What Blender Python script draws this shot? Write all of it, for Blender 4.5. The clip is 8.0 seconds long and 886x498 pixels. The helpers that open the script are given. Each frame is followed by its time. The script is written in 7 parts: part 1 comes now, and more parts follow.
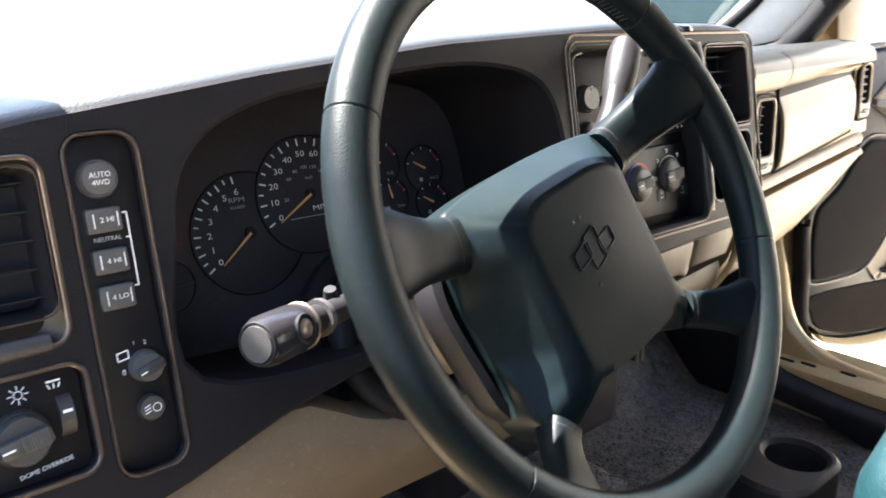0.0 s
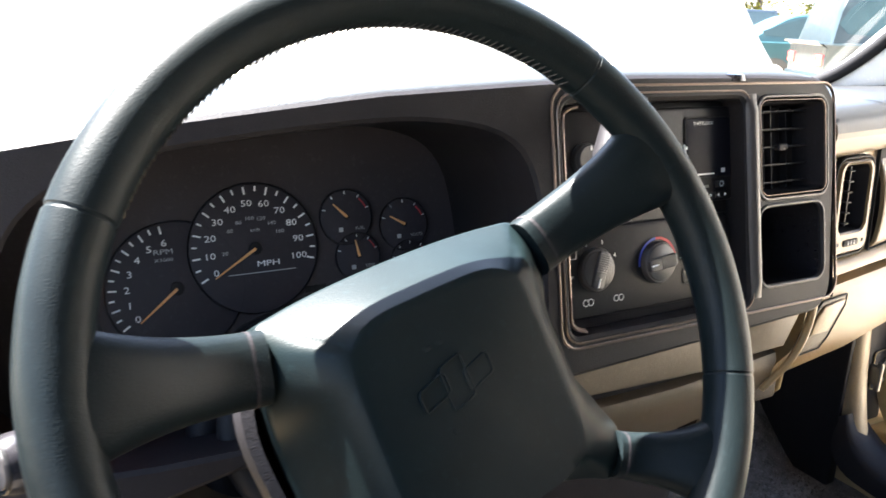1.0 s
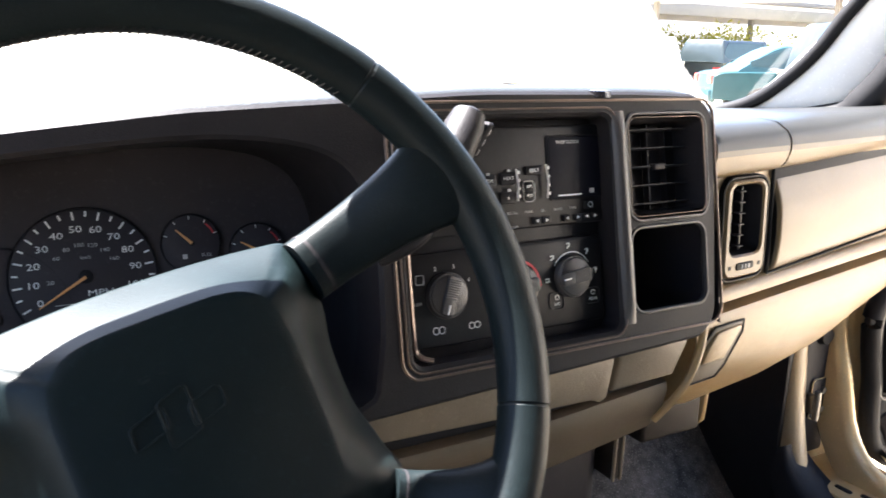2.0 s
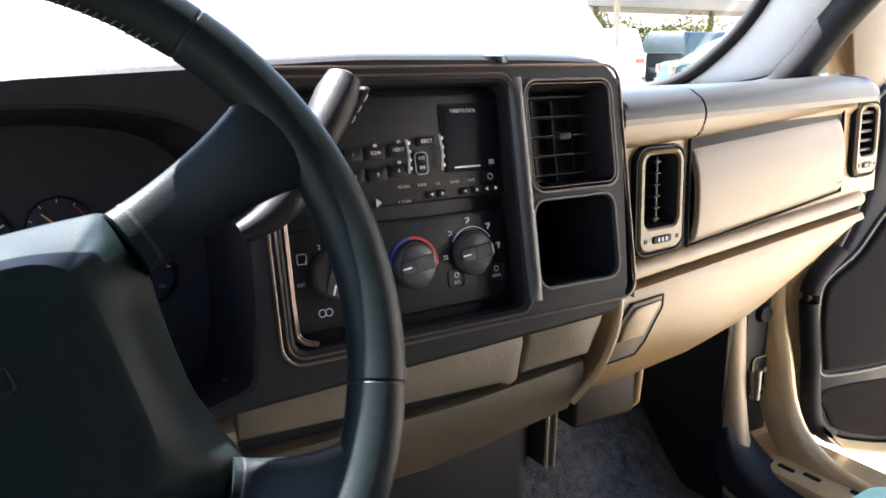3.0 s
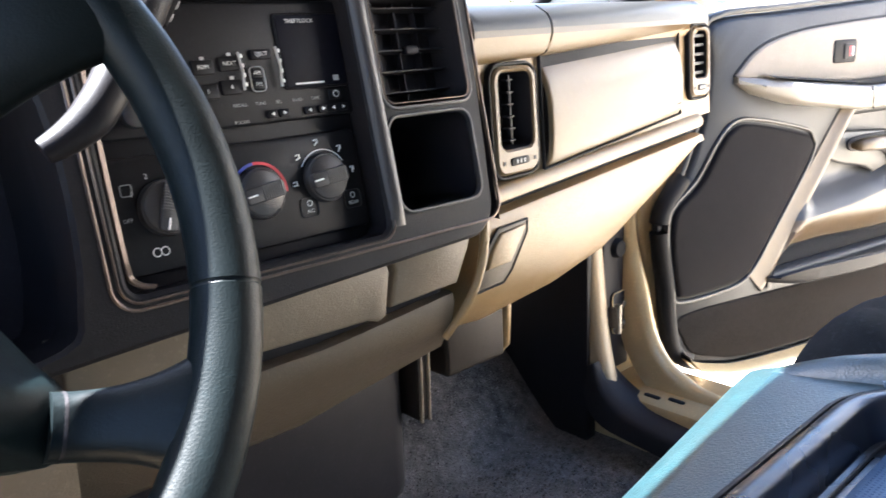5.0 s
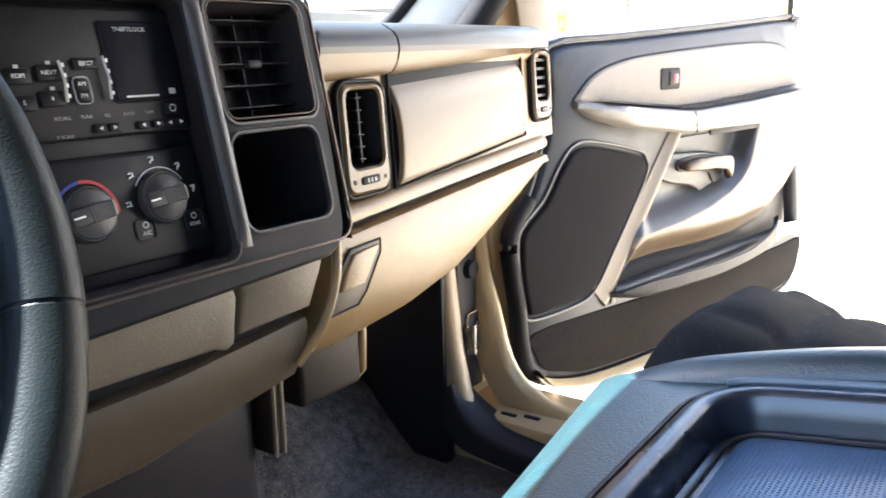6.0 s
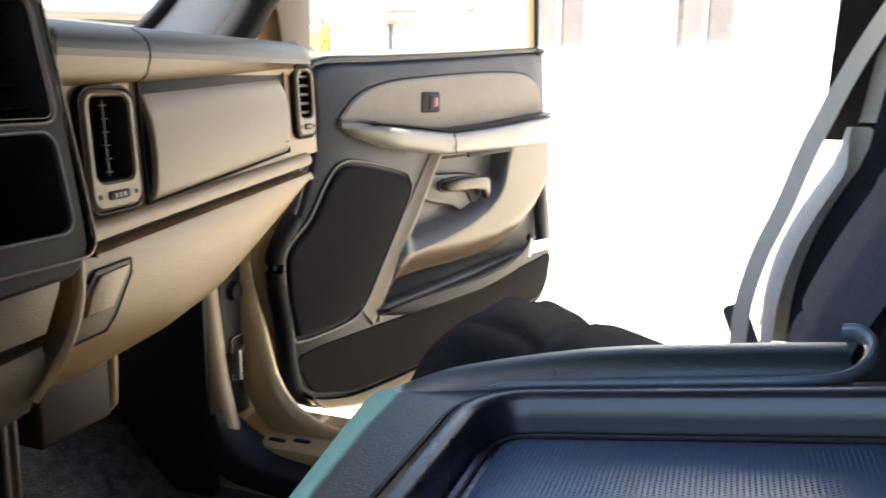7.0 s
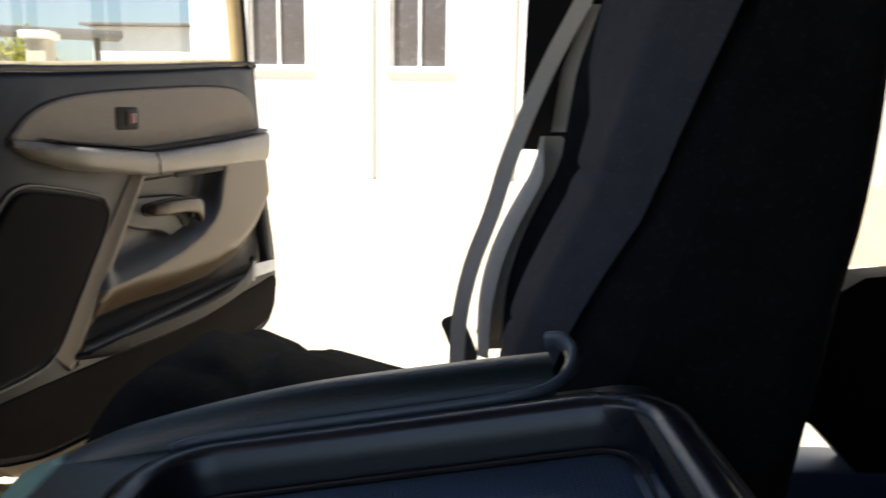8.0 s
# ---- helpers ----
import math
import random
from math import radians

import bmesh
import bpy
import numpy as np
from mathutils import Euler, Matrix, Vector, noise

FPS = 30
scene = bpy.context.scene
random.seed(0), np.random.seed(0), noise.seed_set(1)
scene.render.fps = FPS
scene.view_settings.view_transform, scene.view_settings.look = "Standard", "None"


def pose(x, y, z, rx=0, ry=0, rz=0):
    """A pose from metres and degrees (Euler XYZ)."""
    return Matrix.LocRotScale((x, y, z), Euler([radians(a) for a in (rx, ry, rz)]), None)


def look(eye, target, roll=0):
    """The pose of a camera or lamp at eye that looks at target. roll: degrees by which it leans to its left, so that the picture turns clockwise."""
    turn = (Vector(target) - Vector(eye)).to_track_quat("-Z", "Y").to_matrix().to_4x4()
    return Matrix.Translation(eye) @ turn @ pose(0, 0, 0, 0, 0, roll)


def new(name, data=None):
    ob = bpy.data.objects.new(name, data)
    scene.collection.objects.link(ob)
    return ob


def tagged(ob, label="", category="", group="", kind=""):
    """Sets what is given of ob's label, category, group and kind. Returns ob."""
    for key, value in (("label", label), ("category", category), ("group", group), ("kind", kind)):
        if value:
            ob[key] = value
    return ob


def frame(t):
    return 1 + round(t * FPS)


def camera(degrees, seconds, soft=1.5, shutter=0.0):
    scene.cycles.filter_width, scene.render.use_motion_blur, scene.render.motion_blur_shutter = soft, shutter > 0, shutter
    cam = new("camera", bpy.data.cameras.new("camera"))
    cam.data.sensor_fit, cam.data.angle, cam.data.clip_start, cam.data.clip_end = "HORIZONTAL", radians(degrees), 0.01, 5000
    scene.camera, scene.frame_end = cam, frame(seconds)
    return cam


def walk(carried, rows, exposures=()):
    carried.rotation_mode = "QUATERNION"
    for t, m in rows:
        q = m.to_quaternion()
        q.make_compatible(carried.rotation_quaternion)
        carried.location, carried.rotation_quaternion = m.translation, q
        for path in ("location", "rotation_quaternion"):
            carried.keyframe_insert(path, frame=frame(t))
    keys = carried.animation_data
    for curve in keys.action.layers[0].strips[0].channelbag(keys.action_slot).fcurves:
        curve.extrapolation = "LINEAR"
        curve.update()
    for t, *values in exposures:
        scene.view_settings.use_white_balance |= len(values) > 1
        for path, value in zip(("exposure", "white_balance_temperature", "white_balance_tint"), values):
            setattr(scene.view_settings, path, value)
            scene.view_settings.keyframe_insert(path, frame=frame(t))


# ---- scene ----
cam = camera(58.0, 8.0, soft=1.6, shutter=0.3)
PATH = [
    (0, (-0.806, -0.406, 1.365), (0.463, 1.035, 0.805), 0.3),
    (0.5, (-0.68, -0.409, 1.388), (0.37, 1.189, 0.802), 0.7),
    (1, (-0.59, -0.414, 1.4), (0.357, 1.255, 0.837), 2.0),
    (1.5, (-0.521, -0.435, 1.402), (0.401, 1.26, 0.876), 2.1),
    (2, (-0.46, -0.449, 1.388), (0.498, 1.238, 0.904), 1.4),
    (2.2, (-0.441, -0.455, 1.389), (0.536, 1.219, 0.897), 1.5),
    (3.3, (-0.376, -0.453, 1.341), (0.665, 1.187, 0.862), -0.6),
    (3.5, (-0.375, -0.448, 1.325), (0.677, 1.187, 0.859), -1.5),
    (4, (-0.377, -0.44, 1.298), (0.719, 1.165, 0.827), -3.0),
    (4.2, (-0.376, -0.441, 1.295), (0.74, 1.147, 0.812), -3.1),
    (5.3, (-0.362, -0.411, 1.293), (1.047, 0.918, 0.796), -2.5),
    (5.5, (-0.359, -0.412, 1.287), (1.113, 0.855, 0.811), -2.6),
    (6, (-0.356, -0.405, 1.281), (1.212, 0.75, 0.825), -1.7),
    (6.5, (-0.36, -0.408, 1.284), (1.354, 0.523, 0.841), -0.0),
    (7, (-0.347, -0.403, 1.273), (1.499, 0.25, 0.868), 0.9),
    (7.5, (-0.332, -0.397, 1.274), (1.598, -0.041, 0.891), 1.3),
    (8, (-0.281, -0.421, 1.265), (1.688, -0.405, 0.914), 0.8),
]
walk(cam, [(t, look(eye, target, roll)) for t, eye, target, roll in PATH], [(0, 4.18, 6380, 11), (0.5, 4.33, 6380, 11), (1.0, 4.6, 6360, 12), (2.0, 4.4, 6260, 14), (4.0, 4.27, 5960, 13), (5.5, 4.8, 5880, 12), (6.0, 4.5, 5880, 11), (6.5, 4.0, 6020, 10), (7.0, 3.3, 6230, 10), (7.5, 2.48, 6380, 10), (8, 1.6, 6470, 10)])

# ---- world, sun ----
SUN_DIR = Vector((-0.30, 0.40, 0.866)).normalized()
world = bpy.data.worlds.new("sky")
scene.world = world
world.use_nodes = True
wn = world.node_tree
sky = wn.nodes.new("ShaderNodeTexSky")
sky.sky_type = "NISHITA"
sky.sun_disc = False
sky.sun_elevation = math.asin(SUN_DIR.z)
sky.sun_rotation = math.atan2(SUN_DIR.x, SUN_DIR.y)
wn.links.new(sky.outputs[0], wn.nodes["Background"].inputs[0])
wn.nodes["Background"].inputs[1].default_value = 0.052
sun = new("sun", bpy.data.lights.new("sun", "SUN"))
sun.data.energy, sun.data.angle, sun.data.color = 5.0, radians(0.5), (1.0, 0.965, 0.90)
sun.matrix_world = look(SUN_DIR * 30, (0, 0, 0))


# ---- materials ----
def material(name, color, rough=0.5, metal=0.0, vary=0.15, scale=40.0, bump=0.1, fine=600.0, coarse=6.0, coat=0.0, spec=0.5, sheen=0.0, island=False):
    m = bpy.data.materials.new(name)
    m.use_nodes = True
    nt = m.node_tree
    b = nt.nodes["Principled BSDF"]
    tc = nt.nodes.new("ShaderNodeTexCoord")
    def tex(s, detail=4.0):
        n = nt.nodes.new("ShaderNodeTexNoise")
        n.inputs["Scale"].default_value, n.inputs["Detail"].default_value = s, detail
        nt.links.new(tc.outputs["Object"], n.inputs["Vector"])
        return n
    a, c, f = tex(scale), tex(coarse), tex(fine, 2.0)
    add = nt.nodes.new("ShaderNodeMath")
    add.operation = "ADD"
    nt.links.new(a.outputs[0], add.inputs[0])
    nt.links.new(c.outputs[0], add.inputs[1])
    ramp = nt.nodes.new("ShaderNodeMapRange")
    ramp.inputs[1].default_value, ramp.inputs[2].default_value = 0.6, 1.4
    ramp.inputs[3].default_value, ramp.inputs[4].default_value = 1 - vary, 1 + vary
    nt.links.new(add.outputs[0], ramp.inputs[0])
    mul = nt.nodes.new("ShaderNodeVectorMath")
    mul.operation = "SCALE"
    mul.inputs[0].default_value = color
    # small worn specks
    sp = tex(scale * 5.5, 3.0)
    spk = nt.nodes.new("ShaderNodeMapRange")
    spk.inputs[1].default_value, spk.inputs[2].default_value = 0.58, 0.72
    spk.inputs[3].default_value, spk.inputs[4].default_value = 0.0, vary * 2.2
    nt.links.new(sp.outputs[0], spk.inputs[0])
    tot = nt.nodes.new("ShaderNodeMath")
    tot.operation = "ADD"
    nt.links.new(ramp.outputs[0], tot.inputs[0])
    nt.links.new(spk.outputs[0], tot.inputs[1])
    nt.links.new(tot.outputs[0], mul.inputs["Scale"])
    nt.links.new(mul.outputs[0], b.inputs["Base Color"])
    rr_ = nt.nodes.new("ShaderNodeMapRange")
    rr_.inputs[1].default_value, rr_.inputs[2].default_value = 0.3, 0.7
    rr_.inputs[3].default_value, rr_.inputs[4].default_value = max(0.02, rough - 0.035), min(1, rough + 0.035)
    nt.links.new(c.outputs[0], rr_.inputs[0])
    nt.links.new(rr_.outputs[0], b.inputs["Roughness"])
    b.inputs["Metallic"].default_value = metal
    b.inputs["Specular IOR Level"].default_value = spec
    b.inputs["Coat Weight"].default_value = coat
    if sheen:
        b.inputs["Sheen Weight"].default_value = sheen
    if bump:
        bn = nt.nodes.new("ShaderNodeBump")
        bn.inputs["Strength"].default_value, bn.inputs["Distance"].default_value = bump, 0.002
        nt.links.new(f.outputs[0], bn.inputs["Height"])
        nt.links.new(bn.outputs[0], b.inputs["Normal"])
    return m


def glass(name, tint=(0.96, 0.98, 0.97), dust=0.0, gloss=0.6):
    m = bpy.data.materials.new(name)
    m.use_nodes = True
    nt = m.node_tree
    nt.nodes.remove(nt.nodes["Principled BSDF"])
    out = nt.nodes["Material Output"]
    tr = nt.nodes.new("ShaderNodeBsdfTransparent")
    tr.inputs[0].default_value = (*tint, 1)
    gl = nt.nodes.new("ShaderNodeBsdfGlossy")
    gl.inputs["Roughness"].default_value = 0.02
    fr = nt.nodes.new("ShaderNodeFresnel")
    fr.inputs[0].default_value = 1.45
    mx = nt.nodes.new("ShaderNodeMixShader")
    half = nt.nodes.new("ShaderNodeMath")
    half.operation = "MULTIPLY"
    half.inputs[1].default_value = gloss
    nt.links.new(fr.outputs[0], half.inputs[0])
    nt.links.new(half.outputs[0], mx.inputs[0])
    nt.links.new(tr.outputs[0], mx.inputs[1])
    nt.links.new(gl.outputs[0], mx.inputs[2])
    last = mx
    if dust:
        df = nt.nodes.new("ShaderNodeBsdfTranslucent")
        df.inputs[0].default_value = (0.9, 0.88, 0.86, 1)
        m2 = nt.nodes.new("ShaderNodeMixShader")
        tc = nt.nodes.new("ShaderNodeTexCoord")
        n = nt.nodes.new("ShaderNodeTexNoise")
        n.inputs["Scale"].default_value, n.inputs["Detail"].default_value = 3.0, 8.0
        nt.links.new(tc.outputs["Object"], n.inputs["Vector"])
        mr = nt.nodes.new("ShaderNodeMapRange")
        mr.inputs[3].default_value, mr.inputs[4].default_value = dust * 0.7, dust * 1.3
        nt.links.new(n.outputs[0], mr.inputs[0])
        nt.links.new(mr.outputs[0], m2.inputs[0])
        nt.links.new(mx.outputs[0], m2.inputs[1])
        nt.links.new(df.outputs[0], m2.inputs[2])
        last = m2
    nt.links.new(last.outputs[0], out.inputs[0])
    return m


def glow(name, color, strength):
    m = bpy.data.materials.new(name)
    m.use_nodes = True
    b = m.node_tree.nodes["Principled BSDF"]
    b.inputs["Base Color"].default_value = (*[c * 0.5 for c in color], 1)
    b.inputs["Emission Color"].default_value = (*color, 1)
    b.inputs["Emission Strength"].default_value = strength
    return m


KEYGREY = material("light_grey_button", (0.070, 0.066, 0.064), 0.45, vary=0.1, bump=0.2, fine=900)
BLACK = material("black_plastic", (0.0118, 0.0109, 0.0122), 0.50, bump=0.2, fine=900, spec=0.13)
PANEL = material("satin_black_plastic", (0.0108, 0.0100, 0.0113), 0.42, bump=0.08, fine=900, spec=0.15)
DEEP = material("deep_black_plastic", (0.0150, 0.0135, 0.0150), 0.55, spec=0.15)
GAUGEFACE = material("gauge_face_plastic", (0.030, 0.026, 0.031), 0.6, spec=0.3)
DIALBLACK = material("dial_black_plastic", (0.038, 0.032, 0.035), 0.6, spec=0.3)
GLOSS = material("gloss_black_plastic", (0.013, 0.012, 0.014), 0.22, bump=0.0)
TOPPAD = material("slate_soft_vinyl", (0.024, 0.027, 0.030), 0.42, bump=0.25, fine=500, spec=0.35)
TAN = material("tan_plastic", (0.230, 0.152, 0.072), 0.35, vary=0.09, bump=0.28, fine=700, spec=0.36)
AIRBAG = material("grey_tan_vinyl", (0.106, 0.073, 0.038), 0.34, vary=0.06, bump=0.10, spec=0.26, fine=600)
# in-between brown of the dash roll's painted shading, not a fold
PADBLEND = material("half_shaded_soft_vinyl_roll", (0.058, 0.044, 0.030), 0.36, vary=0.06, bump=0.08, spec=0.25, fine=600)
TAUPE = material("taupe_plastic", (0.135, 0.105, 0.074), 0.45, vary=0.10, bump=0.25, fine=700, spec=0.35)
LEATHER = material("black_leather", (0.0038, 0.0062, 0.0069), 0.44, vary=0.2, bump=0.10, fine=900, spec=0.115)
PADVINYL = material("black_moulded_vinyl", (0.0042, 0.0078, 0.0085), 0.40, vary=0.2, bump=0.06, fine=900, spec=0.11)
VINYL = material("slate_black_vinyl", (0.0024, 0.0165, 0.0205), 0.36, vary=0.35, bump=0.25, fine=600, spec=0.95)
SCREEN = material("dark_display_glass", (0.006, 0.006, 0.011), 0.5, bump=0.0, spec=0.15)
TRAYMAT = material("ribbed_tray_rubber", (0.040, 0.076, 0.146), 0.32, bump=0.1, spec=0.95)
# pale blue base paints in the console lip's highlight
LIP = material("moulded_lip_painted_sheen", (0.10, 0.125, 0.155), 0.30, bump=0.05, spec=0.7)
TRAY = material("tray_plastic", (0.013, 0.016, 0.025), 0.27, bump=0.05, spec=0.85)
CLOTH = material("charcoal_seat_cloth", (0.0180, 0.0190, 0.0215), 0.95, vary=0.3, bump=0.6, fine=1200, spec=0.05)
HEADLINER = material("dark_grey_headliner_cloth", (0.070, 0.067, 0.064), 0.95, vary=0.08, bump=0.4)
# slate paints in the darker upper side of the dash roll
PADTAN = material("shaded_soft_vinyl_roll", (0.0190, 0.0195, 0.0200), 0.36, vary=0.06, bump=0.08, spec=0.16, fine=600)
PADLOW = material("tan_soft_vinyl_roll", (0.130, 0.086, 0.042), 0.36, vary=0.06, bump=0.10, spec=0.32, fine=600)
CLOTHBACK = material("charcoal_backrest_cloth", (0.017, 0.017, 0.019), 0.95, vary=0.3, bump=0.6, fine=1200, spec=0.08)
CLOTH2 = material("grey_woven_seat_cloth", (0.074, 0.074, 0.086), 0.95, vary=0.14, bump=0.6, fine=900, spec=0.08)
# pale tone stands in for daylight on the seat's outer edge
SEATTAN = material("painted_lit_seat_edge", (0.86, 0.79, 0.69), 0.9, vary=0.05, bump=0.5)
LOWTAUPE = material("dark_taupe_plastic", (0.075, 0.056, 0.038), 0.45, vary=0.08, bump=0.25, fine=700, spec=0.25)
DUCT = material("brown_duct_plastic", (0.015, 0.011, 0.009), 0.55, vary=0.12, bump=0.2, spec=0.15, fine=700)
KICKTAN = material("brown_tan_plastic", (0.250, 0.185, 0.110), 0.38, spec=0.4, vary=0.08, bump=0.15, fine=700)
ARMREST = material("pale_grey_armrest_vinyl", (0.178, 0.163, 0.145), 0.38, vary=0.06, bump=0.2, fine=700)
DOORUP = material("slate_door_vinyl", (0.0155, 0.0163, 0.0190), 0.42, spec=0.26, vary=0.1, bump=0.3, fine=600)
DOORGREY = material("grey_door_plastic", (0.040, 0.037, 0.034), 0.40, vary=0.1, bump=0.25, fine=700, spec=0.4)
DOORTAN = material("tan_door_plastic", (0.080, 0.054, 0.029), 0.32, spec=0.36, vary=0.08, bump=0.2, fine=700)
INSERT = material("pale_door_cloth", (0.250, 0.213, 0.172), 0.9, vary=0.08, bump=0.6, fine=900)
SPEAKER = material("grey_speaker_cloth", (0.0110, 0.0098, 0.0105), 0.9, vary=0.15, bump=0.6, fine=1500, spec=0.08)
CARPET = material("charcoal_carpet", (0.070, 0.062, 0.056), 0.98, vary=0.8, scale=60, bump=1.0, fine=300, coarse=9, sheen=0.12, spec=0.1)
DOORCARPET = material("door_carpet", (0.0135, 0.0115, 0.0105), 0.97, vary=0.3, scale=120, bump=0.8, fine=500, spec=0.06)
PAINT = material("pewter_paint", (0.47, 0.345, 0.18), 0.34, metal=0.25, vary=0.08, bump=0.02, coat=0.35)
STEEL = material("worn_steel", (0.20, 0.185, 0.165), 0.45, metal=0.9)
CHROME = material("satin_trim_metal", (0.22, 0.18, 0.15), 0.30, metal=0.8, vary=0.1, bump=0.0)
BRONZE = material("dark_bronze_trim", (0.12, 0.088, 0.070), 0.30, metal=0.6, vary=0.1, bump=0.0)
RUBBER = material("seal_rubber", (0.0095, 0.0092, 0.0100), 0.6, spec=0.12)
PILLAR = material("grey_pillar_trim", (0.48, 0.47, 0.45), 0.6, vary=0.06)
BELT = material("grey_belt_webbing", (0.78, 0.71, 0.61), 0.8, vary=0.05, bump=0.5, fine=1500)
WHITE = material("white_print", (0.82, 0.82, 0.80), 0.6, vary=0.05, bump=0.0)
DIMWHITE = material("grey_print", (0.42, 0.42, 0.42), 0.6, vary=0.05, bump=0.0)
REDPRINT = material("red_print", (0.50, 0.03, 0.04), 0.5, vary=0.05, bump=0.0)
BLUEPRINT = material("blue_print", (0.03, 0.05, 0.30), 0.5, vary=0.05, bump=0.0)
NEEDLE = material("orange_needle", (0.75, 0.36, 0.14), 0.5, vary=0.05, bump=0.0)
GREYKNOB = material("grey_button_plastic", (0.034, 0.031, 0.031), 0.42, vary=0.1, bump=0.2, fine=900)
AMBER = glow("amber_telltale", (1.0, 0.11, 0.004), 0.22)
SHIELD = glass("windscreen_glass", gloss=0.04)
DUSTY = glass("dusty_windscreen_glass", dust=0.046, gloss=0.12)
SIDEGLASS = glass("side_glass", (0.90, 0.95, 0.94), gloss=0.1)
PRIVACY = glass("tinted_rear_glass", (0.62, 0.60, 0.56))
CONCRETE = material("pale_concrete", (0.47, 0.400, 0.295), 0.9, vary=0.12, scale=3, bump=0.3, fine=60, coarse=0.4)
STUCCO = material("white_stucco", (0.74, 0.725, 0.70), 0.9, vary=0.05, scale=2, bump=0.4, fine=80, coarse=0.3)
WINDOW = material("dark_window_glass", (0.10, 0.09, 0.09), 0.25, vary=0.2, bump=0.0)
FRAMEW = material("white_window_frame", (0.75, 0.74, 0.72), 0.6)
LEAF = material("dry_green_leaf", (0.17, 0.17, 0.022), 0.7, vary=0.5, scale=8)


def let_light_through(m, color, share):
    """Thin leaves pass part of the sun on to their shaded side."""
    nt = m.node_tree
    tl, mx = nt.nodes.new("ShaderNodeBsdfTranslucent"), nt.nodes.new("ShaderNodeMixShader")
    tl.inputs[0].default_value = (*color, 1)
    mx.inputs[0].default_value = share
    nt.links.new(nt.nodes["Principled BSDF"].outputs[0], mx.inputs[1])
    nt.links.new(tl.outputs[0], mx.inputs[2])
    nt.links.new(mx.outputs[0], nt.nodes["Material Output"].inputs[0])


let_light_through(LEAF, (0.42, 0.40, 0.05), 0.5)
BARK = material("bark", (0.10, 0.08, 0.06), 0.9)
TEALPAINT = material("teal_car_paint", (0.010, 0.034, 0.042), 0.35, coat=0.25, spec=0.3, bump=0.0)
WHITEPAINT = material("white_car_paint", (0.42, 0.43, 0.43), 0.3, coat=0.5, bump=0.0)
DARKPAINT = material("dark_car_paint", (0.012, 0.018, 0.020), 0.35, coat=0.2, spec=0.3, bump=0.0)
CARGLASS = material("car_window", (0.02, 0.035, 0.04), 0.2, spec=0.25, bump=0.0)
REDLENS = material("red_tail_lens", (0.55, 0.04, 0.03), 0.2, bump=0.0)
TYRE = material("tyre", (0.02, 0.02, 0.02), 0.85)
RIM = material("alloy_rim", (0.55, 0.55, 0.55), 0.35, metal=0.8)
BEAM = material("grey_steel_canopy", (0.14, 0.13, 0.12), 0.7)


# ---- building tools ----
def thing(name, base, label, category, group="", kind=""):
    e = new(name)
    e.location = base
    e.empty_display_size = 0.05
    return tagged(e, label, category, group, kind)


def part(name, bm, mat, parent=None, label="", smooth=40, kind="", category=""):
    bmesh.ops.remove_doubles(bm, verts=bm.verts, dist=1e-6)
    bmesh.ops.recalc_face_normals(bm, faces=bm.faces)
    me = bpy.data.meshes.new(name)
    bm.to_mesh(me)
    bm.free()
    if smooth:
        me.polygons.foreach_set("use_smooth", [len(q.vertices) < 9 for q in me.polygons])
        me.set_sharp_from_angle(angle=radians(smooth))
    me.materials.append(mat)
    ob = new(name, me)
    attach(ob, parent)
    return tagged(ob, label, category, "", kind)


def attach(ob, parent):
    if parent is None:
        return
    ob.parent = parent
    m, p = Matrix(), parent
    while p:
        m = p.matrix_basis.copy() if p.parent is None else m
        p = p.parent
    ob.matrix_parent_inverse = m.inverted()
    if parent.parent is not None:
        ob.matrix_parent_inverse = Matrix()


class Plane:
    """A panel's own axes: a to its right, b up, d out towards the viewer."""
    def __init__(self, o, a, b):
        self.o, self.a = Vector(o), Vector(a).normalized()
        b = Vector(b)
        self.b = (b - self.a * b.dot(self.a)).normalized()
        self.n = self.a.cross(self.b)
    def __call__(self, a, b, d=0.0):
        return self.o + self.a * a + self.b * b + self.n * d
    def matrix(self, a=0, b=0, d=0):
        m = Matrix((self.a, self.b, self.n)).transposed().to_4x4()
        m.translation = self(a, b, d)
        return m


def rr(cx, cy, w, h, r, n=5, taper=0.0):
    """A rectangle with round corners, anticlockwise; taper narrows its top."""
    out = []
    for qx, qy, a0 in ((1, -1, -90), (1, 1, 0), (-1, 1, 90), (-1, -1, 180)):
        for i in range(n + 1):
            a = radians(a0 + 90 * i / n)
            x, y = qx * (w / 2 - r) + r * math.cos(a), qy * (h / 2 - r) + r * math.sin(a)
            out.append((cx + x * (1 - taper * y / h), cy + y))
    return out


def disc(cx, cy, r, n=32):
    return [(cx + r * math.cos(2 * math.pi * i / n), cy + r * math.sin(2 * math.pi * i / n)) for i in range(n)]


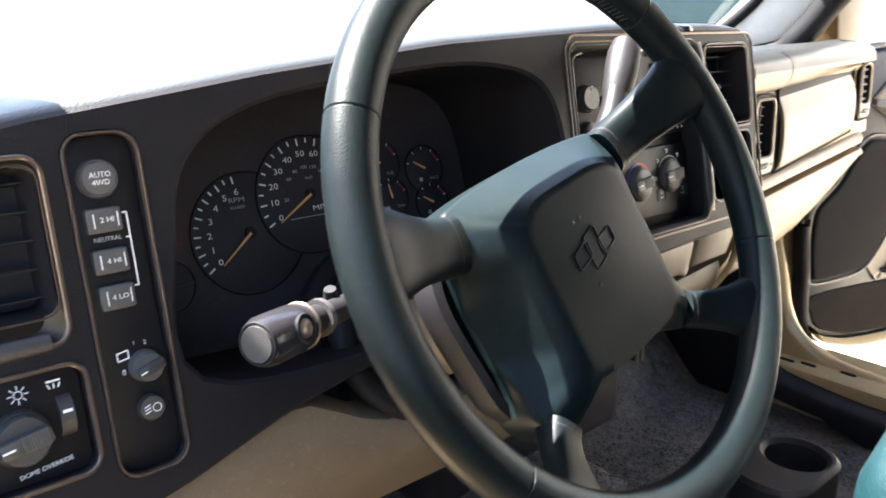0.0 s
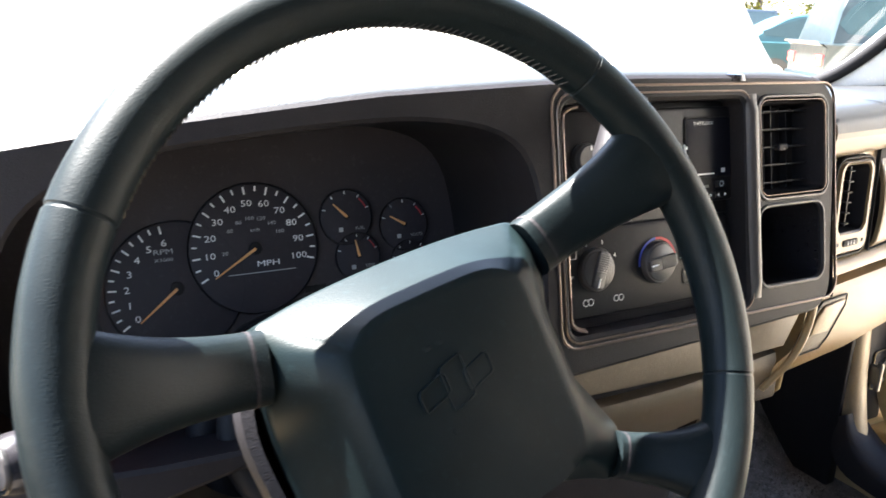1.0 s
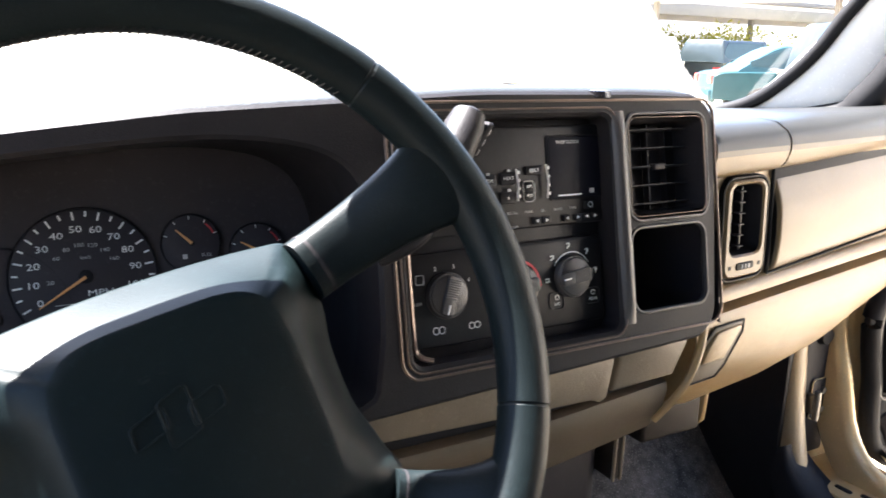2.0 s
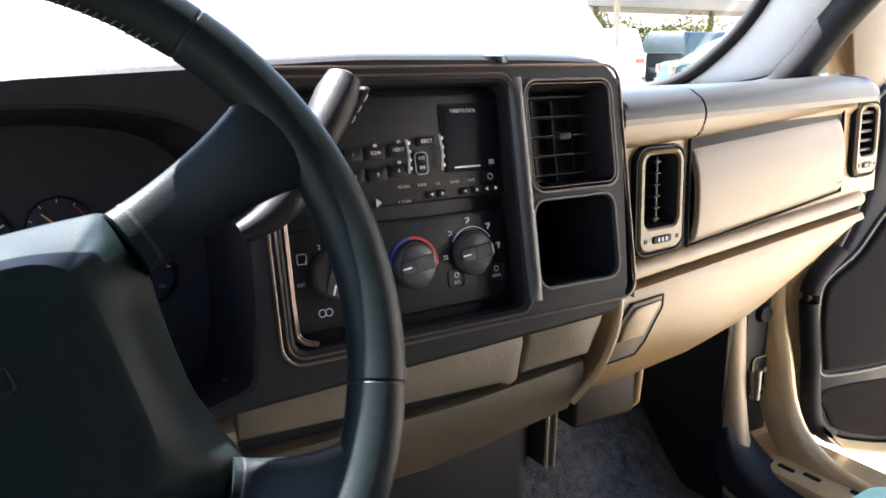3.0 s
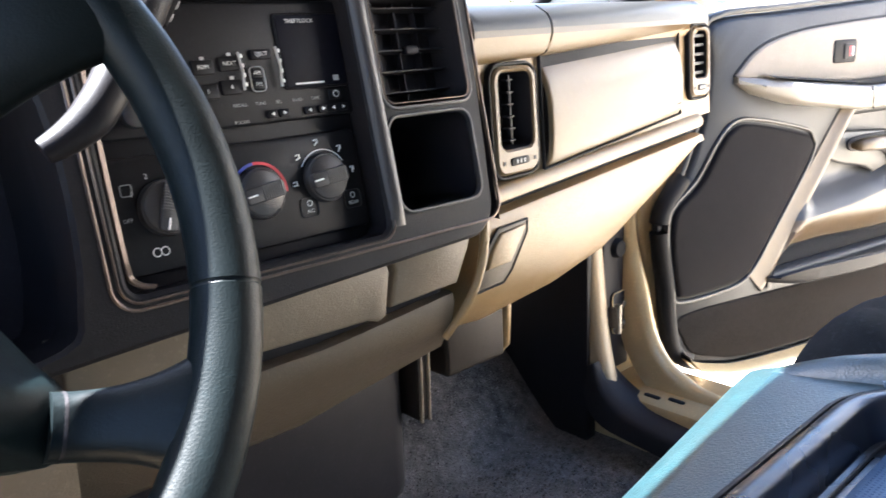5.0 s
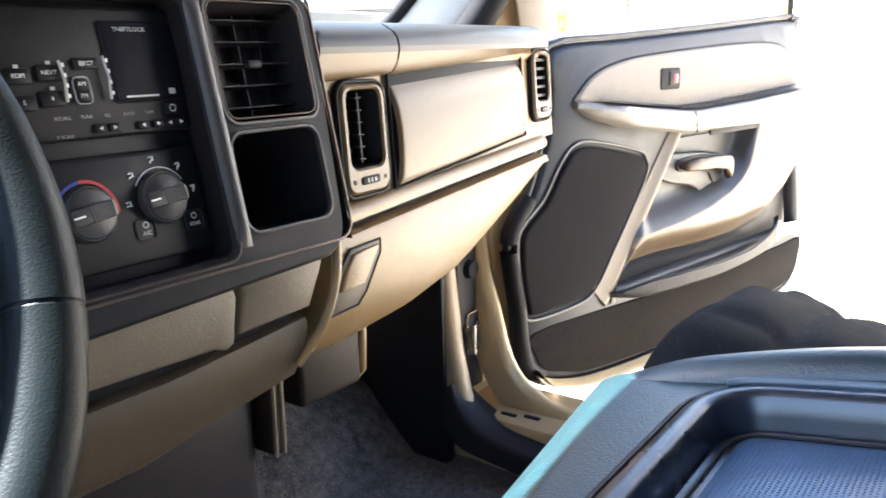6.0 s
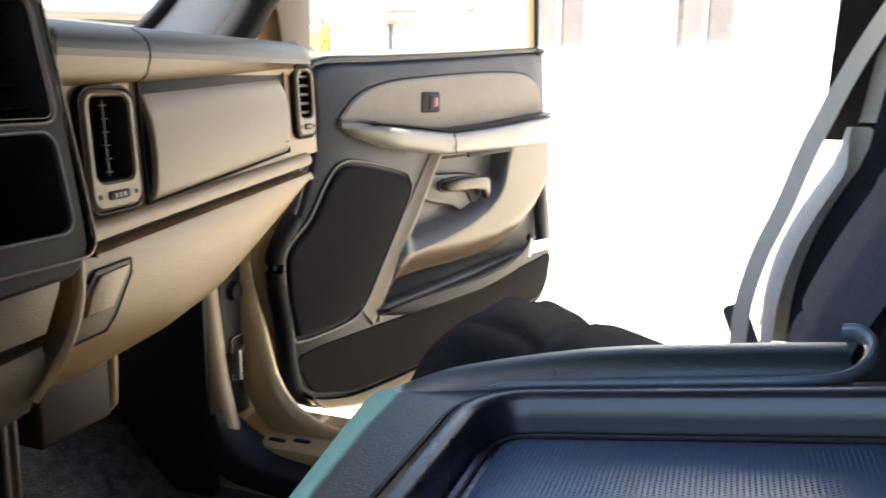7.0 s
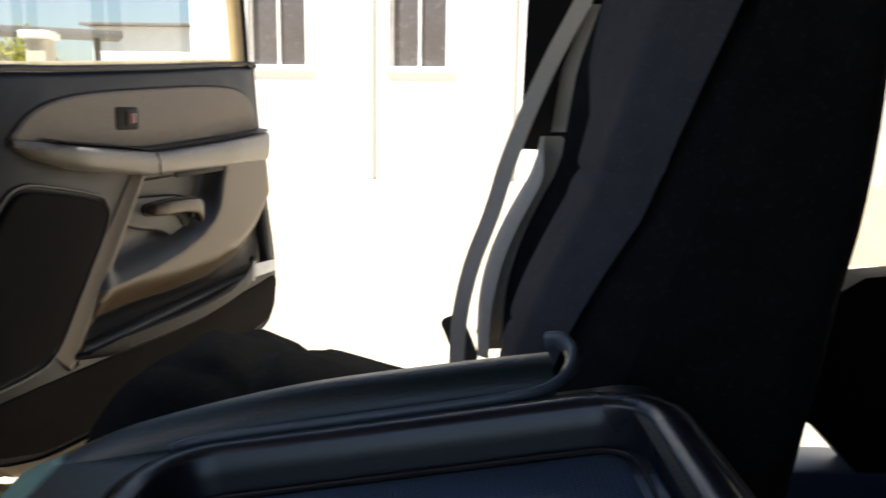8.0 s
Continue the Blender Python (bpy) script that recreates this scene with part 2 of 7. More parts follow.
def offset(pts, d):
    """Moves an anticlockwise outline outwards by d."""
    out, k = [], len(pts)
    for i in range(k):
        p, q, r = Vector(pts[i - 1]), Vector(pts[i]), Vector(pts[(i + 1) % k])
        e, f = (q - p), (r - q)
        if e.length < 1e-9 or f.length < 1e-9:
            out.append(tuple(q))
            continue
        n1, n2 = Vector((e.y, -e.x)).normalized(), Vector((f.y, -f.x)).normalized()
        n = n1 + n2
        n = n / max(0.4, n.length_squared / 2) if n.length > 1e-6 else n1
        out.append(q + n * d)
    out = [Vector(p) for p in out]
    for _ in range(6):
        for i in range(k):
            j = (i + 1) % k
            if (out[j] - out[i]).dot(Vector(pts[j]) - Vector(pts[i])) < 0:
                mid = (out[i] + out[j]) / 2
                out[i], out[j] = mid.copy(), mid.copy()
    return [tuple(p) for p in out]


def smoothed(pts, n=4, closed=True):
    """A Catmull-Rom curve through the points (2D or 3D)."""
    P = [Vector(p) for p in pts]
    k, out = len(P), []
    for i in range(k if closed else k - 1):
        if closed:
            a, b, c, d = P[i - 1], P[i], P[(i + 1) % k], P[(i + 2) % k]
        else:
            a, b, c, d = P[max(0, i - 1)], P[i], P[i + 1], P[min(k - 1, i + 2)]
        for j in range(n):
            t = j / n
            out.append(0.5 * ((2 * b) + (c - a) * t + (2 * a - 5 * b + 4 * c - d) * t * t + (3 * b - a - 3 * c + d) * t ** 3))
    if not closed:
        out.append(P[-1])
    return [tuple(p) for p in out]


def loft(rings, closed=True, cap0=False, cap1=False, bm=None):
    bm = bm or bmesh.new()
    rows = [[bm.verts.new(p) for p in ring] for ring in rings]
    for r0, r1 in zip(rows, rows[1:]):
        k = len(r0)
        for i in range(k if closed else k - 1):
            j = (i + 1) % k
            bm.faces.new((r0[i], r0[j], r1[j], r1[i]))
    if cap0:
        bm.faces.new(rows[0])
    if cap1:
        bm.faces.new(rows[-1])
    return bm


def plate(P, pts, thick=0.006, bev=0.0015, d=0.0, bm=None, crown=0.0):
    """A slab with the given outline, its bevelled front at height d."""
    rings = [[P(a, b, d - thick) for a, b in pts], [P(a, b, d - bev) for a, b in pts],
             [P(a, b, d - bev * 0.3) for a, b in offset(pts, -bev * 0.35)], [P(a, b, d) for a, b in offset(pts, -bev)]]
    if crown:
        rings.append([P(a, b, d + crown * 0.7) for a, b in offset(pts, -bev - crown * 2)])
        rings.append([P(a, b, d + crown) for a, b in offset(pts, -bev - crown * 6)])
    return loft(rings, True, True, True, bm)


def pierced(P, outer, holes, thick=0.01, bev=0.002, d=0.0):
    """A slab with openings through it, each with a rolled edge."""
    bm = bmesh.new()
    edges = []
    loops = [(offset(outer, -bev), outer)] + [(offset(h, bev), h) for h in holes]
    for face_loop, edge_loop in loops:
        top = [bm.verts.new(P(a, b, d)) for a, b in face_loop]
        mid = [bm.verts.new(P(a, b, d - bev)) for a, b in edge_loop]
        low = [bm.verts.new(P(a, b, d - thick)) for a, b in edge_loop]
        k = len(top)
        for i in range(k):
            j = (i + 1) % k
            edges.append(bm.edges.new((top[i], top[j])))
            bm.faces.new((top[i], top[j], mid[j], mid[i]))
            bm.faces.new((mid[i], mid[j], low[j], low[i]))
    bmesh.ops.triangle_fill(bm, use_beauty=True, use_dissolve=False, edges=edges, normal=P.n)
    return bm


def rim(P, pts, w=0.003, h=0.003, d=0.0, bm=None):
    """A raised bead round an outline."""
    rings = [[P(a, b, d + z) for a, b in offset(pts, o)] for o, z in ((0, -h), (0, h * 0.6), (w * 0.3, h), (w * 0.7, h), (w, h * 0.6), (w, -h))]
    rings.append(rings[0])
    return loft(rings, True, False, False, bm)


def tube(path, radii, n=12, closed=False, flat=1.0, up=(0, 0, 1), bm=None, caps=True):
    """A tube along a path; flat squeezes it along the up direction."""
    path = [Vector(p) for p in path]
    k = len(path)
    radii = radii if hasattr(radii, "__len__") else [radii] * k
    rings = []
    for i, p in enumerate(path):
        a = path[i - 1] if (i or closed) else p
        c = path[(i + 1) % k] if (i < k - 1 or closed) else p
        t = (c - a).normalized()
        s = t.cross(Vector(up)).normalized()
        v = s.cross(t)
        rings.append([p + (s * math.cos(2 * math.pi * j / n) + v * math.sin(2 * math.pi * j / n) * flat) * radii[i] for j in range(n)])
    if closed:
        rings.append(rings[0])
        return loft(rings, True, False, False, bm)
    return loft(rings, True, caps, caps, bm)


def box(lo, hi, bev=0.004, seg=2, bm=None):
    b2 = bmesh.new()
    bmesh.ops.create_cube(b2, size=1)
    for v in b2.verts:
        v.co = Vector([l + (h - l) * (c + 0.5) for l, h, c in zip(lo, hi, v.co)])
    if bev:
        bmesh.ops.bevel(b2, geom=b2.edges[:], offset=bev, segments=seg, profile=0.5, affect="EDGES")
    if bm is None:
        return b2
    me = bpy.data.meshes.new("tmp")
    b2.to_mesh(me)
    bm.from_mesh(me)
    bpy.data.meshes.remove(me)
    return bm


def knob(P, cx, cy, r, h, mat, parent, label="", grip=True, mark=True, turn=0.0, name="knob"):
    """A turning knob: a skirt, a drum and a ribbed grip bar."""
    rings = [[P(a, b, z) for a, b in disc(cx, cy, q, 36)] for q, z in ((r, -0.002), (r, 0.003), (r * 0.94, 0.005), (r * 0.90, 0.005), (r * 0.88, h * 0.7), (r * 0.82, h * 0.8))]
    ob = part(name, loft(rings, True, False, True), mat, parent, label)
    if grip:
        c, s = math.cos(turn), math.sin(turn)
        rot = lambda pts: [(cx + (a - cx) * c - (b - cy) * s, cy + (a - cx) * s + (b - cy) * c) for a, b in pts]
        part("grip", plate(P, rot(rr(cx, cy, r * 1.72, r * 0.62, r * 0.15)), h * 0.6, 0.001, h * 1.15), GREYKNOB, ob)
        for i in range(9):
            x = cx + r * (-0.1 + 0.1 * i)
            part("rib", plate(P, rot(rr(x, cy, r * 0.058, r * 0.60, r * 0.02, 2)), 0.001, 0.0002, h * 1.15 + 0.0006), KEYGREY if mark == "rib" else GREYKNOB, ob)
        if mark:
            part("pointer", plate(P, rot(rr(cx - r * 0.6, cy, r * 0.42, r * 0.07, r * 0.02, 2)), 0.001, 0.0002, h * 1.15 + 0.0007), WHITE, ob)
    return ob


def letters(P, text, cx, cy, size, parent, mat=None, d=0.0006, turn=0.0, squeeze=1.0):
    """A word in the built-in font, as a thin mesh."""
    cu = bpy.data.curves.new("lettering", "FONT")
    cu.body, cu.size, cu.align_x, cu.align_y = text, size, "CENTER", "CENTER"
    cu.resolution_u = 2
    tmp = bpy.data.objects.new("lettering", cu)
    me = bpy.data.meshes.new_from_object(tmp)
    me.name = "lettering"
    bpy.data.objects.remove(tmp)
    me.transform(P.matrix(cx, cy, d) @ Matrix.Rotation(turn, 4, "Z") @ Matrix.Diagonal((squeeze, 1, 1, 1)))
    me.materials.append(mat or WHITE)
    ob = new("lettering", me)
    attach(ob, parent)
    return ob


def bar(P, cx, cy, w, h, parent, mat=None, d=0.0008, turn=0.0, name="printed_mark"):
    c, s = math.cos(turn), math.sin(turn)
    pts = [(cx + a * c - b * s, cy + a * s + b * c) for a, b in ((-w / 2, -h / 2), (w / 2, -h / 2), (w / 2, h / 2), (-w / 2, h / 2))]
    return part(name, loft([[P(a, b, d - 0.0006) for a, b in pts], [P(a, b, d) for a, b in pts]], True, False, True), mat or WHITE, parent, smooth=0)


def arc_band(P, cx, cy, r, w, a0, a1, parent, mat, d=0.0008, n=24, name="scale_arc"):
    inner = [P(cx + r * math.cos(radians(a0 + (a1 - a0) * i / n)), cy + r * math.sin(radians(a0 + (a1 - a0) * i / n)), d) for i in range(n + 1)]
    outer = [P(cx + (r + w) * math.cos(radians(a0 + (a1 - a0) * i / n)), cy + (r + w) * math.sin(radians(a0 + (a1 - a0) * i / n)), d) for i in range(n + 1)]
    return part(name, loft([inner, outer], False), mat, parent, smooth=0)


# ---- truck body: floor, sills, pillars, roof, glass ----
def grid_surface(us, vs, f):
    return loft([[f(u, v) for v in vs] for u in us], False)


def lerp_table(table, x):
    for (x0, y0), (x1, y1) in zip(table, table[1:]):
        if x <= x1:
            return y0 + (y1 - y0) * max(0, (x - x0)) / (x1 - x0)
    return table[-1][1]


def steps(a, b, n):
    return [a + (b - a) * i / n for i in range(n + 1)]


def build_floor():
    def f(x, y):
        z = 0.60 + 0.13 * math.exp(-((x + 0.03) / 0.17) ** 4)
        if y > 0.42:
            z += min(0.55, (y - 0.42) ** 1.15 * 1.35)
        z += 0.006 * noise.noise(Vector((x * 9, y * 9, 0))) + 0.003 * noise.noise(Vector((x * 35, y * 35, 3)))
        return Vector((x, y, z))
    bm = grid_surface(steps(-0.72, 0.70, 90), steps(-1.6, 0.85, 120), f)
    ob = part("floor", bm, CARPET, None, "charcoal cut-pile carpet over the truck's floor and tunnel", 60, "structure", "floor")
    bm = bmesh.new()
    rnd = random.Random(4)
    for i in range(26000):
        x, y = rnd.uniform(-0.05, 0.68), rnd.uniform(-0.1, 0.62)
        p = f(x, y)
        w = rnd.uniform(0.0010, 0.0020)
        h = rnd.uniform(0.0012, 0.0034)
        d = Vector((rnd.uniform(-1, 1), rnd.uniform(-1, 1), 0)).normalized()
        lean = Vector((rnd.uniform(-1, 1), rnd.uniform(-1, 1), 0)) * 0.003
        a, b, c = bm.verts.new(p - d * w), bm.verts.new(p + d * w), bm.verts.new(p + lean + Vector((0, 0, h)))
        bm.faces.new((a, b, c))
    part("carpet_pile", bm, CARPET, ob, "short upright charcoal carpet tufts", 0, "stuff")
    return ob


FLOOR = build_floor()


def build_shell():
    # rocker sill with its black scuff trim, sweeping up into the kick panel
    path = [(-1.6, 0.655), (-0.6, 0.655), (-0.1, 0.655), (0.10, 0.660), (0.20, 0.668), (0.26, 0.677), (0.298, 0.696), (0.322, 0.722), (0.334, 0.752)]
    rings = []
    for y, z in smoothed(path, 3, False):
        t = Vector((0, 1, 0)) if z < 0.66 else Vector((0, 0.5, 0.8))
        nrm = Vector((0, -t.z, t.y)).normalized()
        c = Vector((0.685, y, z))
        k = 1.0 - 0.72 * max(0.0, min(1.0, (z - 0.675) / 0.07)) ** 1.3
        sec = [(dx * (0.35 + 0.65 * k) - 0.012 * (1 - k), dn * k) for dx, dn in ((-0.035, -0.06), (-0.035, -0.012), (-0.028, 0.0), (0.02, 0.006), (0.05, 0.0), (0.058, -0.012), (0.058, -0.05))]
        rings.append([c + Vector((dx, 0, 0)) + nrm * dn for dx, dn in sec])
    part("trim", loft(rings, False), BLACK, None, "black plastic scuff trim along the passenger sill", 50, "structure", "trim")
    # tan kick panel edge that rises from the sill to the dash
    rings = []
    for y, z in smoothed([(0.322, 0.715), (0.330, 0.745), (0.341, 0.80), (0.350, 0.88), (0.357, 0.96), (0.368, 1.10)], 3, False):
        rings.append([Vector((0.671, y + 0.03, z)), Vector((0.671, y + 0.006, z)), Vector((0.676, y - 0.004, z)), Vector((0.693, y - 0.010, z)), Vector((0.702, y - 0.006, z)), Vector((0.703, y + 0.04, z))])
    part("trim", loft(rings, False), KICKTAN, None, "tan plastic kick panel edge at the door post", 50, "structure", "trim")
    part("kick_panel", box((0.664, 0.352, 0.58), (0.69, 0.85, 1.12), 0.004), BLACK, None, "black kick panel in the passenger footwell", 40, "structure", "panel")
    part("kick_panel", box((-0.72, 0.30, 0.58), (-0.69, 0.85, 1.06), 0.004), BLACK, None, "black kick panel in the driver footwell", 40, "structure", "panel")
    part("firewall", box((-0.72, 0.84, 0.55), (0.72, 0.87, 1.26), 0), DEEP, None, "black firewall lining under the dashboard", 40, "structure", "wall")
    # painted door jamb: post, rounded lower corner, sill ledge
    path = smoothed([(0.345, 1.22), (0.333, 0.97), (0.307, 0.86), (0.282, 0.772), (0.232, 0.722), (0.13, 0.698), (-0.2, 0.690), (-1.5, 0.690)], 4, False)
    rings = []
    for i, (y, z) in enumerate(path):
        a, b = path[max(0, i - 1)], path[min(len(path) - 1, i + 1)]
        t = Vector((0, b[0] - a[0], b[1] - a[1])).normalized()
        nrm = Vector((0, t.z, -t.y))
        if nrm.z < 0 and abs(nrm.z) > abs(nrm.y):
            nrm = -nrm
        nrm = nrm if nrm.y < 0 or nrm.z > 0 else -nrm
        c = Vector((0.70, y, z))
        rings.append([c + Vector((dx, 0, 0)) - nrm * dn for dx, dn in ((0.054, 0.06), (0.055, 0.016), (0.060, 0.003), (0.066, -0.003), (0.072, -0.004), (0.079, 0.002), (0.083, 0.014), (0.084, 0.07))])
    jamb = part("door_jamb", loft(rings, False), PAINT, None, "pewter-gold painted door jamb and sill ledge", 60, "structure", "door frame")
    # black box paints in the shade between kick strip and jamb
    part("post_recess", box((0.700, 0.345, 0.715), (0.775, 0.375, 1.20), 0.004), DEEP, jamb, "hinge post recess with its shade painted black")
    part("grommet", tube([(0.735, 0.352, 0.935), (0.735, 0.335, 0.935)], [0.020, 0.014], 16, up=(1, 0, 0)), RUBBER, jamb, "black rubber cable grommet")
    hinge = thing("door_hinge", (0.74, 0.345, 0.82), "steel door check strap on its black plate", "hinge")
    hp = Plane((0.742, 0.344, 0.820), (1, 0, 0), (0, 0, 1))
    part("plate", plate(hp, rr(0, 0, 0.042, 0.072, 0.008), 0.004, 0.001, 0.003), BLACK, hinge, "black hinge plate")
    part("plate_edge", rim(hp, rr(0, 0, 0.042, 0.072, 0.008), 0.0014, 0.0010, 0.003), PAINT, hinge)
    part("leaf", box((0.708, 0.326, 0.800), (0.719, 0.342, 0.836), 0.003), STEEL, hinge, "worn steel leaf")
    part("pin", tube([(0.7135, 0.324, 0.792), (0.7135, 0.324, 0.844)], 0.0055, 10, up=(1, 0, 0)), STEEL, hinge)
    for z in (0.800, 0.834):
        part("bolt", tube([(0.748, 0.344, z), (0.748, 0.336, z)], 0.006, 6, up=(0, 0, 1)), STEEL, hinge)
    for x, y in ((0.725, 0.262), (0.735, 0.222), (0.75, 0.150)):
        part("drain_slot", plate(Plane((x, y, 0.690), (0, 1, 0), (-1, 0, 0)), rr(0, 0, 0.03, 0.010, 0.004), 0.003, 0.0005, 0.002), RUBBER, jamb)
    # rocker and body side outside
    part("rocker_panel", box((0.70, -1.6, 0.40), (0.86, 0.40, 0.690), 0.012), PAINT, None, "pewter painted rocker panel under the doors", 40, "structure", "body panel")
    part("rocker_panel", box((-0.86, -1.6, 0.40), (-0.70, 0.40, 0.672), 0.02), PAINT, None, "pewter painted rocker panel on the driver side", 40, "structure", "body panel")
    part("fender", box((0.72, 0.36, 0.40), (0.88, 2.1, 1.20), 0.03), PAINT, None, "pewter painted front wing", 40, "structure", "body panel")
    part("fender", box((-0.88, 0.36, 0.40), (-0.72, 2.1, 1.20), 0.03), PAINT, None, "pewter painted front wing on the driver side", 40, "structure", "body panel")
    # windscreen pillars
    for side in (1, -1):
        out = 0.0 if side > 0 else 0.05
        edge = [Vector((side * (x + out * max(0, z - 1.3) / 0.2), y, z)) for x, y, z in ((0.630, 0.655, 1.283), (0.655, 0.600, 1.289), (0.668, 0.540, 1.300), (0.674, 0.485, 1.321), (0.678, 0.433, 1.358), (0.682, 0.387, 1.403), (0.688, 0.334, 1.475), (0.690, 0.185, 1.63), (0.66, 0.06, 1.745))]
        edge = [Vector(p) for p in smoothed(edge, 4, False)]
        rings, rear = [], []
        for p in edge:
            k = min(1.0, max(0.04, (p.z - 1.288) / 0.075)) ** 0.8
            sec = [p + Vector((side * a, b, c)) * k for a, b, c in ((0.010, 0.012, 0.012), (0.0, 0.0, 0.0), (0.010, -0.030, -0.020), (0.022, -0.062, -0.040), (0.040, -0.070, -0.048), (0.075, -0.055, -0.030), (0.080, 0.0, 0.02), (0.04, 0.02, 0.03))]
            rings.append(sec)
            rear.append(p + Vector((side * 0.034, -0.085, -0.058)) * k)
        part("pillar_trim", loft(rings, True, True, True), PILLAR, None, "pale grey plastic windscreen pillar trim", 50, "structure", "pillar")
        part("seal", tube(edge, 0.0115, 8, up=(1, 0, 0)), RUBBER, None, "black windscreen edge band", 50, "structure", "seal")
        part("seal", tube(rear, [0.026 * min(1.0, max(0.05, (p.z - 1.23) / 0.09)) for p in rear], 10, up=(1, 0, 0)), RUBBER, None, "black rubber door-opening seal on the pillar", 50, "structure", "seal")
    # roof and header; unseen front edge bowed and dropped to shape the sun patches
    def roof(x, y):
        front = max(0.0, (y + 0.17) / 0.24)
        bow = 0.066 - 0.28 * x * x if x < -0.06 else min(0.112, 0.065 + 0.7 * (x + 0.06))
        return Vector((x, y + front * bow, 1.80 - 0.06 * min(1.0, max(0.0, (x + 0.03) / 0.12)) * front ** 2 - 0.10 * (x / 0.7) ** 4 - 0.037 * front ** 2))
    bm = grid_surface(steps(-0.70, 0.70, 90), steps(-2.2, 0.07, 30), roof)
    bmesh.ops.solidify(bm, geom=bm.faces[:], thickness=0.04)
    part("ceiling", bm, HEADLINER, None, "dark grey cloth headliner, unseen front edge shaped to block the sun", 60, "structure", "ceiling")
    for side in (1, -1):
        part("roof_rail", tube(smoothed([(side * 0.65, 0.05, 1.745), (side * 0.68, -0.3, 1.745), (side * 0.69, -1.2, 1.74), (side * 0.69, -2.2, 1.70)], 3, False), 0.045, 10), PILLAR, None, "grey trimmed roof rail over the doors", 60, "structure", "rail")
    # door post behind the front passenger
    rings = []
    for z, y, w in ((1.215, -0.565, 0.060), (1.23, -0.565, 0.060), (1.45, -0.57, 0.060), (1.76, -0.60, 0.055)):
        rings.append([Vector((0.70, y + w, z)), Vector((0.69, y - w, z)), Vector((0.75, y - w, z)), Vector((0.76, y + w * 0.8, z))])
    part("door_post", loft(rings, True, True, True), BLACK, None, "charcoal trimmed door post behind the front seat", 40, "structure", "pillar")
    part("door_post", box((-0.75, -0.80, 0.66), (-0.66, -0.62, 1.76), 0.02), BLACK, None, "charcoal trimmed door post on the driver side", 40, "structure", "pillar")
    part("door_post_foot", box((0.70, -0.76, 0.67), (0.78, -0.625, 1.22), 0.015), PAINT, None, "pewter painted foot of the door post", 40, "structure", "pillar")
    rd = [(-0.84, 0.896), (-0.872, 0.884), (-0.905, 0.852), (-0.94, 0.816), (-1.0, 0.74), (-1.55, 0.70), (-1.55, 1.085), (-1.0, 1.078), (-0.92, 1.070), (-0.88, 1.045), (-0.85, 0.95)]
    part("door_2", plate(Plane((0.72, 0, 0), (0, 1, 0), (0, 0, 1)), rd[::-1], 0.06, 0.008), BLACK, None, "charcoal trimmed rear passenger door", 40, "structure", "door").location = (0, 0, 0)
    # blue rubber colour stands in for sky light on the sill
    part("door_sill", box((0.655, -1.56, 0.56), (0.74, -0.80, 0.822), 0.006), TRAYMAT, None, "plastic sill plate of the rear door, sky light painted blue", 40, "structure", "sill")
    part("body_side", box((0.66, -2.2, 0.66), (0.76, -1.55, 1.24), 0.02), DOORGREY, None, "grey trimmed body side at the rear", 40, "structure", "wall")
    part("body_side", box((-0.76, -2.2, 0.66), (-0.66, -0.80, 1.76), 0.02), DOORGREY, None, "grey trimmed rear body side", 40, "structure", "wall")
    part("rear_wall", box((-0.72, -2.26, 0.55), (0.72, -2.2, 1.80), 0.01), DOORGREY, None, "grey trimmed back wall of the cabin", 40, "structure", "wall")
    # added out of view; blocks low sky and ground light from the left
    part("wall_west", box((-1.30, -2.3, 0.15), (-1.24, 0.55, 1.15), 0.01), DOORUP, None, "unseen plain grey wall added to hold back light on the driver side", 40, "structure", "wall")
    for x, y0, y1, z0, n in ((0.735, -1.60, -0.66, 1.07, 3), (0.735, -2.2, -1.66, 1.22, 4), (-0.735, -2.2, -0.80, 1.20, 5)):
        g = part("window_%d" % n, loft([[Vector((x, y0, z0)), Vector((x * 0.95, y0, 1.74))], [Vector((x, y1, z0)), Vector((x * 0.95, y1, 1.74))]], False), PRIVACY, None, "dark privacy glass in the rear side", 0, "structure", "window")
        g.visible_shadow = False
    part("door_post", box((0.69, -1.67, 1.05), (0.75, -1.58, 1.76), 0.015), BLACK, None, "charcoal trimmed rear door post", 40, "structure", "pillar")
    # bonnet
    bm = grid_surface(steps(-0.74, 0.74, 16), steps(0.86, 2.1, 14), lambda x, y: Vector((x, y, 1.235 - 0.03 * (x / 0.74) ** 2 - 0.06 * ((y - 0.86) / 1.24) ** 2)))
    bmesh.ops.solidify(bm, geom=bm.faces[:], thickness=0.02)
    part("bonnet", bm, PAINT, None, "pewter painted bonnet in front of the windscreen", 60, "structure", "bonnet")
    part("truck_nose", box((-0.86, 2.05, 0.5), (0.86, 2.2, 1.16), 0.05), PAINT, None, "pewter painted truck nose", 40, "structure", "body panel")


build_shell()


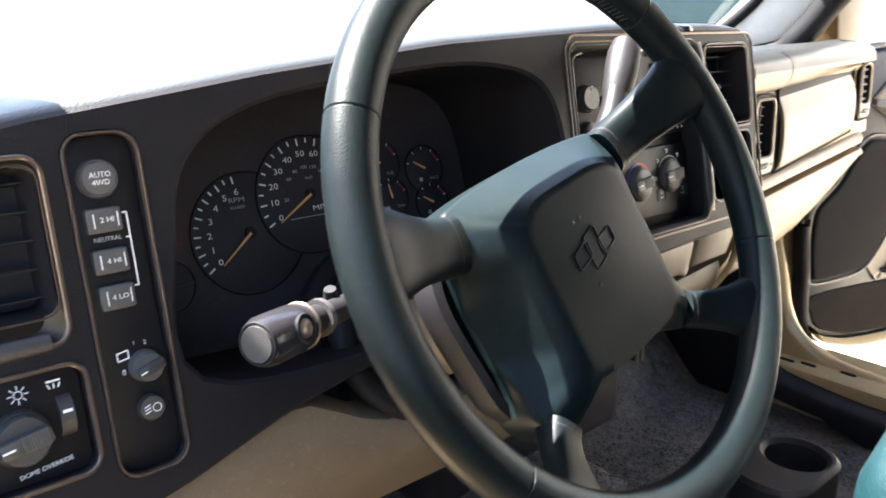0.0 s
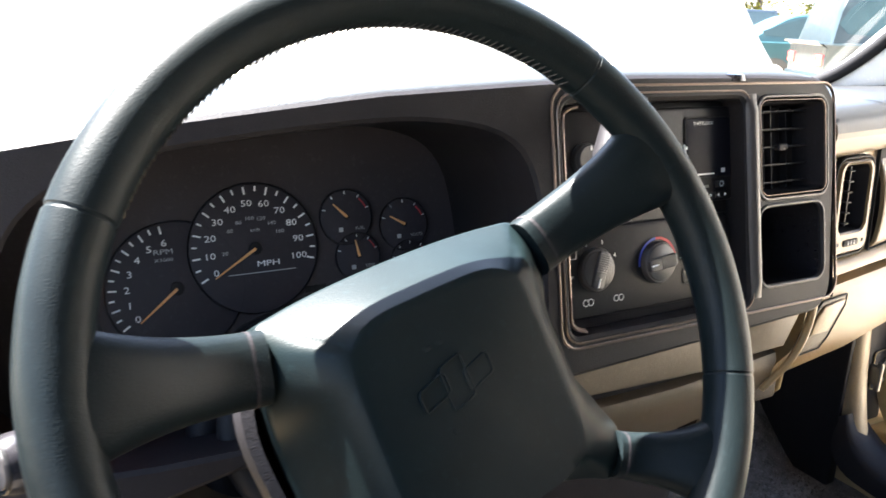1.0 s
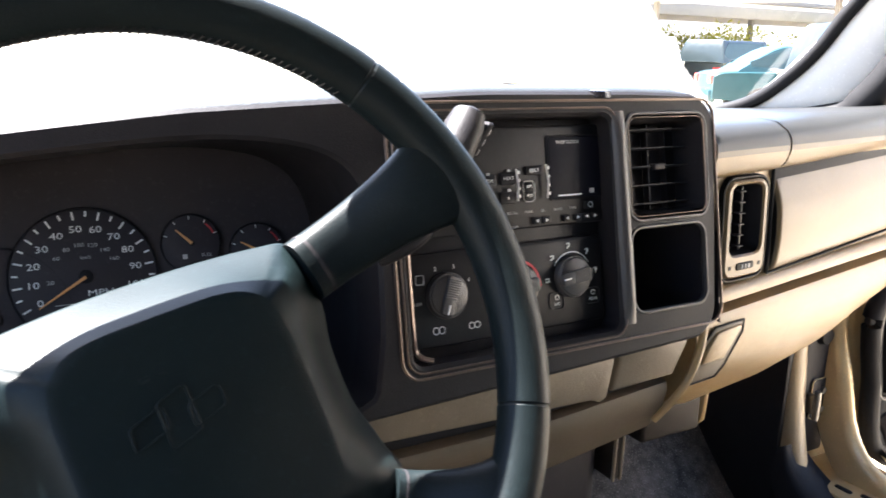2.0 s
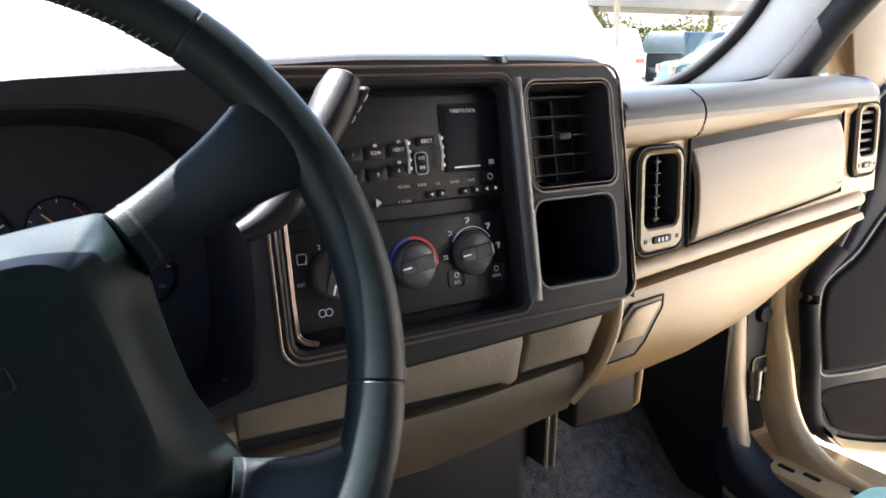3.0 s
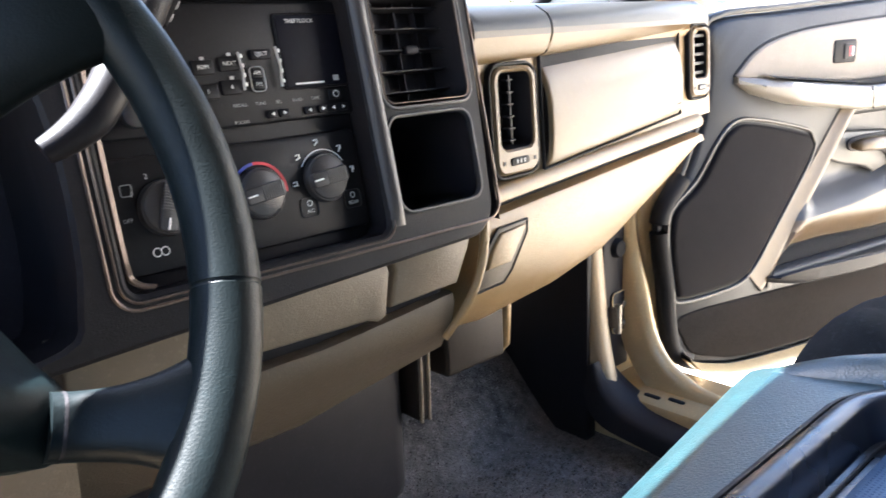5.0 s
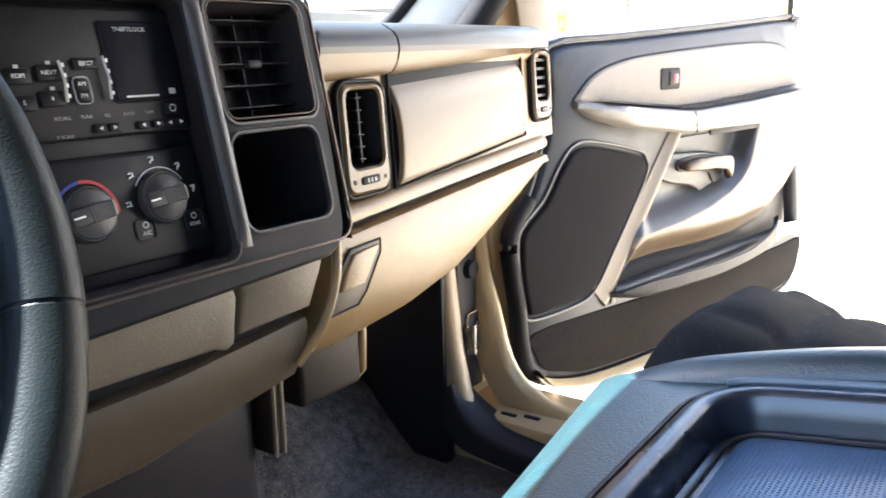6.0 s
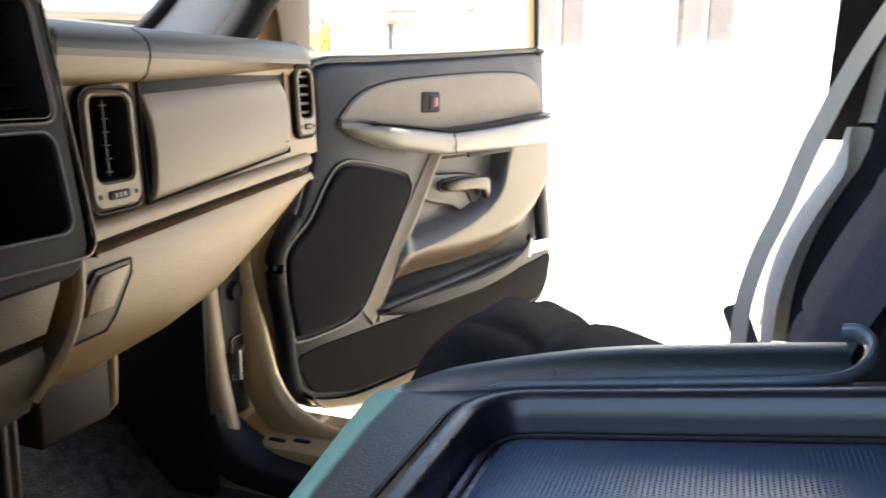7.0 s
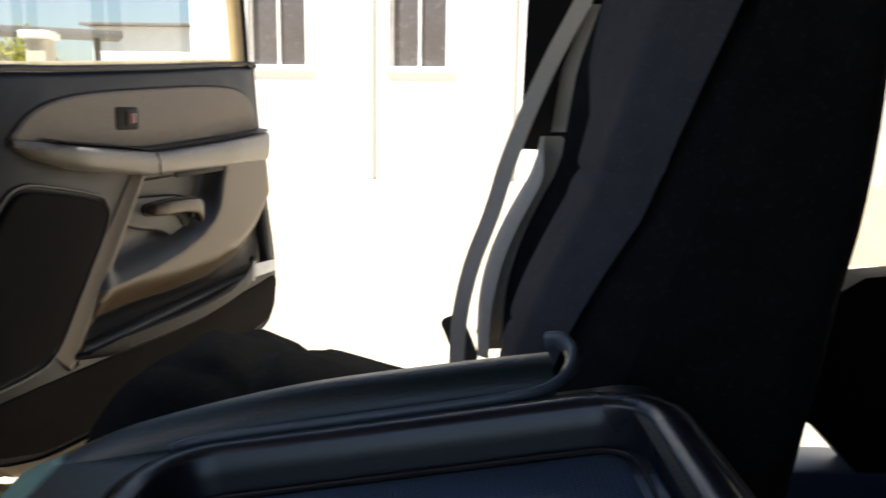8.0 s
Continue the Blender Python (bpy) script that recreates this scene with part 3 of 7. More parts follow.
def build_windscreen():
    def f(u, v):
        x = -0.70 + 1.40 * u
        base = 0.78 - 0.20 * (x / 0.70) ** 2
        top = 0.14 - 0.05 * (x / 0.66) ** 2
        return Vector((x * (1 - 0.07 * v), base + (top - base) * v, 1.235 + 0.515 * v + 0.02 * math.sin(math.pi * v)))
    for name, mat, dusty, label in (("window_1", DUSTY, True, "dusty sunlit windscreen glass"), ("window_2", SHIELD, False, "clear corner of the windscreen glass")):
        rows = []
        for v in steps(0, 1, 12):
            cut = min(0.995, max(0.3, 1.03 - 0.585 * v))
            a, b = (0.0, cut) if dusty else (cut, 1.0)
            rows.append([f(u, v) for u in steps(a, b, 16)])
        ob = part(name, loft(rows, False), mat, None, label, 60, "structure", "windscreen")
        ob.visible_shadow = False
    # wipers resting on the glass foot, aerial on the wing
    for blade, arm in ((((-0.435, 0.650, 1.322), (-0.355, 0.664, 1.330), (-0.282, 0.676, 1.336)), ((-0.43, 0.655, 1.322), (-0.20, 0.705, 1.327), (0.02, 0.80, 1.255))), (((0.255, 0.656, 1.362), (0.39, 0.634, 1.356), (0.525, 0.603, 1.338)), ((0.30, 0.664, 1.352), (0.42, 0.640, 1.342), (0.57, 0.70, 1.235)))):
        w = thing("windscreen_wiper", arm[2], "black windscreen wiper lying across the dusty glass", "wiper", "wipers")
        part("arm", tube(smoothed(arm, 4, False), 0.0045, 8), BLACK, w)
        part("blade", tube(smoothed(blade, 4, False), 0.006, 8, flat=1.6), RUBBER, w)
        part("pivot", tube([(arm[2][0], arm[2][1], arm[2][2] - 0.03), (arm[2][0], arm[2][1], arm[2][2] + 0.012)], 0.013, 10, up=(1, 0, 0)), BLACK, w)
    a = thing("radio_aerial", (0.80, 1.0, 1.2), "thin black radio aerial on the front wing", "aerial")
    part("mast", tube([(0.80, 1.0, 1.2), (0.81, 0.90, 1.9)], [0.003, 0.0015], 6, up=(1, 0, 0)), BLACK, a)
    part("foot", tube([(0.80, 1.005, 1.19), (0.80, 0.998, 1.225)], [0.014, 0.008], 10, up=(1, 0, 0)), BLACK, a)


build_windscreen()


# ---- dashboard ----
FACE = Plane((0, 0.10, 1.28), (1, 0, 0), (0, 0.2, 1))
zf = lambda z: (z - 1.28) * 1.02
TOP = [(-0.80, 1.283), (-0.69, 1.306), (-0.52, 1.328), (-0.35, 1.345), (-0.11, 1.356), (0.06, 1.355), (0.12, 1.353)]
dash = thing("dashboard", (0, 0.2, 1.0), "black and tan truck dashboard with gauges, radio and glovebox", "dashboard")


def fpts(pts):
    return [(x, zf(z)) for x, z in pts]


def build_pod():
    top = [(x, lerp_table(TOP, x)) for x in steps(-0.80, 0.118, 30)]
    corner = [(0.125 + 0.035 * math.sin(a), 1.318 + 0.035 * math.cos(a)) for a in steps(0.1, math.pi / 2, 8)]
    corner2 = [(0.118 + 0.032 * math.cos(a), 1.153 - 0.032 * math.sin(a)) for a in steps(0, math.pi / 2, 6)]
    outline = [(-0.80, 1.026), (-0.62, 1.064), (-0.54, 1.087), (-0.47, 1.099), (-0.2, 1.11)] + corner2[::-1] + corner[::-1] + top[::-1]
    cluster = smoothed([(-0.60, 1.13), (-0.45, 1.112), (-0.25, 1.118), (-0.216, 1.15), (-0.212, 1.25), (-0.235, 1.305), (-0.31, 1.324), (-0.42, 1.320), (-0.53, 1.305), (-0.585, 1.275), (-0.603, 1.22)], 5)
    strip = rr(-0.6415, 1.188, 0.043, 0.212, 0.012)
    vent = rr(-0.735, 1.230, 0.112, 0.108, 0.010)
    lights = rr(-0.722, 1.128, 0.094, 0.066, 0.010)
    stack = rr(-0.079, 1.2385, 0.214, 0.192, 0.010)
    vent2 = rr(0.0945, 1.287, 0.098, 0.094, 0.012)
    cubby = rr(0.0905, 1.1935, 0.092, 0.075, 0.012)
    holes = [fpts(h) for h in (cluster, strip, vent, lights, stack, vent2, cubby)]
    bm = pierced(FACE, fpts(outline), holes, 0.05, 0.003)
    part("instrument_pod", bm, BLACK, dash, "matt black instrument pod face", 35)
    # cluster tunnel
    rings = [[FACE(a, b, -0.003) for a, b in fpts(cluster)], [FACE(a, b, -0.06) for a, b in offset(fpts(cluster), 0.004)], [FACE(a * 1.0, b, -0.165) for a, b in offset(fpts(cluster), 0.008)]]
    part("cluster_hood", loft(rings), BLACK, dash, "black hood round the gauges", 50)
    part("cubby_box", loft([[FACE(a, b, d) for a, b in offset(fpts(cubby), o)] for d, o in ((-0.004, 0), (-0.10, -0.006))], True, False, True), GLOSS, dash, "empty black storage cubby")
    # rims
    part("bezel_rim", rim(FACE, offset(fpts(rr(-0.020, 1.2405, 0.352, 0.212, 0.016)), 0.0), 0.0022, 0.0013, 0.0), BRONZE, dash, "thin satin metal line round the centre bezel")
    part("bezel_rim", rim(FACE, fpts(rr(-0.079, 1.2395, 0.224, 0.202, 0.013)), 0.0016, 0.0013, 0.0), BRONZE, dash)
    part("bezel_rim", rim(FACE, fpts(vent2), 0.003, 0.002, 0.0), GREYKNOB, dash)
    part("bezel_rim", rim(FACE, fpts(cubby), 0.003, 0.002, 0.0), GREYKNOB, dash)
    part("bezel_rim", rim(FACE, fpts(strip), 0.0022, 0.0022, 0.0), BRONZE, dash)
    part("bezel_rim", rim(FACE, fpts(vent), 0.003, 0.002, 0.0), BRONZE, dash)
    part("bezel_rim", rim(FACE, fpts(lights), 0.003, 0.002, 0.0), BRONZE, dash)
    rows = [[FACE(0.0375 + dx + 0.0015 * k, zf(1.338 - 0.192 * k), d * min(1.0, 12 * min(k, 1 - k) + 0.1)) for dx, d in ((-0.0085, -0.001), (-0.0070, 0.002), (-0.0035, 0.0042), (0.0, 0.0048), (0.0030, 0.0038), (0.0055, 0.001), (0.006, -0.001))] for k in steps(0, 1, 24)]
    part("bezel_edge", loft(rows, False), GREYKNOB, dash, "raised grey rib beside the radio", 50)
    # dash top
    def topf(x, k):
        z = lerp_table(TOP, x) if x < 0.118 else 1.353 - 12 * (x - 0.118) ** 2
        y, dz = ((0.1165, -0.004), (0.119, 0.0), (0.126, 0.003), (0.16, 0.003), (0.30, -0.004), (0.45, -0.014), (0.58, -0.028), (0.66, -0.075))[k]
        return Vector((x, y + (z - 1.356) * 0.2 * (k < 3), z + dz))
    part("dash_top", grid_surface(steps(-0.80, 0.158, 40), range(8), topf), TOPPAD, dash, "slate grey soft dash top under the windscreen", 50)
    part("sun_sensor", tube([(0.02, 0.130, 1.350), (0.02, 0.130, 1.3555), (0.02, 0.130, 1.3568)], [0.019, 0.017, 0.010], 20, up=(0, 1, 0)), GLOSS, dash, "small black sensor dome")
    part("pod_side", loft([[Vector((0.157, FACE(0, zf(z)).y + 0.003, z)), Vector((0.157, 0.26, z))] for z in (1.13, 1.2, 1.318, 1.335)], False), BLACK, dash)
    part("dash_core", box((-0.78, 0.36, 1.0), (0.66, 0.70, 1.27), 0.01), DEEP, dash, "black inner dash structure")


build_pod()


def slatted_vent(P, cx, cy, w, h, parent, name, flat=True, n=5, cross=3, tilt=0.5):
    box_ = loft([[P(a, b, d) for a, b in offset(rr(cx, cy, w, h, 0.008), o)] for d, o in ((0.0, 0.0), (-0.035, -0.003))], True, False, True)
    v = part(name, box_, DEEP, parent, "black air outlet with slats")
    for i in range(n):
        b = cy - h / 2 + h * (i + 0.5) / n
        part("slat", loft([[P(a, b + o, d) for a in (cx - w / 2 + 0.002, cx + w / 2 - 0.002)] for o, d in ((-0.0012, -0.030), (0.0, -0.018), (0.0012, -0.018), (0.0005, -0.030), (-0.0012, -0.030))], False), DEEP, v)
    for i in range(cross):
        a = cx - w / 2 + w * (i + 1) / (cross + 1)
        part("vane", loft([[P(a + o, b, d) for b in (cy - h / 2 + 0.002, cy + h / 2 - 0.002)] for o, d in ((-0.0008, -0.034), (-0.0008, -0.026), (0.0008, -0.026), (0.0008, -0.034))], False), DEEP, v)
    part("vent_tab", plate(P, rr(cx + w * 0.05, cy, 0.014, 0.007, 0.002), 0.006, 0.001, -0.015), DEEP, v)
    part("vent_rim", rim(P, offset(rr(cx, cy, w, h, 0.008), 0.001), 0.0012, 0.0012, 0.0005), BRONZE, v)
    return v


slatted_vent(FACE, 0.0945, zf(1.287), 0.092, 0.088, dash, "center_vent", n=5, cross=3)
slatted_vent(FACE, -0.735, zf(1.236), 0.106, 0.088, dash, "left_vent", n=5, cross=0)


def build_switches():
    P = Plane(FACE(0, 0, -0.008), FACE.a, FACE.b)
    sp = part("switch_panel", plate(P, fpts(rr(-0.6415, 1.188, 0.042, 0.212, 0.011)), 0.004, 0.001), PANEL, dash, "black four-wheel-drive switch strip")
    # round automatic button
    rings = [[P(a, b, z) for a, b in disc(-0.6445, zf(1.268), q, 32)] for q, z in ((0.0125, 0), (0.0125, 0.003), (0.0115, 0.005), (0.0105, 0.0045), (0.010, 0.006), (0.004, 0.0066))]
    ob = part("round_button", loft(rings, True, False, True), KEYGREY, sp)
    letters(P, "AUTO", -0.6440, zf(1.2700), 0.0048, ob, d=0.0072)
    letters(P, "4WD", -0.6440, zf(1.2652), 0.0048, ob, d=0.0072)
    for z, text in ((1.2425, "2 HI"), (1.217, "4 HI"), (1.1945, "4 LO")):
        b = part("button", plate(P, rr(-0.6455, zf(z), 0.0215, 0.0155, 0.002), 0.006, 0.0012, 0.0055), KEYGREY, sp)
        letters(P, text, -0.6440, zf(z), 0.0046, b, d=0.0058, squeeze=1.1)
        for dx in (-0.0065, 0.0082):
            bar(P, -0.6455 + dx, zf(z), 0.0006, 0.009, b, WHITE, 0.0060)
    letters(P, "NEUTRAL", -0.6440, zf(1.2305), 0.0040, sp, DIMWHITE)
    bar(P, -0.6300, zf(1.222), 0.0009, 0.047, sp)
    for z in (1.2455, 1.230, 1.199):
        bar(P, -0.6312, zf(z), 0.003, 0.0009, sp)
    knob(P, -0.6355, zf(1.1475), 0.0105, 0.014, KEYGREY, sp, "grey rear wiper knob", turn=0.3)
    bar(P, -0.6480, zf(1.159), 0.007, 0.0008, sp, turn=0.15)
    bar(P, -0.6480, zf(1.154), 0.007, 0.0008, sp, turn=0.15)
    for dx in (-0.0035, 0.0035):
        bar(P, -0.6480 + dx, zf(1.1565), 0.0008, 0.005, sp)
    letters(P, "0", -0.6490, zf(1.146), 0.005, sp)
    letters(P, "1", -0.6400, zf(1.163), 0.004, sp)
    letters(P, "2", -0.6330, zf(1.162), 0.004, sp)
    rings = [[P(a, b, z) for a, b in disc(-0.6365, zf(1.120), q, 24)] for q, z in ((0.0088, 0), (0.0088, 0.003), (0.0078, 0.0048), (0.004, 0.0055))]
    fog = part("round_button", loft(rings, True, False, True), GREYKNOB, sp)
    arc_band(P, -0.634, zf(1.120), 0.0024, 0.0006, 0, 360, fog, WHITE, 0.0060)
    for k in (-1, 0, 1):
        bar(P, -0.6400, zf(1.120 + 0.002 * k), 0.004, 0.0006, fog, WHITE, 0.0060, 0.3)
    # headlight panel
    lp = part("light_panel", plate(P, fpts(rr(-0.722, 1.128, 0.093, 0.065, 0.009)), 0.004, 0.001), PANEL, dash, "black headlight switch panel")
    knob(P, -0.714, zf(1.125), 0.0170, 0.016, GREYKNOB, lp, "grey headlight knob", turn=0.15, mark="rib")
    w = part("thumbwheel", tube([P(-0.6915, zf(1.131), -0.0085), P(-0.6830, zf(1.131), -0.0085)], 0.0155, 24), GREYKNOB, lp, "ribbed dimmer wheel")
    bar(P, -0.6872, zf(1.1345), 0.0055, 0.0018, w, WHITE, 0.0072)
    letters(P, "DOME OVERRIDE", -0.703, zf(1.1030), 0.0040, lp, turn=0.10)
    for k in range(8):
        a = k * math.pi / 4
        bar(P, -0.711 + 0.0045 * math.cos(a), zf(1.150) + 0.0045 * math.sin(a), 0.0024, 0.0007, lp, turn=a)
    arc_band(P, -0.711, zf(1.150), 0.0020, 0.0007, 0, 360, lp, WHITE)
    bar(P, -0.691, zf(1.153), 0.008, 0.0012, lp)
    for k in (-1, 0, 1):
        bar(P, -0.691 + 0.003 * k, zf(1.150), 0.0008, 0.003, lp, turn=-0.4 * k)
    part("vent_wheel", tube([FACE(-0.722, zf(1.1775), -0.001), FACE(-0.690, zf(1.1775), -0.001)], 0.006, 12), GREYKNOB, dash, "ribbed vent shut-off wheel")


build_switches()

DIAL = Plane((0, 0.238, 1.156), (1, 0, 0), (0, 0.25, 1))
zd = lambda z: (z - 1.156) * 1.031


def gauge(cx, cz, r, a0, a1, ticks, labels, parent, size, needle, length, big=True, name="gauge", lift=0.0):
    cy = zd(cz)
    g = part(name, plate(DIAL, disc(cx, cy, r, 48), 0.003, 0.0008, 0.003 + lift), GAUGEFACE, parent, "black gauge dial with white markings")
    part("dial_ring", rim(DIAL, disc(cx, cy, r * 1.0, 48), 0.0010, 0.0012, 0.003 + lift), PANEL, g)
    for i in range(ticks + 1):
        a = radians(a0 + (a1 - a0) * i / ticks)
        long_ = i % 2 == 0 or not big
        q = r * (0.90 if long_ else 0.92)
        bar(DIAL, cx + q * math.cos(a), cy + q * math.sin(a), r * (0.12 if long_ else 0.08), r * 0.026, g, WHITE, 0.0036 + lift, a, "tick")
    for k, text in enumerate(labels):
        if text:
            a = radians(a0 + (a1 - a0) * k / (len(labels) - 1))
            letters(DIAL, text, cx + r * 0.70 * math.cos(a), cy + r * 0.70 * math.sin(a), size * 0.86, g, d=0.0036 + lift, squeeze=1.3)
    a = radians(needle)
    x1, y1 = cx + length * math.cos(a), cy + length * math.sin(a)
    part("needle", plate(DIAL, [(cx - 0.0013 * math.sin(a), cy + 0.0013 * math.cos(a)), (x1 - 0.0005 * math.sin(a), y1 + 0.0005 * math.cos(a)), (x1 + 0.0005 * math.sin(a), y1 - 0.0005 * math.cos(a)), (cx + 0.0013 * math.sin(a), cy - 0.0013 * math.cos(a))][::-1], 0.001, 0.0002, 0.0062 + lift), NEEDLE, g, "orange and white needle")
    part("needle_hub", plate(DIAL, disc(cx, cy, r * 0.10, 20), 0.003, 0.0005, 0.0060 + lift), DEEP, g)
    return g


def build_cluster():
    cl = part("gauge_panel", plate(DIAL, [(-0.62, zd(1.08)), (-0.19, zd(1.08)), (-0.19, zd(1.318)), (-0.62, zd(1.295))], 0.004, 0.0005), DIALBLACK, dash, "black instrument cluster with white markings")
    g = gauge(-0.472, 1.173, 0.0560, 213, 100, 12, ["0", "1", "2", "3", "4", "5", "6"], cl, 0.0092, 218, 0.040, name="rev_counter", lift=-0.0012)
    letters(DIAL, "RPM", -0.480, zd(1.2035), 0.0062, g, DIMWHITE, 0.0026, 0, 1.4)
    letters(DIAL, "X1000", -0.480, zd(1.1970), 0.0040, g, DIMWHITE, 0.0026, 0, 1.4)
    g = gauge(-0.4035, 1.1985, 0.0565, 207, -15, 20, ["0", "10", "20", "30", "40", "50", "60", "70", "80", "90", "100"], cl, 0.0092, 211, 0.043, name="speedometer")
    for k, text in enumerate(["", "20", "", "60", "80", "100", "120", "140", "160", "", ""]):
        if text:
            a = radians(207 - 222 * k / 10)
            letters(DIAL, text, -0.4035 + 0.0265 * math.cos(a), zd(1.1985) + 0.0265 * math.sin(a), 0.0046, g, DIMWHITE, 0.0036, 0, 1.2)
    letters(DIAL, "MPH", -0.3930, zd(1.1850), 0.0070, g, WHITE, 0.0036, 0, 1.5)
    letters(DIAL, "km/h", -0.4020, zd(1.2140), 0.0042, g, DIMWHITE, 0.0036)
    bar(DIAL, -0.3985, zd(1.1780), 0.060, 0.0006, g, DIMWHITE, 0.0036)
    for x, z, r, needle, text in ((-0.3165, 1.2175, 0.025, 135, "FUEL"), (-0.2585, 1.2060, 0.0245, 150, "VOLTS"), (-0.308, 1.1815, 0.0215, 100, "TEMP"), (-0.254, 1.1700, 0.0215, 150, "OIL")):
        g = gauge(x, z, r, 160, 20, 4, ["", "", "", "", ""], cl, 0.004, needle, r * 0.72, False, "small_gauge")
        letters(DIAL, text, x + r * 0.5, zd(z) - r * 0.45, 0.0042, g, DIMWHITE, 0.0036)
        arc_band(DIAL, x, zd(z), r * 0.82, r * 0.05, 20, 50, g, REDPRINT, 0.0034)
        bar(DIAL, x - r * 0.25, zd(z) - r * 0.45, 0.004, 0.004, g, DIMWHITE, 0.0034)
    t = part("telltale", plate(DIAL, rr(-0.560, zd(1.1840), 0.031, 0.0195, 0.001, 2), 0.003, 0.0003, 0.004), AMBER, cl, "lit amber warning panel")
    letters(DIAL, "SECURITY", -0.560, zd(1.1840), 0.0056, t, DEEP, 0.0046)
    part("dial_ring", rim(DIAL, disc(-0.5547, zd(1.141), 0.0228, 40), 0.0012, 0.003, 0.001), GREYKNOB, cl)
    part("dial_bar", tube([DIAL(-0.577, zd(1.141), 0.002), DIAL(-0.532, zd(1.141), 0.002)], 0.0012, 8), GREYKNOB, cl)
    bar(DIAL, -0.352, zd(1.158), 0.02, 0.006, cl, PANEL, 0.002)
    letters(DIAL, "P", -0.383, zd(1.150), 0.006, cl, REDPRINT, 0.002)


build_cluster()


def build_stack():
    P = Plane(FACE(0, 0, -0.0255), FACE.a, FACE.b)
    part("stack_panel", plate(P, fpts(rr(-0.079, 1.2385, 0.214, 0.192, 0.010)), 0.01, 0.0008), PANEL, dash, "satin black panel behind radio and heater controls")
    radio = part("radio", plate(P, fpts(rr(-0.073, 1.2850, 0.205, 0.088, 0.004)), 0.012, 0.0015, 0.0055), PANEL, dash, "black car radio with a small display")
    d = 0.0062
    part("display", plate(P, fpts(rr(-0.0010, 1.2915, 0.057, 0.054, 0.002)), 0.002, 0.0005, d + 0.0006), SCREEN, radio, "dark display window")
    part("display_frame", rim(P, fpts(rr(-0.0010, 1.2915, 0.058, 0.055, 0.002)), 0.0012, 0.0008, d), PANEL, radio)
    letters(P, "THEFTLOCK", -0.0085, zf(1.3135), 0.0043, radio, d=d + 0.0012, squeeze=1.1)
    bar(P, -0.0085, zf(1.2670), 0.026, 0.0013, radio, WHITE, d + 0.0012)
    bar(P, 0.0165, zf(1.2695), 0.005, 0.0042, radio, DIMWHITE, d + 0.0012)

    def key(x, z, w, h, text="", mat=WHITE):
        k = part("button", plate(P, rr(x, zf(z), w, h, 0.0012, 3), 0.003, 0.0005, d + 0.0012), PANEL, radio)
        if text:
            letters(P, text, x, zf(z), min(0.0042, h * 0.55), k, mat, d + 0.0016)
    for x, z, t in ((-0.1150, 1.2835, "1"), (-0.0950, 1.2835, "RDM"), (-0.0742, 1.2850, "NEXT"), (-0.1150, 1.2665, "4"), (-0.0947, 1.2665, "5"), (-0.0757, 1.2685, "6")):
        key(x, z, 0.0165, 0.0105, t)
    for x, z in ((-0.0950, 1.2895), (-0.0735, 1.2915), (-0.0745, 1.2750)):
        bar(P, x, zf(z), 0.0030, 0.0022, radio, DIMWHITE, d + 0.0016)
    for x, z, w, t in ((-0.0470, 1.2905, 0.018, "EJECT"), (-0.0535, 1.2770, 0.009, "AM"), (-0.0535, 1.2690, 0.009, "FM")):
        key(x, z, w, 0.0075, t)
    part("key_frame", rim(P, fpts(rr(-0.0535, 1.2728, 0.011, 0.0170, 0.003)), 0.0007, 0.0006, d + 0.001), DIMWHITE, radio)
    for x, z, h in ((-0.0665, 1.279, 0.0275), (-0.0345, 1.2805, 0.0300)):
        part("key_edge", tube([P(x, zf(z) - h / 2, d + 0.002), P(x + 0.0008, zf(z), d + 0.0034), P(x, zf(z) + h / 2, d + 0.002)], 0.0010, 6), DIMWHITE, radio, "bright metal key edge")
        for k in range(4):
            bar(P, x + 0.0018, zf(z) + h * (k / 4 - 0.36), 0.0016, 0.0026, radio, WHITE, d + 0.0034)
    for x, t in ((-0.0715, "RECALL"), (-0.0546, "TUNE"), (-0.0391, "SEL"), (-0.0223, "BAND"), (-0.0060, "TAPE")):
        letters(P, t, x, zf(1.2553), 0.0034, radio, DIMWHITE, d)
    key(0.0128, 1.2570, 0.012, 0.0075)
    arc_band(P, 0.0128, zf(1.2570), 0.0022, 0.0005, 0, 360, radio, WHITE, d + 0.0022)
    for i, x in enumerate((-0.0469, -0.0361, -0.0137, -0.0010, 0.0085, 0.0185)):
        key(x, 1.2468, 0.0085, 0.0060)
        tri = [(x - 0.0013, zf(1.2468) - 0.0014), (x + 0.0014, zf(1.2468)), (x - 0.0013, zf(1.2468) + 0.0014)]
        tri = tri if i % 2 else [(2 * x - q, w) for q, w in tri][::-1]
        part("printed_arrow", loft([[P(q, w, z) for q, w in tri] for z in (d + 0.0012, d + 0.0018)], True, False, True), WHITE, radio, smooth=0)
    letters(P, "P SCAN", -0.0727, zf(1.2432), 0.0034, radio, DIMWHITE, d + 0.0003)
    part("play_mark", loft([[P(q, w, z) for q, w in ((-0.0985, zf(1.241)), (-0.0935, zf(1.2445)), (-0.0985, zf(1.248)))] for z in (d, d + 0.0006)], True, False, True), DIMWHITE, radio, smooth=0)
    volume = knob(Plane(P(0, 0, d), P.a, P.b), -0.1500, zf(1.288), 0.0145, 0.012, GREYKNOB, radio, "round volume knob", grip=False)
    rings = [[P(q, w, d + z) for q, w in disc(-0.1510, zf(1.256), r_, 24)] for r_, z in ((0.009, 0), (0.009, 0.006), (0.0075, 0.007))]
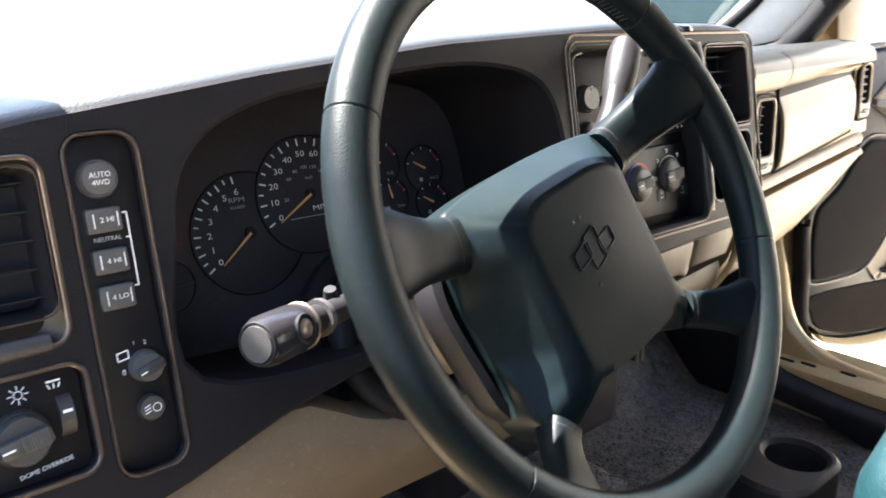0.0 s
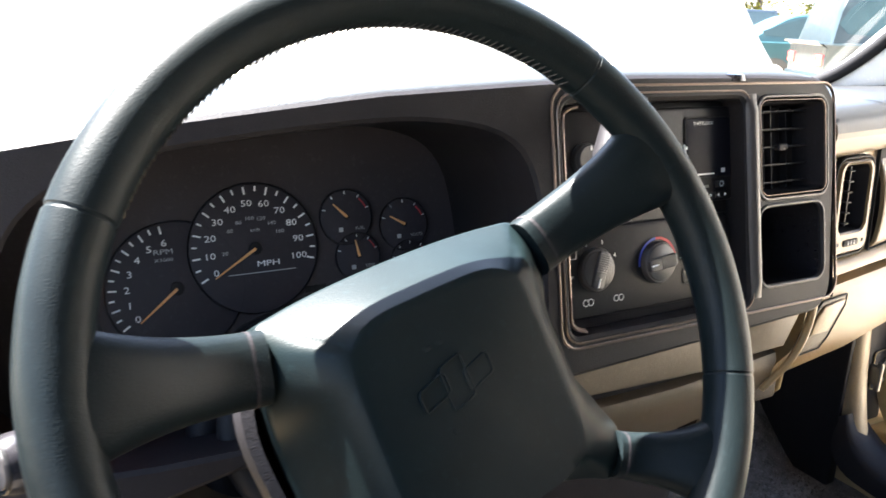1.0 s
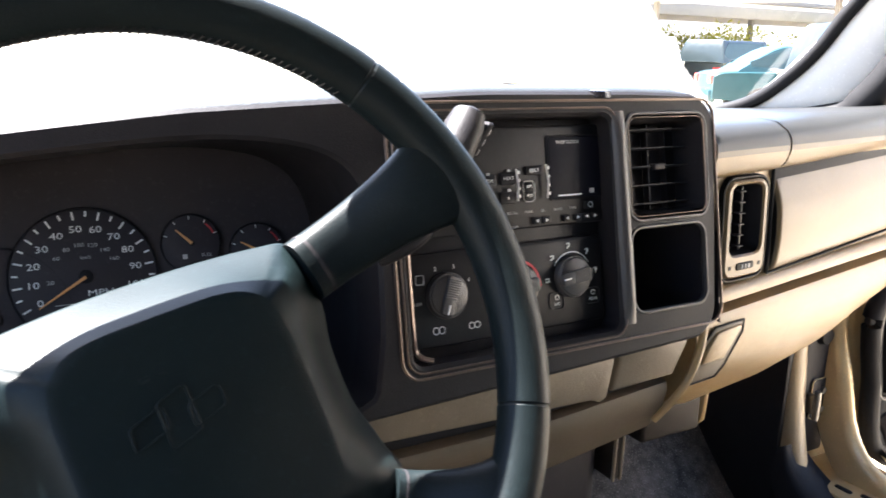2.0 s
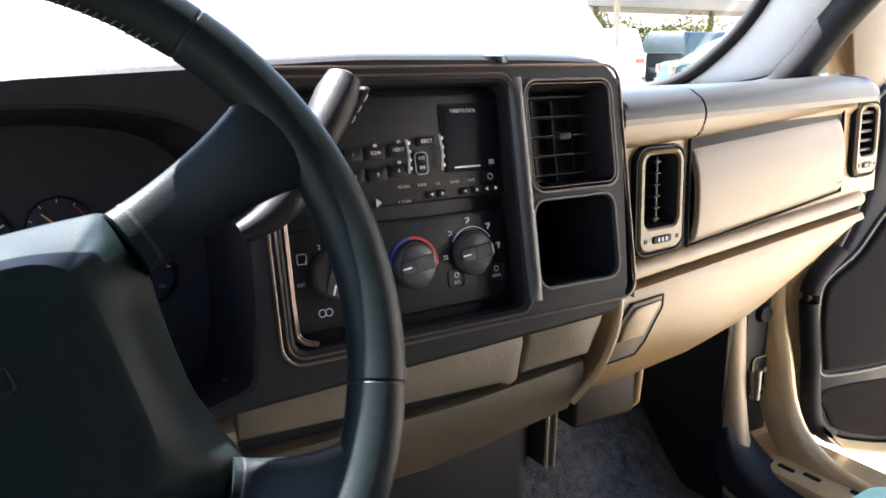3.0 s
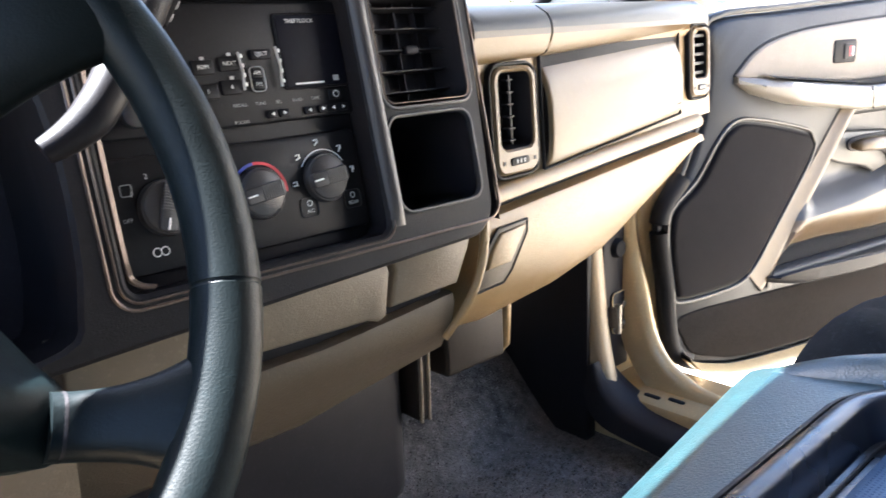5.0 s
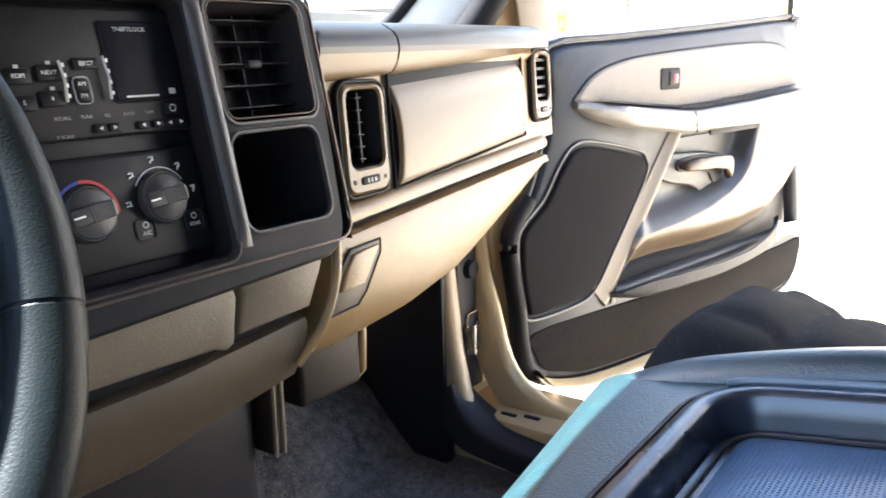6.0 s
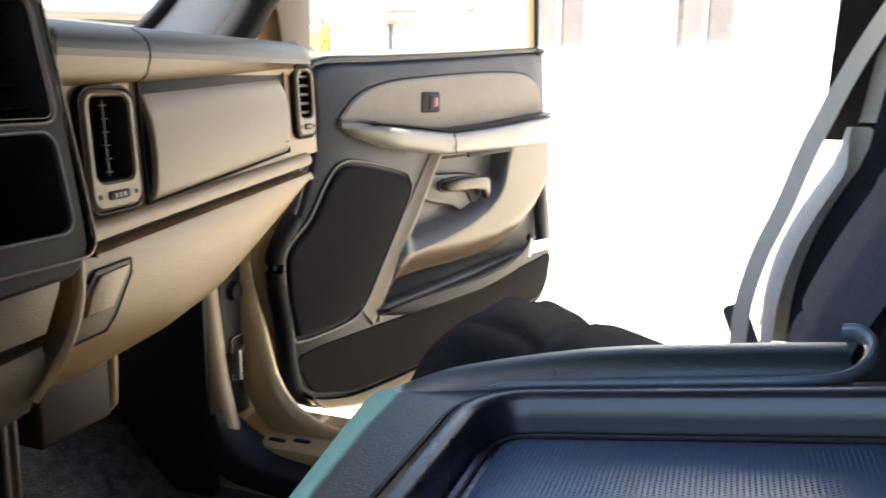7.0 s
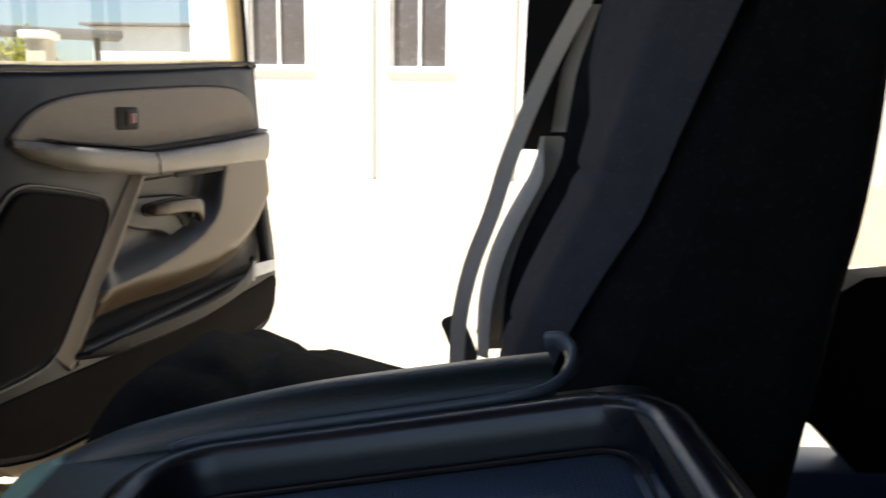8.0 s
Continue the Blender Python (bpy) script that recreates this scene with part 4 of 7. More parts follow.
    part("tone_knob", loft(rings, True, False, True), GREYKNOB, radio)
    bar(P, -0.1500, zf(1.2975), 0.0012, 0.004, volume, WHITE, d + 0.0105)
    # heater controls
    heat = part("heater_panel", plate(P, fpts(rr(-0.076, 1.1905, 0.204, 0.078, 0.006)), 0.010, 0.0015, 0.004), PANEL, dash, "black heater control panel with three knobs")
    H = Plane(P(0, 0, 0.0045), P.a, P.b)
    for x, z, t, q in ((-0.1420, 1.1935, 1.25, GREYKNOB), (-0.0690, 1.1915, 0.12, GREYKNOB), (-0.0105, 1.1945, 0.10, GREYKNOB)):
        knob(H, x, zf(z), 0.0195, 0.0085, q, heat, "grey heater knob with a ribbed grip", turn=t, mark="rib")
    arc_band(H, -0.0690, zf(1.1915), 0.0212, 0.0022, 95, -5, heat, REDPRINT)
    arc_band(H, -0.0690, zf(1.1915), 0.0212, 0.0022, 185, 95, heat, BLUEPRINT)
    arc_band(H, -0.0105, zf(1.1945), 0.0218, 0.0008, 150, 30, heat, WHITE)
    for k, a in enumerate((185, 140, 95, 48, 5)):
        x, z = -0.0105 + 0.0275 * math.cos(radians(a)), zf(1.1945) + 0.0275 * math.sin(radians(a))
        bar(H, x, z, 0.0044, 0.0010, heat, WHITE, turn=0.4 * k)
        bar(H, x + 0.0012, z + 0.0016, 0.0010, 0.0034, heat)
        bar(H, x - 0.0012, z + 0.0026, 0.0022, 0.0010, heat, turn=0.4)
    for x, t in ((-0.0290, "A/C"), (0.0122, "REAR")):
        letters(H, t, x, zf(1.1715), 0.0040, heat)
        arc_band(H, x, zf(1.1775), 0.0018, 0.0006, 0, 360, heat, WHITE)
        part("key_frame", rim(H, rr(x, zf(1.1745), 0.0150, 0.0140, 0.003), 0.0005, 0.0004, 0.0002), GREYKNOB, heat)
    for a, t in ((150, "1"), (112, "2"), (70, "3"), (25, "4")):
        letters(H, t, -0.1420 + 0.0245 * math.cos(radians(a)), zf(1.1935) + 0.0245 * math.sin(radians(a)), 0.0050, heat)
    letters(H, "OFF", -0.1690, zf(1.1890), 0.0038, heat, DIMWHITE)
    part("key_frame", rim(H, rr(-0.1660, zf(1.2085), 0.0070, 0.0070, 0.001), 0.0006, 0.0004, 0.0002), DIMWHITE, heat)
    for q, r_ in ((-0.1515, 0.0026), (-0.1170, 0.0024)):
        for dx in (-0.0028, 0.0028):
            arc_band(H, q + dx, zf(1.1655), r_, 0.0006, 0, 360, heat, WHITE)
    # two stepped ribs down the driver's side of the bezel
    for x, dd in ((-0.1835, -0.004), (-0.1795, -0.011)):
        path = smoothed([(x + 0.016, 1.3315), (x + 0.004, 1.328), (x, 1.315), (x, 1.24), (x, 1.165), (x + 0.004, 1.150), (x + 0.016, 1.1450)], 4, False)
        part("bezel_step", tube([FACE(q, zf(z), dd) for q, z in path], 0.0014, 8), BRONZE, dash, "thin bronze rib of the bezel")


build_stack()


def build_lower_center():
    L = Plane((0, 0.093, 1.10), (1, 0, 0), (0, -0.05, 1))
    # knee bolster on the driver side
    rings = []
    for x in steps(-0.80, -0.235, 24):
        dip = 0.055 * math.exp(-((x + 0.40) / 0.10) ** 4)
        top = lerp_table([(-0.80, 1.028), (-0.62, 1.067), (-0.54, 1.090), (-0.47, 1.102), (-0.235, 1.099)], x) - dip
        rings.append([Vector((x, y, z)) for y, z in ((0.16, top - 0.004), (0.085, top), (0.072, top - 0.006), (0.066, top - 0.03), (0.075, 1.00), (0.10, 0.95), (0.16, 0.91), (0.22, 0.90))])
    part("knee_bolster", loft(rings, False), TAUPE, dash, "taupe plastic knee bolster under the column", 50)
    # doors of the ashtray and power outlets, with the seam between them
    part("outlet_door", plate(L, [(-0.228, 0.012), (-0.228, -0.028), (0.018, -0.036), (0.028, -0.040), (0.036, -0.036), (0.041, 0.002), (0.038, 0.012)], 0.03, 0.003, 0.0), TAUPE, dash, "taupe outlet cover")
    part("ashtray_door", plate(L, [(0.044, 0.012), (0.047, 0.002), (0.041, -0.030), (0.120, -0.027), (0.134, 0.004), (0.138, 0.018), (0.10, 0.016)], 0.03, 0.003, 0.001), TAUPE, dash, "taupe ashtray cover")
    # black filler paints in the shadow of the gap under the covers
    part("painted_shadow_gap", box((-0.235, 0.115, 1.03), (0.118, 0.16, 1.075), 0), DEEP, dash)
    rings = []
    for x in steps(-0.235, 0.125, 12):
        e = max(0, (x + 0.02) / 0.145)
        rings.append([Vector((x, y + 0.004 * e, z + 0.010 * e * abs(k))) for y, z, k in ((0.15, 1.050, -1.0), (0.108, 1.052, -1.0), (0.102, 1.050, -1.0), (0.100, 1.044, -0.8), (0.104, 1.03, 0.2), (0.122, 0.985, 1.6), (0.15, 0.965, 2.4), (0.24, 0.955, 3))])
    part("lower_panel", loft(rings, False), LOWTAUPE, dash, "taupe lower dash panel below the ashtray", 50)
    # curved ridge where the centre meets the glovebox
    path = smoothed([(0.160, 0.098, 1.135), (0.158, 0.094, 1.11), (0.150, 0.093, 1.08), (0.137, 0.097, 1.05), (0.118, 0.112, 1.015)], 4, False)
    part("dash_ridge", tube(path, [0.005 - 0.002 * i / len(path) for i in range(len(path))], 10, flat=1.2), TAN, dash, "tan curved dash ridge")
    part("heater_duct", box((-0.20, 0.31, 0.70), (0.235, 0.60, 0.97), 0.03, 3), DEEP, dash, "black heater housing under the dash")
    duct = part("blower_duct", box((0.285, 0.292, 0.862), (0.396, 0.50, 1.00), 0.006, 3), DUCT, dash, "brown blower duct under the glovebox")
    # tan strip paints in sunlight on the brown duct's right edge
    part("lit_duct_edge", tube([(0.404, 0.300, 1.00), (0.404, 0.296, 0.93), (0.402, 0.298, 0.876), (0.396, 0.310, 0.862)], 0.0070, 10, up=(0, 1, 0)), TAN, duct, "rolled duct edge, its sunlight painted tan")
    hush = part("hush_panel", box((0.238, 0.296, 0.815), (0.260, 0.34, 0.985), 0.006, 3), DUCT, dash, "brown trim panel beside the heater housing")
    for x in (0.2415, 0.2545):
        part("rib", tube([(x, 0.296, 0.985), (x, 0.295, 0.90), (x, 0.297, 0.815)], 0.0026, 8, up=(0, 1, 0)), TAUPE, hush)


build_lower_center()


def build_passenger_dash():
    y0 = lambda x: 0.118 + 0.105 * (x - 0.19)
    prof = [(0.60, 1.255), (0.30, 1.300), (0.06, 1.310), (0.004, 1.292), (0.0, 1.283), (0.005, 1.275), (0.040, 1.272), (0.045, 1.215), (0.040, 1.150), (-0.004, 1.149), (-0.010, 1.144), (-0.012, 1.139), (-0.011, 1.134), (-0.004, 1.131), (0.03, 1.130)]
    end = lambda x: max(0.0, (x - 0.66) / 0.055)
    def ring(x, prof):
        e = end(x) ** 2
        return [Vector((x, y0(x) + dy * (1 - 0.2 * e) + 0.05 * e, z + (0.012 * (x - 0.2) if z > 1.2 else 0.05 * (x - 0.19)))) for dy, z in prof]
    xs = steps(0.165, 0.66, 24) + [0.675, 0.69, 0.70, 0.708, 0.714]
    part("passenger_dash", loft([ring(x, prof) for x in xs], False, False, True), TAN, dash, "tan passenger side dash panel", 50)
    low_edge = lambda x: lerp_table([(0.16, 1.266), (0.285, 1.2685), (0.61, 1.2825), (0.64, 1.290), (0.72, 1.292)], x)
    def pad_ring(x):
        zb = low_edge(x)
        return ring(x, [(0.42, 1.292), (0.25, 1.304), (0.10, 1.316), (0.035, 1.322), (0.008, 1.3195), (-0.007, 1.311), (-0.0120, 1.304), (-0.0138, 1.297), (-0.0138, 1.291), (-0.0095, zb + 0.010), (-0.0045, zb + 0.004), (0.004, zb), (0.018, zb - 0.002)])
    # one vinyl roll; its light-to-shade change is painted as three colour bands
    for a, b in ((0.160, 0.2835), (0.287, 0.712)):
        part("dash_pad", loft([pad_ring(x)[:8] for x in steps(a, b, 30)], False), PADTAN, dash, "soft vinyl roll along the dash top, its shade painted slate", 60)
        part("dash_pad_blend", loft([pad_ring(x)[7:9] for x in steps(a, b, 30)], False), PADBLEND, dash, "", 60)
        part("dash_pad_foot", loft([pad_ring(x)[8:] for x in steps(a, b, 30)], False), PADLOW, dash, "lower half of the soft dash roll, painted lit tan", 60)
    face = [(0.165, -0.062), (0.30, -0.062), (0.45, -0.054), (0.62, -0.048), (0.716, -0.044), (0.712, 0.082), (0.64, 0.080), (0.60, 0.074), (0.40, 0.064), (0.165, 0.058)]
    G = Plane((0, 0.098, 1.215), (1, 0.105, 0), (0, 0.05, 1))
    sx = lambda x: x * 1.0055
    vents = [rr(sx(cx), cb + 0.010, w - 0.018, h - 0.030, 0.010) for cx, cb, w, h in ((0.232, -0.005, 0.072, 0.105), (0.668, 0.030, 0.060, 0.094))]
    part("dash_face", pierced(G, [(sx(a), b) for a, b in face], vents, 0.02, 0.001, -0.003), TAN, dash, "tan dash face behind the outlets", 30)
    door = [(0.2835, -0.0605), (0.45, -0.0480), (0.6095, -0.0345), (0.6045, 0.0745), (0.44, 0.066), (0.2835, 0.0575)]
    rows = []
    for k in steps(0, 1, 18):
        lo = []
        for u in [0, 0.006, 0.012] + steps(0.02, 0.98, 24) + [0.988, 0.994, 1]:
            x = 0.2862 + 0.3213 * u
            b0, b1 = -0.0590 + 0.0255 * u, 0.0560 + 0.0165 * u
            edge = min(u, 1 - u) * 0.32
            rnd_ = max(0, 1 - edge / (0.005 if u < 0.5 else 0.006)) ** 2 * 0.004 + max(0, 1 - min(k, 1 - k) * 0.11 / 0.004) ** 2 * 0.003
            roll = 0.0115 * max(0, (k - 0.58) / 0.42) ** 2
            lo.append(G(sx(x - 0.006 * k * (u > 0.5)), b0 + (b1 - b0) * k, 0.0045 + 0.034 * k * (0.92 - k) * (1 - 0.5 * k) - roll - rnd_))
        rows.append(lo)
    part("airbag_door", loft(rows, False), AIRBAG, dash, "grey-tan padded airbag panel with a rolled top", 60)
    part("airbag_gap", plate(G, [(sx(a), b) for a, b in door], 0.012, 0.001, -0.0012), RUBBER, dash)
    part("airbag_seam", rim(G, [(sx(a), b) for a, b in door], 0.0022, 0.0020, 0.0005), RUBBER, dash, "dark seam round the airbag panel")
    bar(G, sx(0.585), -0.020, 0.011, 0.0016, dash, DEEP, 0.0122, 0.1)
    # two upright outlets
    for cx, cb, w, h, tag in ((0.232, -0.005, 0.072, 0.105, "inner"), (0.668, 0.030, 0.060, 0.094, "outer")):
        out = rr(sx(cx), cb, w, h, 0.014)
        hole = rr(sx(cx), cb + 0.010, w - 0.018, h - 0.030, 0.010)
        v = part("dash_vent", pierced(G, out, [hole], 0.02, 0.0025, 0.006), PADLOW, dash, "tan framed upright air outlet")
        part("vent_gap", rim(G, offset(out, 0.001), 0.0036, 0.0040, 0.0), RUBBER, v)
        part("vent_box", loft([[G(a, b, d) for a, b in offset(hole, o)] for d, o in ((0.004, 0), (-0.03, -0.002))], True, False, True), DEEP, v)
        if tag == "inner":
            for i in range(6):
                b = cb + 0.010 + (h - 0.034) * ((i + 0.5) / 6 - 0.5)
                part("slat", plate(G, rr(sx(cx) - 0.002, b, 0.010, 0.0016, 0.0006, 2), 0.010, 0.0004, 0.0005), DEEP, v)
            part("slat_link", plate(G, rr(sx(cx) + 0.003, cb + 0.010, 0.003, h - 0.036, 0.001, 2), 0.004, 0.0005, -0.004), PANEL, v)
        else:
            for i in range(5):
                b = cb + 0.010 + (h - 0.032) * ((i + 0.5) / 5 - 0.5)
                part("slat", plate(G, rr(sx(cx), b, w - 0.020, 0.0042, 0.001, 2), 0.016, 0.0006, 0.001), PANEL, v)
        part("thumbwheel", plate(G, rr(sx(cx), cb - h / 2 + 0.0125, w * 0.42, 0.008, 0.003), 0.01, 0.001, 0.0075), RUBBER, v)
        for dx in (-0.006, 0, 0.006):
            bar(G, sx(cx) + dx, cb - h / 2 + 0.0125, 0.0022, 0.004, v, DIMWHITE, 0.0080)
        for dx in (-0.026, 0.026):
            bar(G, sx(cx) + dx * w / 0.072, cb - h / 2 + 0.0125, 0.004, 0.004, v, DEEP, 0.0066)
    # glovebox door below the dark gap
    rings = []
    for x in steps(0.158, 0.668, 30):
        k = (x - 0.158) / 0.51
        top = 1.1235 + 0.05 * (x - 0.19)
        low = lerp_table([(0.158, 1.005), (0.21, 0.998), (0.35, 1.003), (0.47, 1.020), (0.56, 1.055), (0.63, 1.095), (0.668, 1.128)], x)
        h = top - low
        rings.append([Vector((x, y0(x) + dy, z)) for dy, z in ((0.03, top - 0.002), (0.0, top), (-0.010, top - 0.002), (-0.014, top - 0.01), (-0.012, top - h * 0.35), (-0.002, top - h * 0.6), (0.018, top - h * 0.85), (0.035, low), (0.08, low - 0.02), (0.20, low - 0.02))])
    glove = part("glovebox_door", loft(rings, False, True, True), TAN, dash, "tan glovebox door, scuffed, with a recessed handle", 50)
    # black strip inside the tan gap stands in for its shade
    part("glovebox_gap", loft([[Vector((x, y0(x) + 0.008, 1.115 + 0.05 * (x - 0.19))), Vector((x, y0(x) + 0.008, 1.137 + 0.05 * (x - 0.19)))] for x in (0.16, 0.40, 0.664)], False), RUBBER, dash, "black strip that paints in the gap's shade above the glovebox")
    gw = Plane((0.192, y0(0.192) - 0.0145, 1.085), (1, 0.105, 0), (0, -0.02, 1))
    para = [(-0.030, -0.012), (0.010, -0.012), (0.036, 0.020), (0.036, 0.024), (-0.006, 0.022), (-0.020, 0.008)]
    slot = [(-0.046, -0.030), (0.000, -0.030), (0.014, -0.020), (0.040, 0.014), (0.040, 0.026), (-0.008, 0.025), (-0.024, 0.010)]
    # darker plate paints in the hollow's shade on the tan door
    part("handle_recess", plate(gw, slot, 0.006, 0.001, 0.0016), LOWTAUPE, glove, "hollow round the handle, its shade painted dark")
    part("handle_seam", rim(gw, slot, 0.0018, 0.0012, 0.0012), RUBBER, glove)
    part("handle", plate(gw, offset(para, -0.001), 0.006, 0.002, 0.0048), TAN, glove, "tan glovebox handle")


build_passenger_dash()


# ---- steering wheel and column ----
HUB = Vector((-0.3927, -0.0893, 1.2392))
TURN, TILT, SWING = radians(13.0), radians(26.5), radians(1.4)
_a = Vector((math.cos(SWING), math.sin(SWING), 0))
_b = Vector((-math.sin(SWING) * math.sin(TILT), math.cos(SWING) * math.sin(TILT), math.cos(TILT)))
WHEEL = Plane(HUB, _a * math.cos(TURN) + _b * math.sin(TURN), _b * math.cos(TURN) - _a * math.sin(TURN))


def build_wheel():
    w = thing("steering_wheel", HUB, "black leather four-spoke steering wheel, worn and slightly turned", "steering wheel")
    R, r = 0.1886, 0.0150
    def rim_ring(a, k=1.0):
        c, s = math.cos(a), math.sin(a)
        out = []
        for j in range(18):
            t = 2 * math.pi * j / 18
            q = R + r * k * math.cos(t) * (1.0 if math.cos(t) > 0 else 1.06)
            out.append(WHEEL(q * c, q * s, r * k * 0.98 * math.sin(t)))
        return out
    seams = [radians(x) for x in (37, 141, 210, 331)]
    names = [(seams[0], seams[1], "stitched upper leather grip"), (seams[1], seams[2], "smooth side leather"), (seams[2], seams[3], "stitched lower leather grip"), (seams[3], seams[0] + 2 * math.pi, "smooth side leather")]
    for a0, a1, label in names:
        g = 0.004
        rings = [rim_ring(a0 + g, 0.93), rim_ring(a0 + g * 1.6, 1.0)]
        rings += [rim_ring(a, 1.0 + 0.012 * noise.noise(Vector((a * 9, 0, 4)))) for a in steps(a0 + 0.02, a1 - 0.02, 60)]
        rings += [rim_ring(a1 - g * 1.6, 1.0), rim_ring(a1 - g, 0.93)]
        part("rim_leather", loft(rings, True, True, True), LEATHER, w, label, 60)
    part("rim_core", loft([rim_ring(a, 0.92) for a in steps(0, 2 * math.pi, 96)]), DEEP, w)
    for a in seams:
        part("seam", loft([rim_ring(a + d, k) for d, k in ((-0.006, 0.985), (-0.002, 0.955), (0.002, 0.955), (0.006, 0.985))]), LEATHER, w)
    # hand stitching inside the upper rim
    bm = bmesh.new()
    for a in steps(seams[0] + 0.05, seams[1] - 0.05, 70):
        q = R - r * 1.03
        tube([WHEEL(q * math.cos(a), q * math.sin(a), 0.003), WHEEL((q - 0.001) * math.cos(a + 0.012), (q - 0.001) * math.sin(a + 0.012), -0.003)], 0.0005, 5, bm=bm)
    part("stitching", bm, PANEL, w, "black hand stitching", 0, "stuff")

    # spokes, swelling into the rim
    def spoke(p0, p1, w0, w1, d0, d1, t0, t1, ang, label=""):
        rings = []
        for k in steps(0, 1, 14):
            e = k * k * (3 - 2 * k)
            x = p0[0] + (p1[0] - p0[0]) * k
            y = p0[1] + (p1[1] - p0[1]) * k + ang * math.sin(math.pi * k) * 0.5
            wd = w0 + (w1 - w0) * k ** 3
            dd = d0 + (d1 - d0) * e
            th = t0 + (t1 - t0) * k
            dx, dy = p1[0] - p0[0], p1[1] - p0[1]
            L = math.hypot(dx, dy)
            px, py = -dy / L, dx / L
            ring = []
            for j in range(20):
                t = 2 * math.pi * j / 20
                c, s = math.cos(t), math.sin(t)
                c = math.copysign(abs(c) ** 0.7, c)
                s = math.copysign(abs(s) ** 0.7, s)
                ring.append(WHEEL(x + px * wd * c, y + py * wd * c, dd + th * s))
            rings.append(ring)
        sp = part("spoke", loft(rings, True, True, True), LEATHER, w, label, 60)
        mid = [sum((Vector(q) for q in r_), Vector()) / len(r_) for r_ in rings[1:3]]
        part("spoke_gap", loft([[m_ + (Vector(q) - mid[0]) * f_ for q in r_] for r_, m_, f_ in ((rings[1], mid[0], 0.9), (rings[1], mid[0], 1.012), (rings[1], mid[0] * 0.7 + mid[1] * 0.3, 1.012), (rings[1], mid[0] * 0.7 + mid[1] * 0.3, 0.9))]), DEEP, sp)
        return sp
    for s in (-1, 1):
        spoke((s * 0.0880, 0.0275), (s * 0.1800, 0.0500), 0.0190, 0.0330, -0.040, -0.001, 0.014, 0.0125, 0.0, "black leather upper spoke")
        spoke((s * 0.0830, -0.1040), (s * 0.1330, -0.1360), 0.0140, 0.0350, -0.034, -0.002, 0.013, 0.0125, 0.0, "black leather lower spoke")
    # airbag pad: a flat rounded face whose flanks fall away to the spoke gaps
    half = [(0.0, 0.054), (0.040, 0.053), (0.072, 0.050), (0.086, 0.046), (0.0905, 0.030), (0.0930, 0.010), (0.0935, -0.012), (0.0930, -0.034), (0.0925, -0.058), (0.0935, -0.078), (0.0965, -0.093), (0.0920, -0.106), (0.0800, -0.118), (0.062, -0.110), (0.030, -0.100), (0.0, -0.098)]
    pad = smoothed(half + [(-x, y) for x, y in half[-2:0:-1]], 5)[::-1]

    def face_point(x, y):
        """Where a point of the pad's outline lands on the edge of its flat face."""
        t = math.atan2((y + 0.032) / 0.062, x / 0.058)
        c, q = math.cos(t), math.sin(t)
        return (0.058 * math.copysign(abs(c) ** 0.42, c), -0.032 + 0.062 * math.copysign(abs(q) ** 0.42, q))
    face = [face_point(x, y) for x, y in pad]
    depth = lambda x, y: -0.044 - 0.012 * (abs(x) > 0.08) * math.exp(-((y + 0.033) / 0.030) ** 4) + 0.012 * math.exp(-((abs(x) - 0.09) ** 2 + (y + 0.105) ** 2) / 0.0008) + 0.006 * math.exp(-((abs(x) - 0.09) ** 2 + (y - 0.03) ** 2) / 0.0006)
    plateau = lambda x, y: -0.0095 + 0.0035 * (1 - min(1.0, (x / 0.058) ** 2)) * (1 - min(1.0, ((y + 0.032) / 0.062) ** 2))
    rings = [[WHEEL(x * 0.97, y * 0.98, -0.075) for x, y in pad], [WHEEL(x, y, depth(x, y) - 0.006) for x, y in pad]]
    for k in (0.0, 0.04, 0.10, 0.20, 0.32, 0.45, 0.58, 0.70, 0.81, 0.90, 0.96, 1.0):
        soft, firm = 0.35 * k + 0.65 * math.sin(math.pi / 2 * k), 0.85 * k + 0.15 * math.sin(math.pi / 2 * k)
        ring = []
        for (x, y), (u, v) in zip(pad, face):
            top = min(1.0, max(0.0, (y - 0.036) / 0.010))
            rise = soft + (firm - soft) * top
            ring.append(WHEEL(x + (u - x) * k, y + (v - y) * k, depth(x, y) + (plateau(u, v) - depth(x, y)) * min(1.0, rise)))
        rings.append(ring)
    for k in (0.92, 0.8, 0.6, 0.4, 0.2, 0.05):
        rings.append([WHEEL(u * k, -0.032 + (v + 0.032) * k, plateau(u * k, -0.032 + (v + 0.032) * k)) for u, v in face])
    p = part("airbag_pad", loft(rings, True, True, True), PADVINYL, w, "black vinyl airbag pad with a faint embossed badge", 60)
    # embossed badge: a plain cross-like emblem shape, and small pressed marks
    for dx, dy, ww, hh in ((0.0, 0.0, 0.014, 0.022), (-0.014, 0.0, 0.016, 0.010), (0.014, 0.0, 0.016, 0.010)):
        part("badge", rim(WHEEL, [(-0.008 + dx + a, -0.018 + dy + b + a * 0.25) for a, b in rr(0, 0, ww, hh, 0.0015, 2)], 0.0012, 0.0006, -0.0060), PADVINYL, p, "embossed black emblem")
    for i in range(3):
        part("pressed_mark", plate(WHEEL, rr(-0.018 + 0.010 * i, -0.040, 0.006, 0.004, 0.001, 2), 0.002, 0.0004, -0.0064), PADVINYL, p)
    for i in range(2):
        part("pressed_mark", plate(WHEEL, rr(-0.016 + 0.008 * i, 0.004, 0.005, 0.003, 0.001, 2), 0.002, 0.0004, -0.0072), PADVINYL, p)
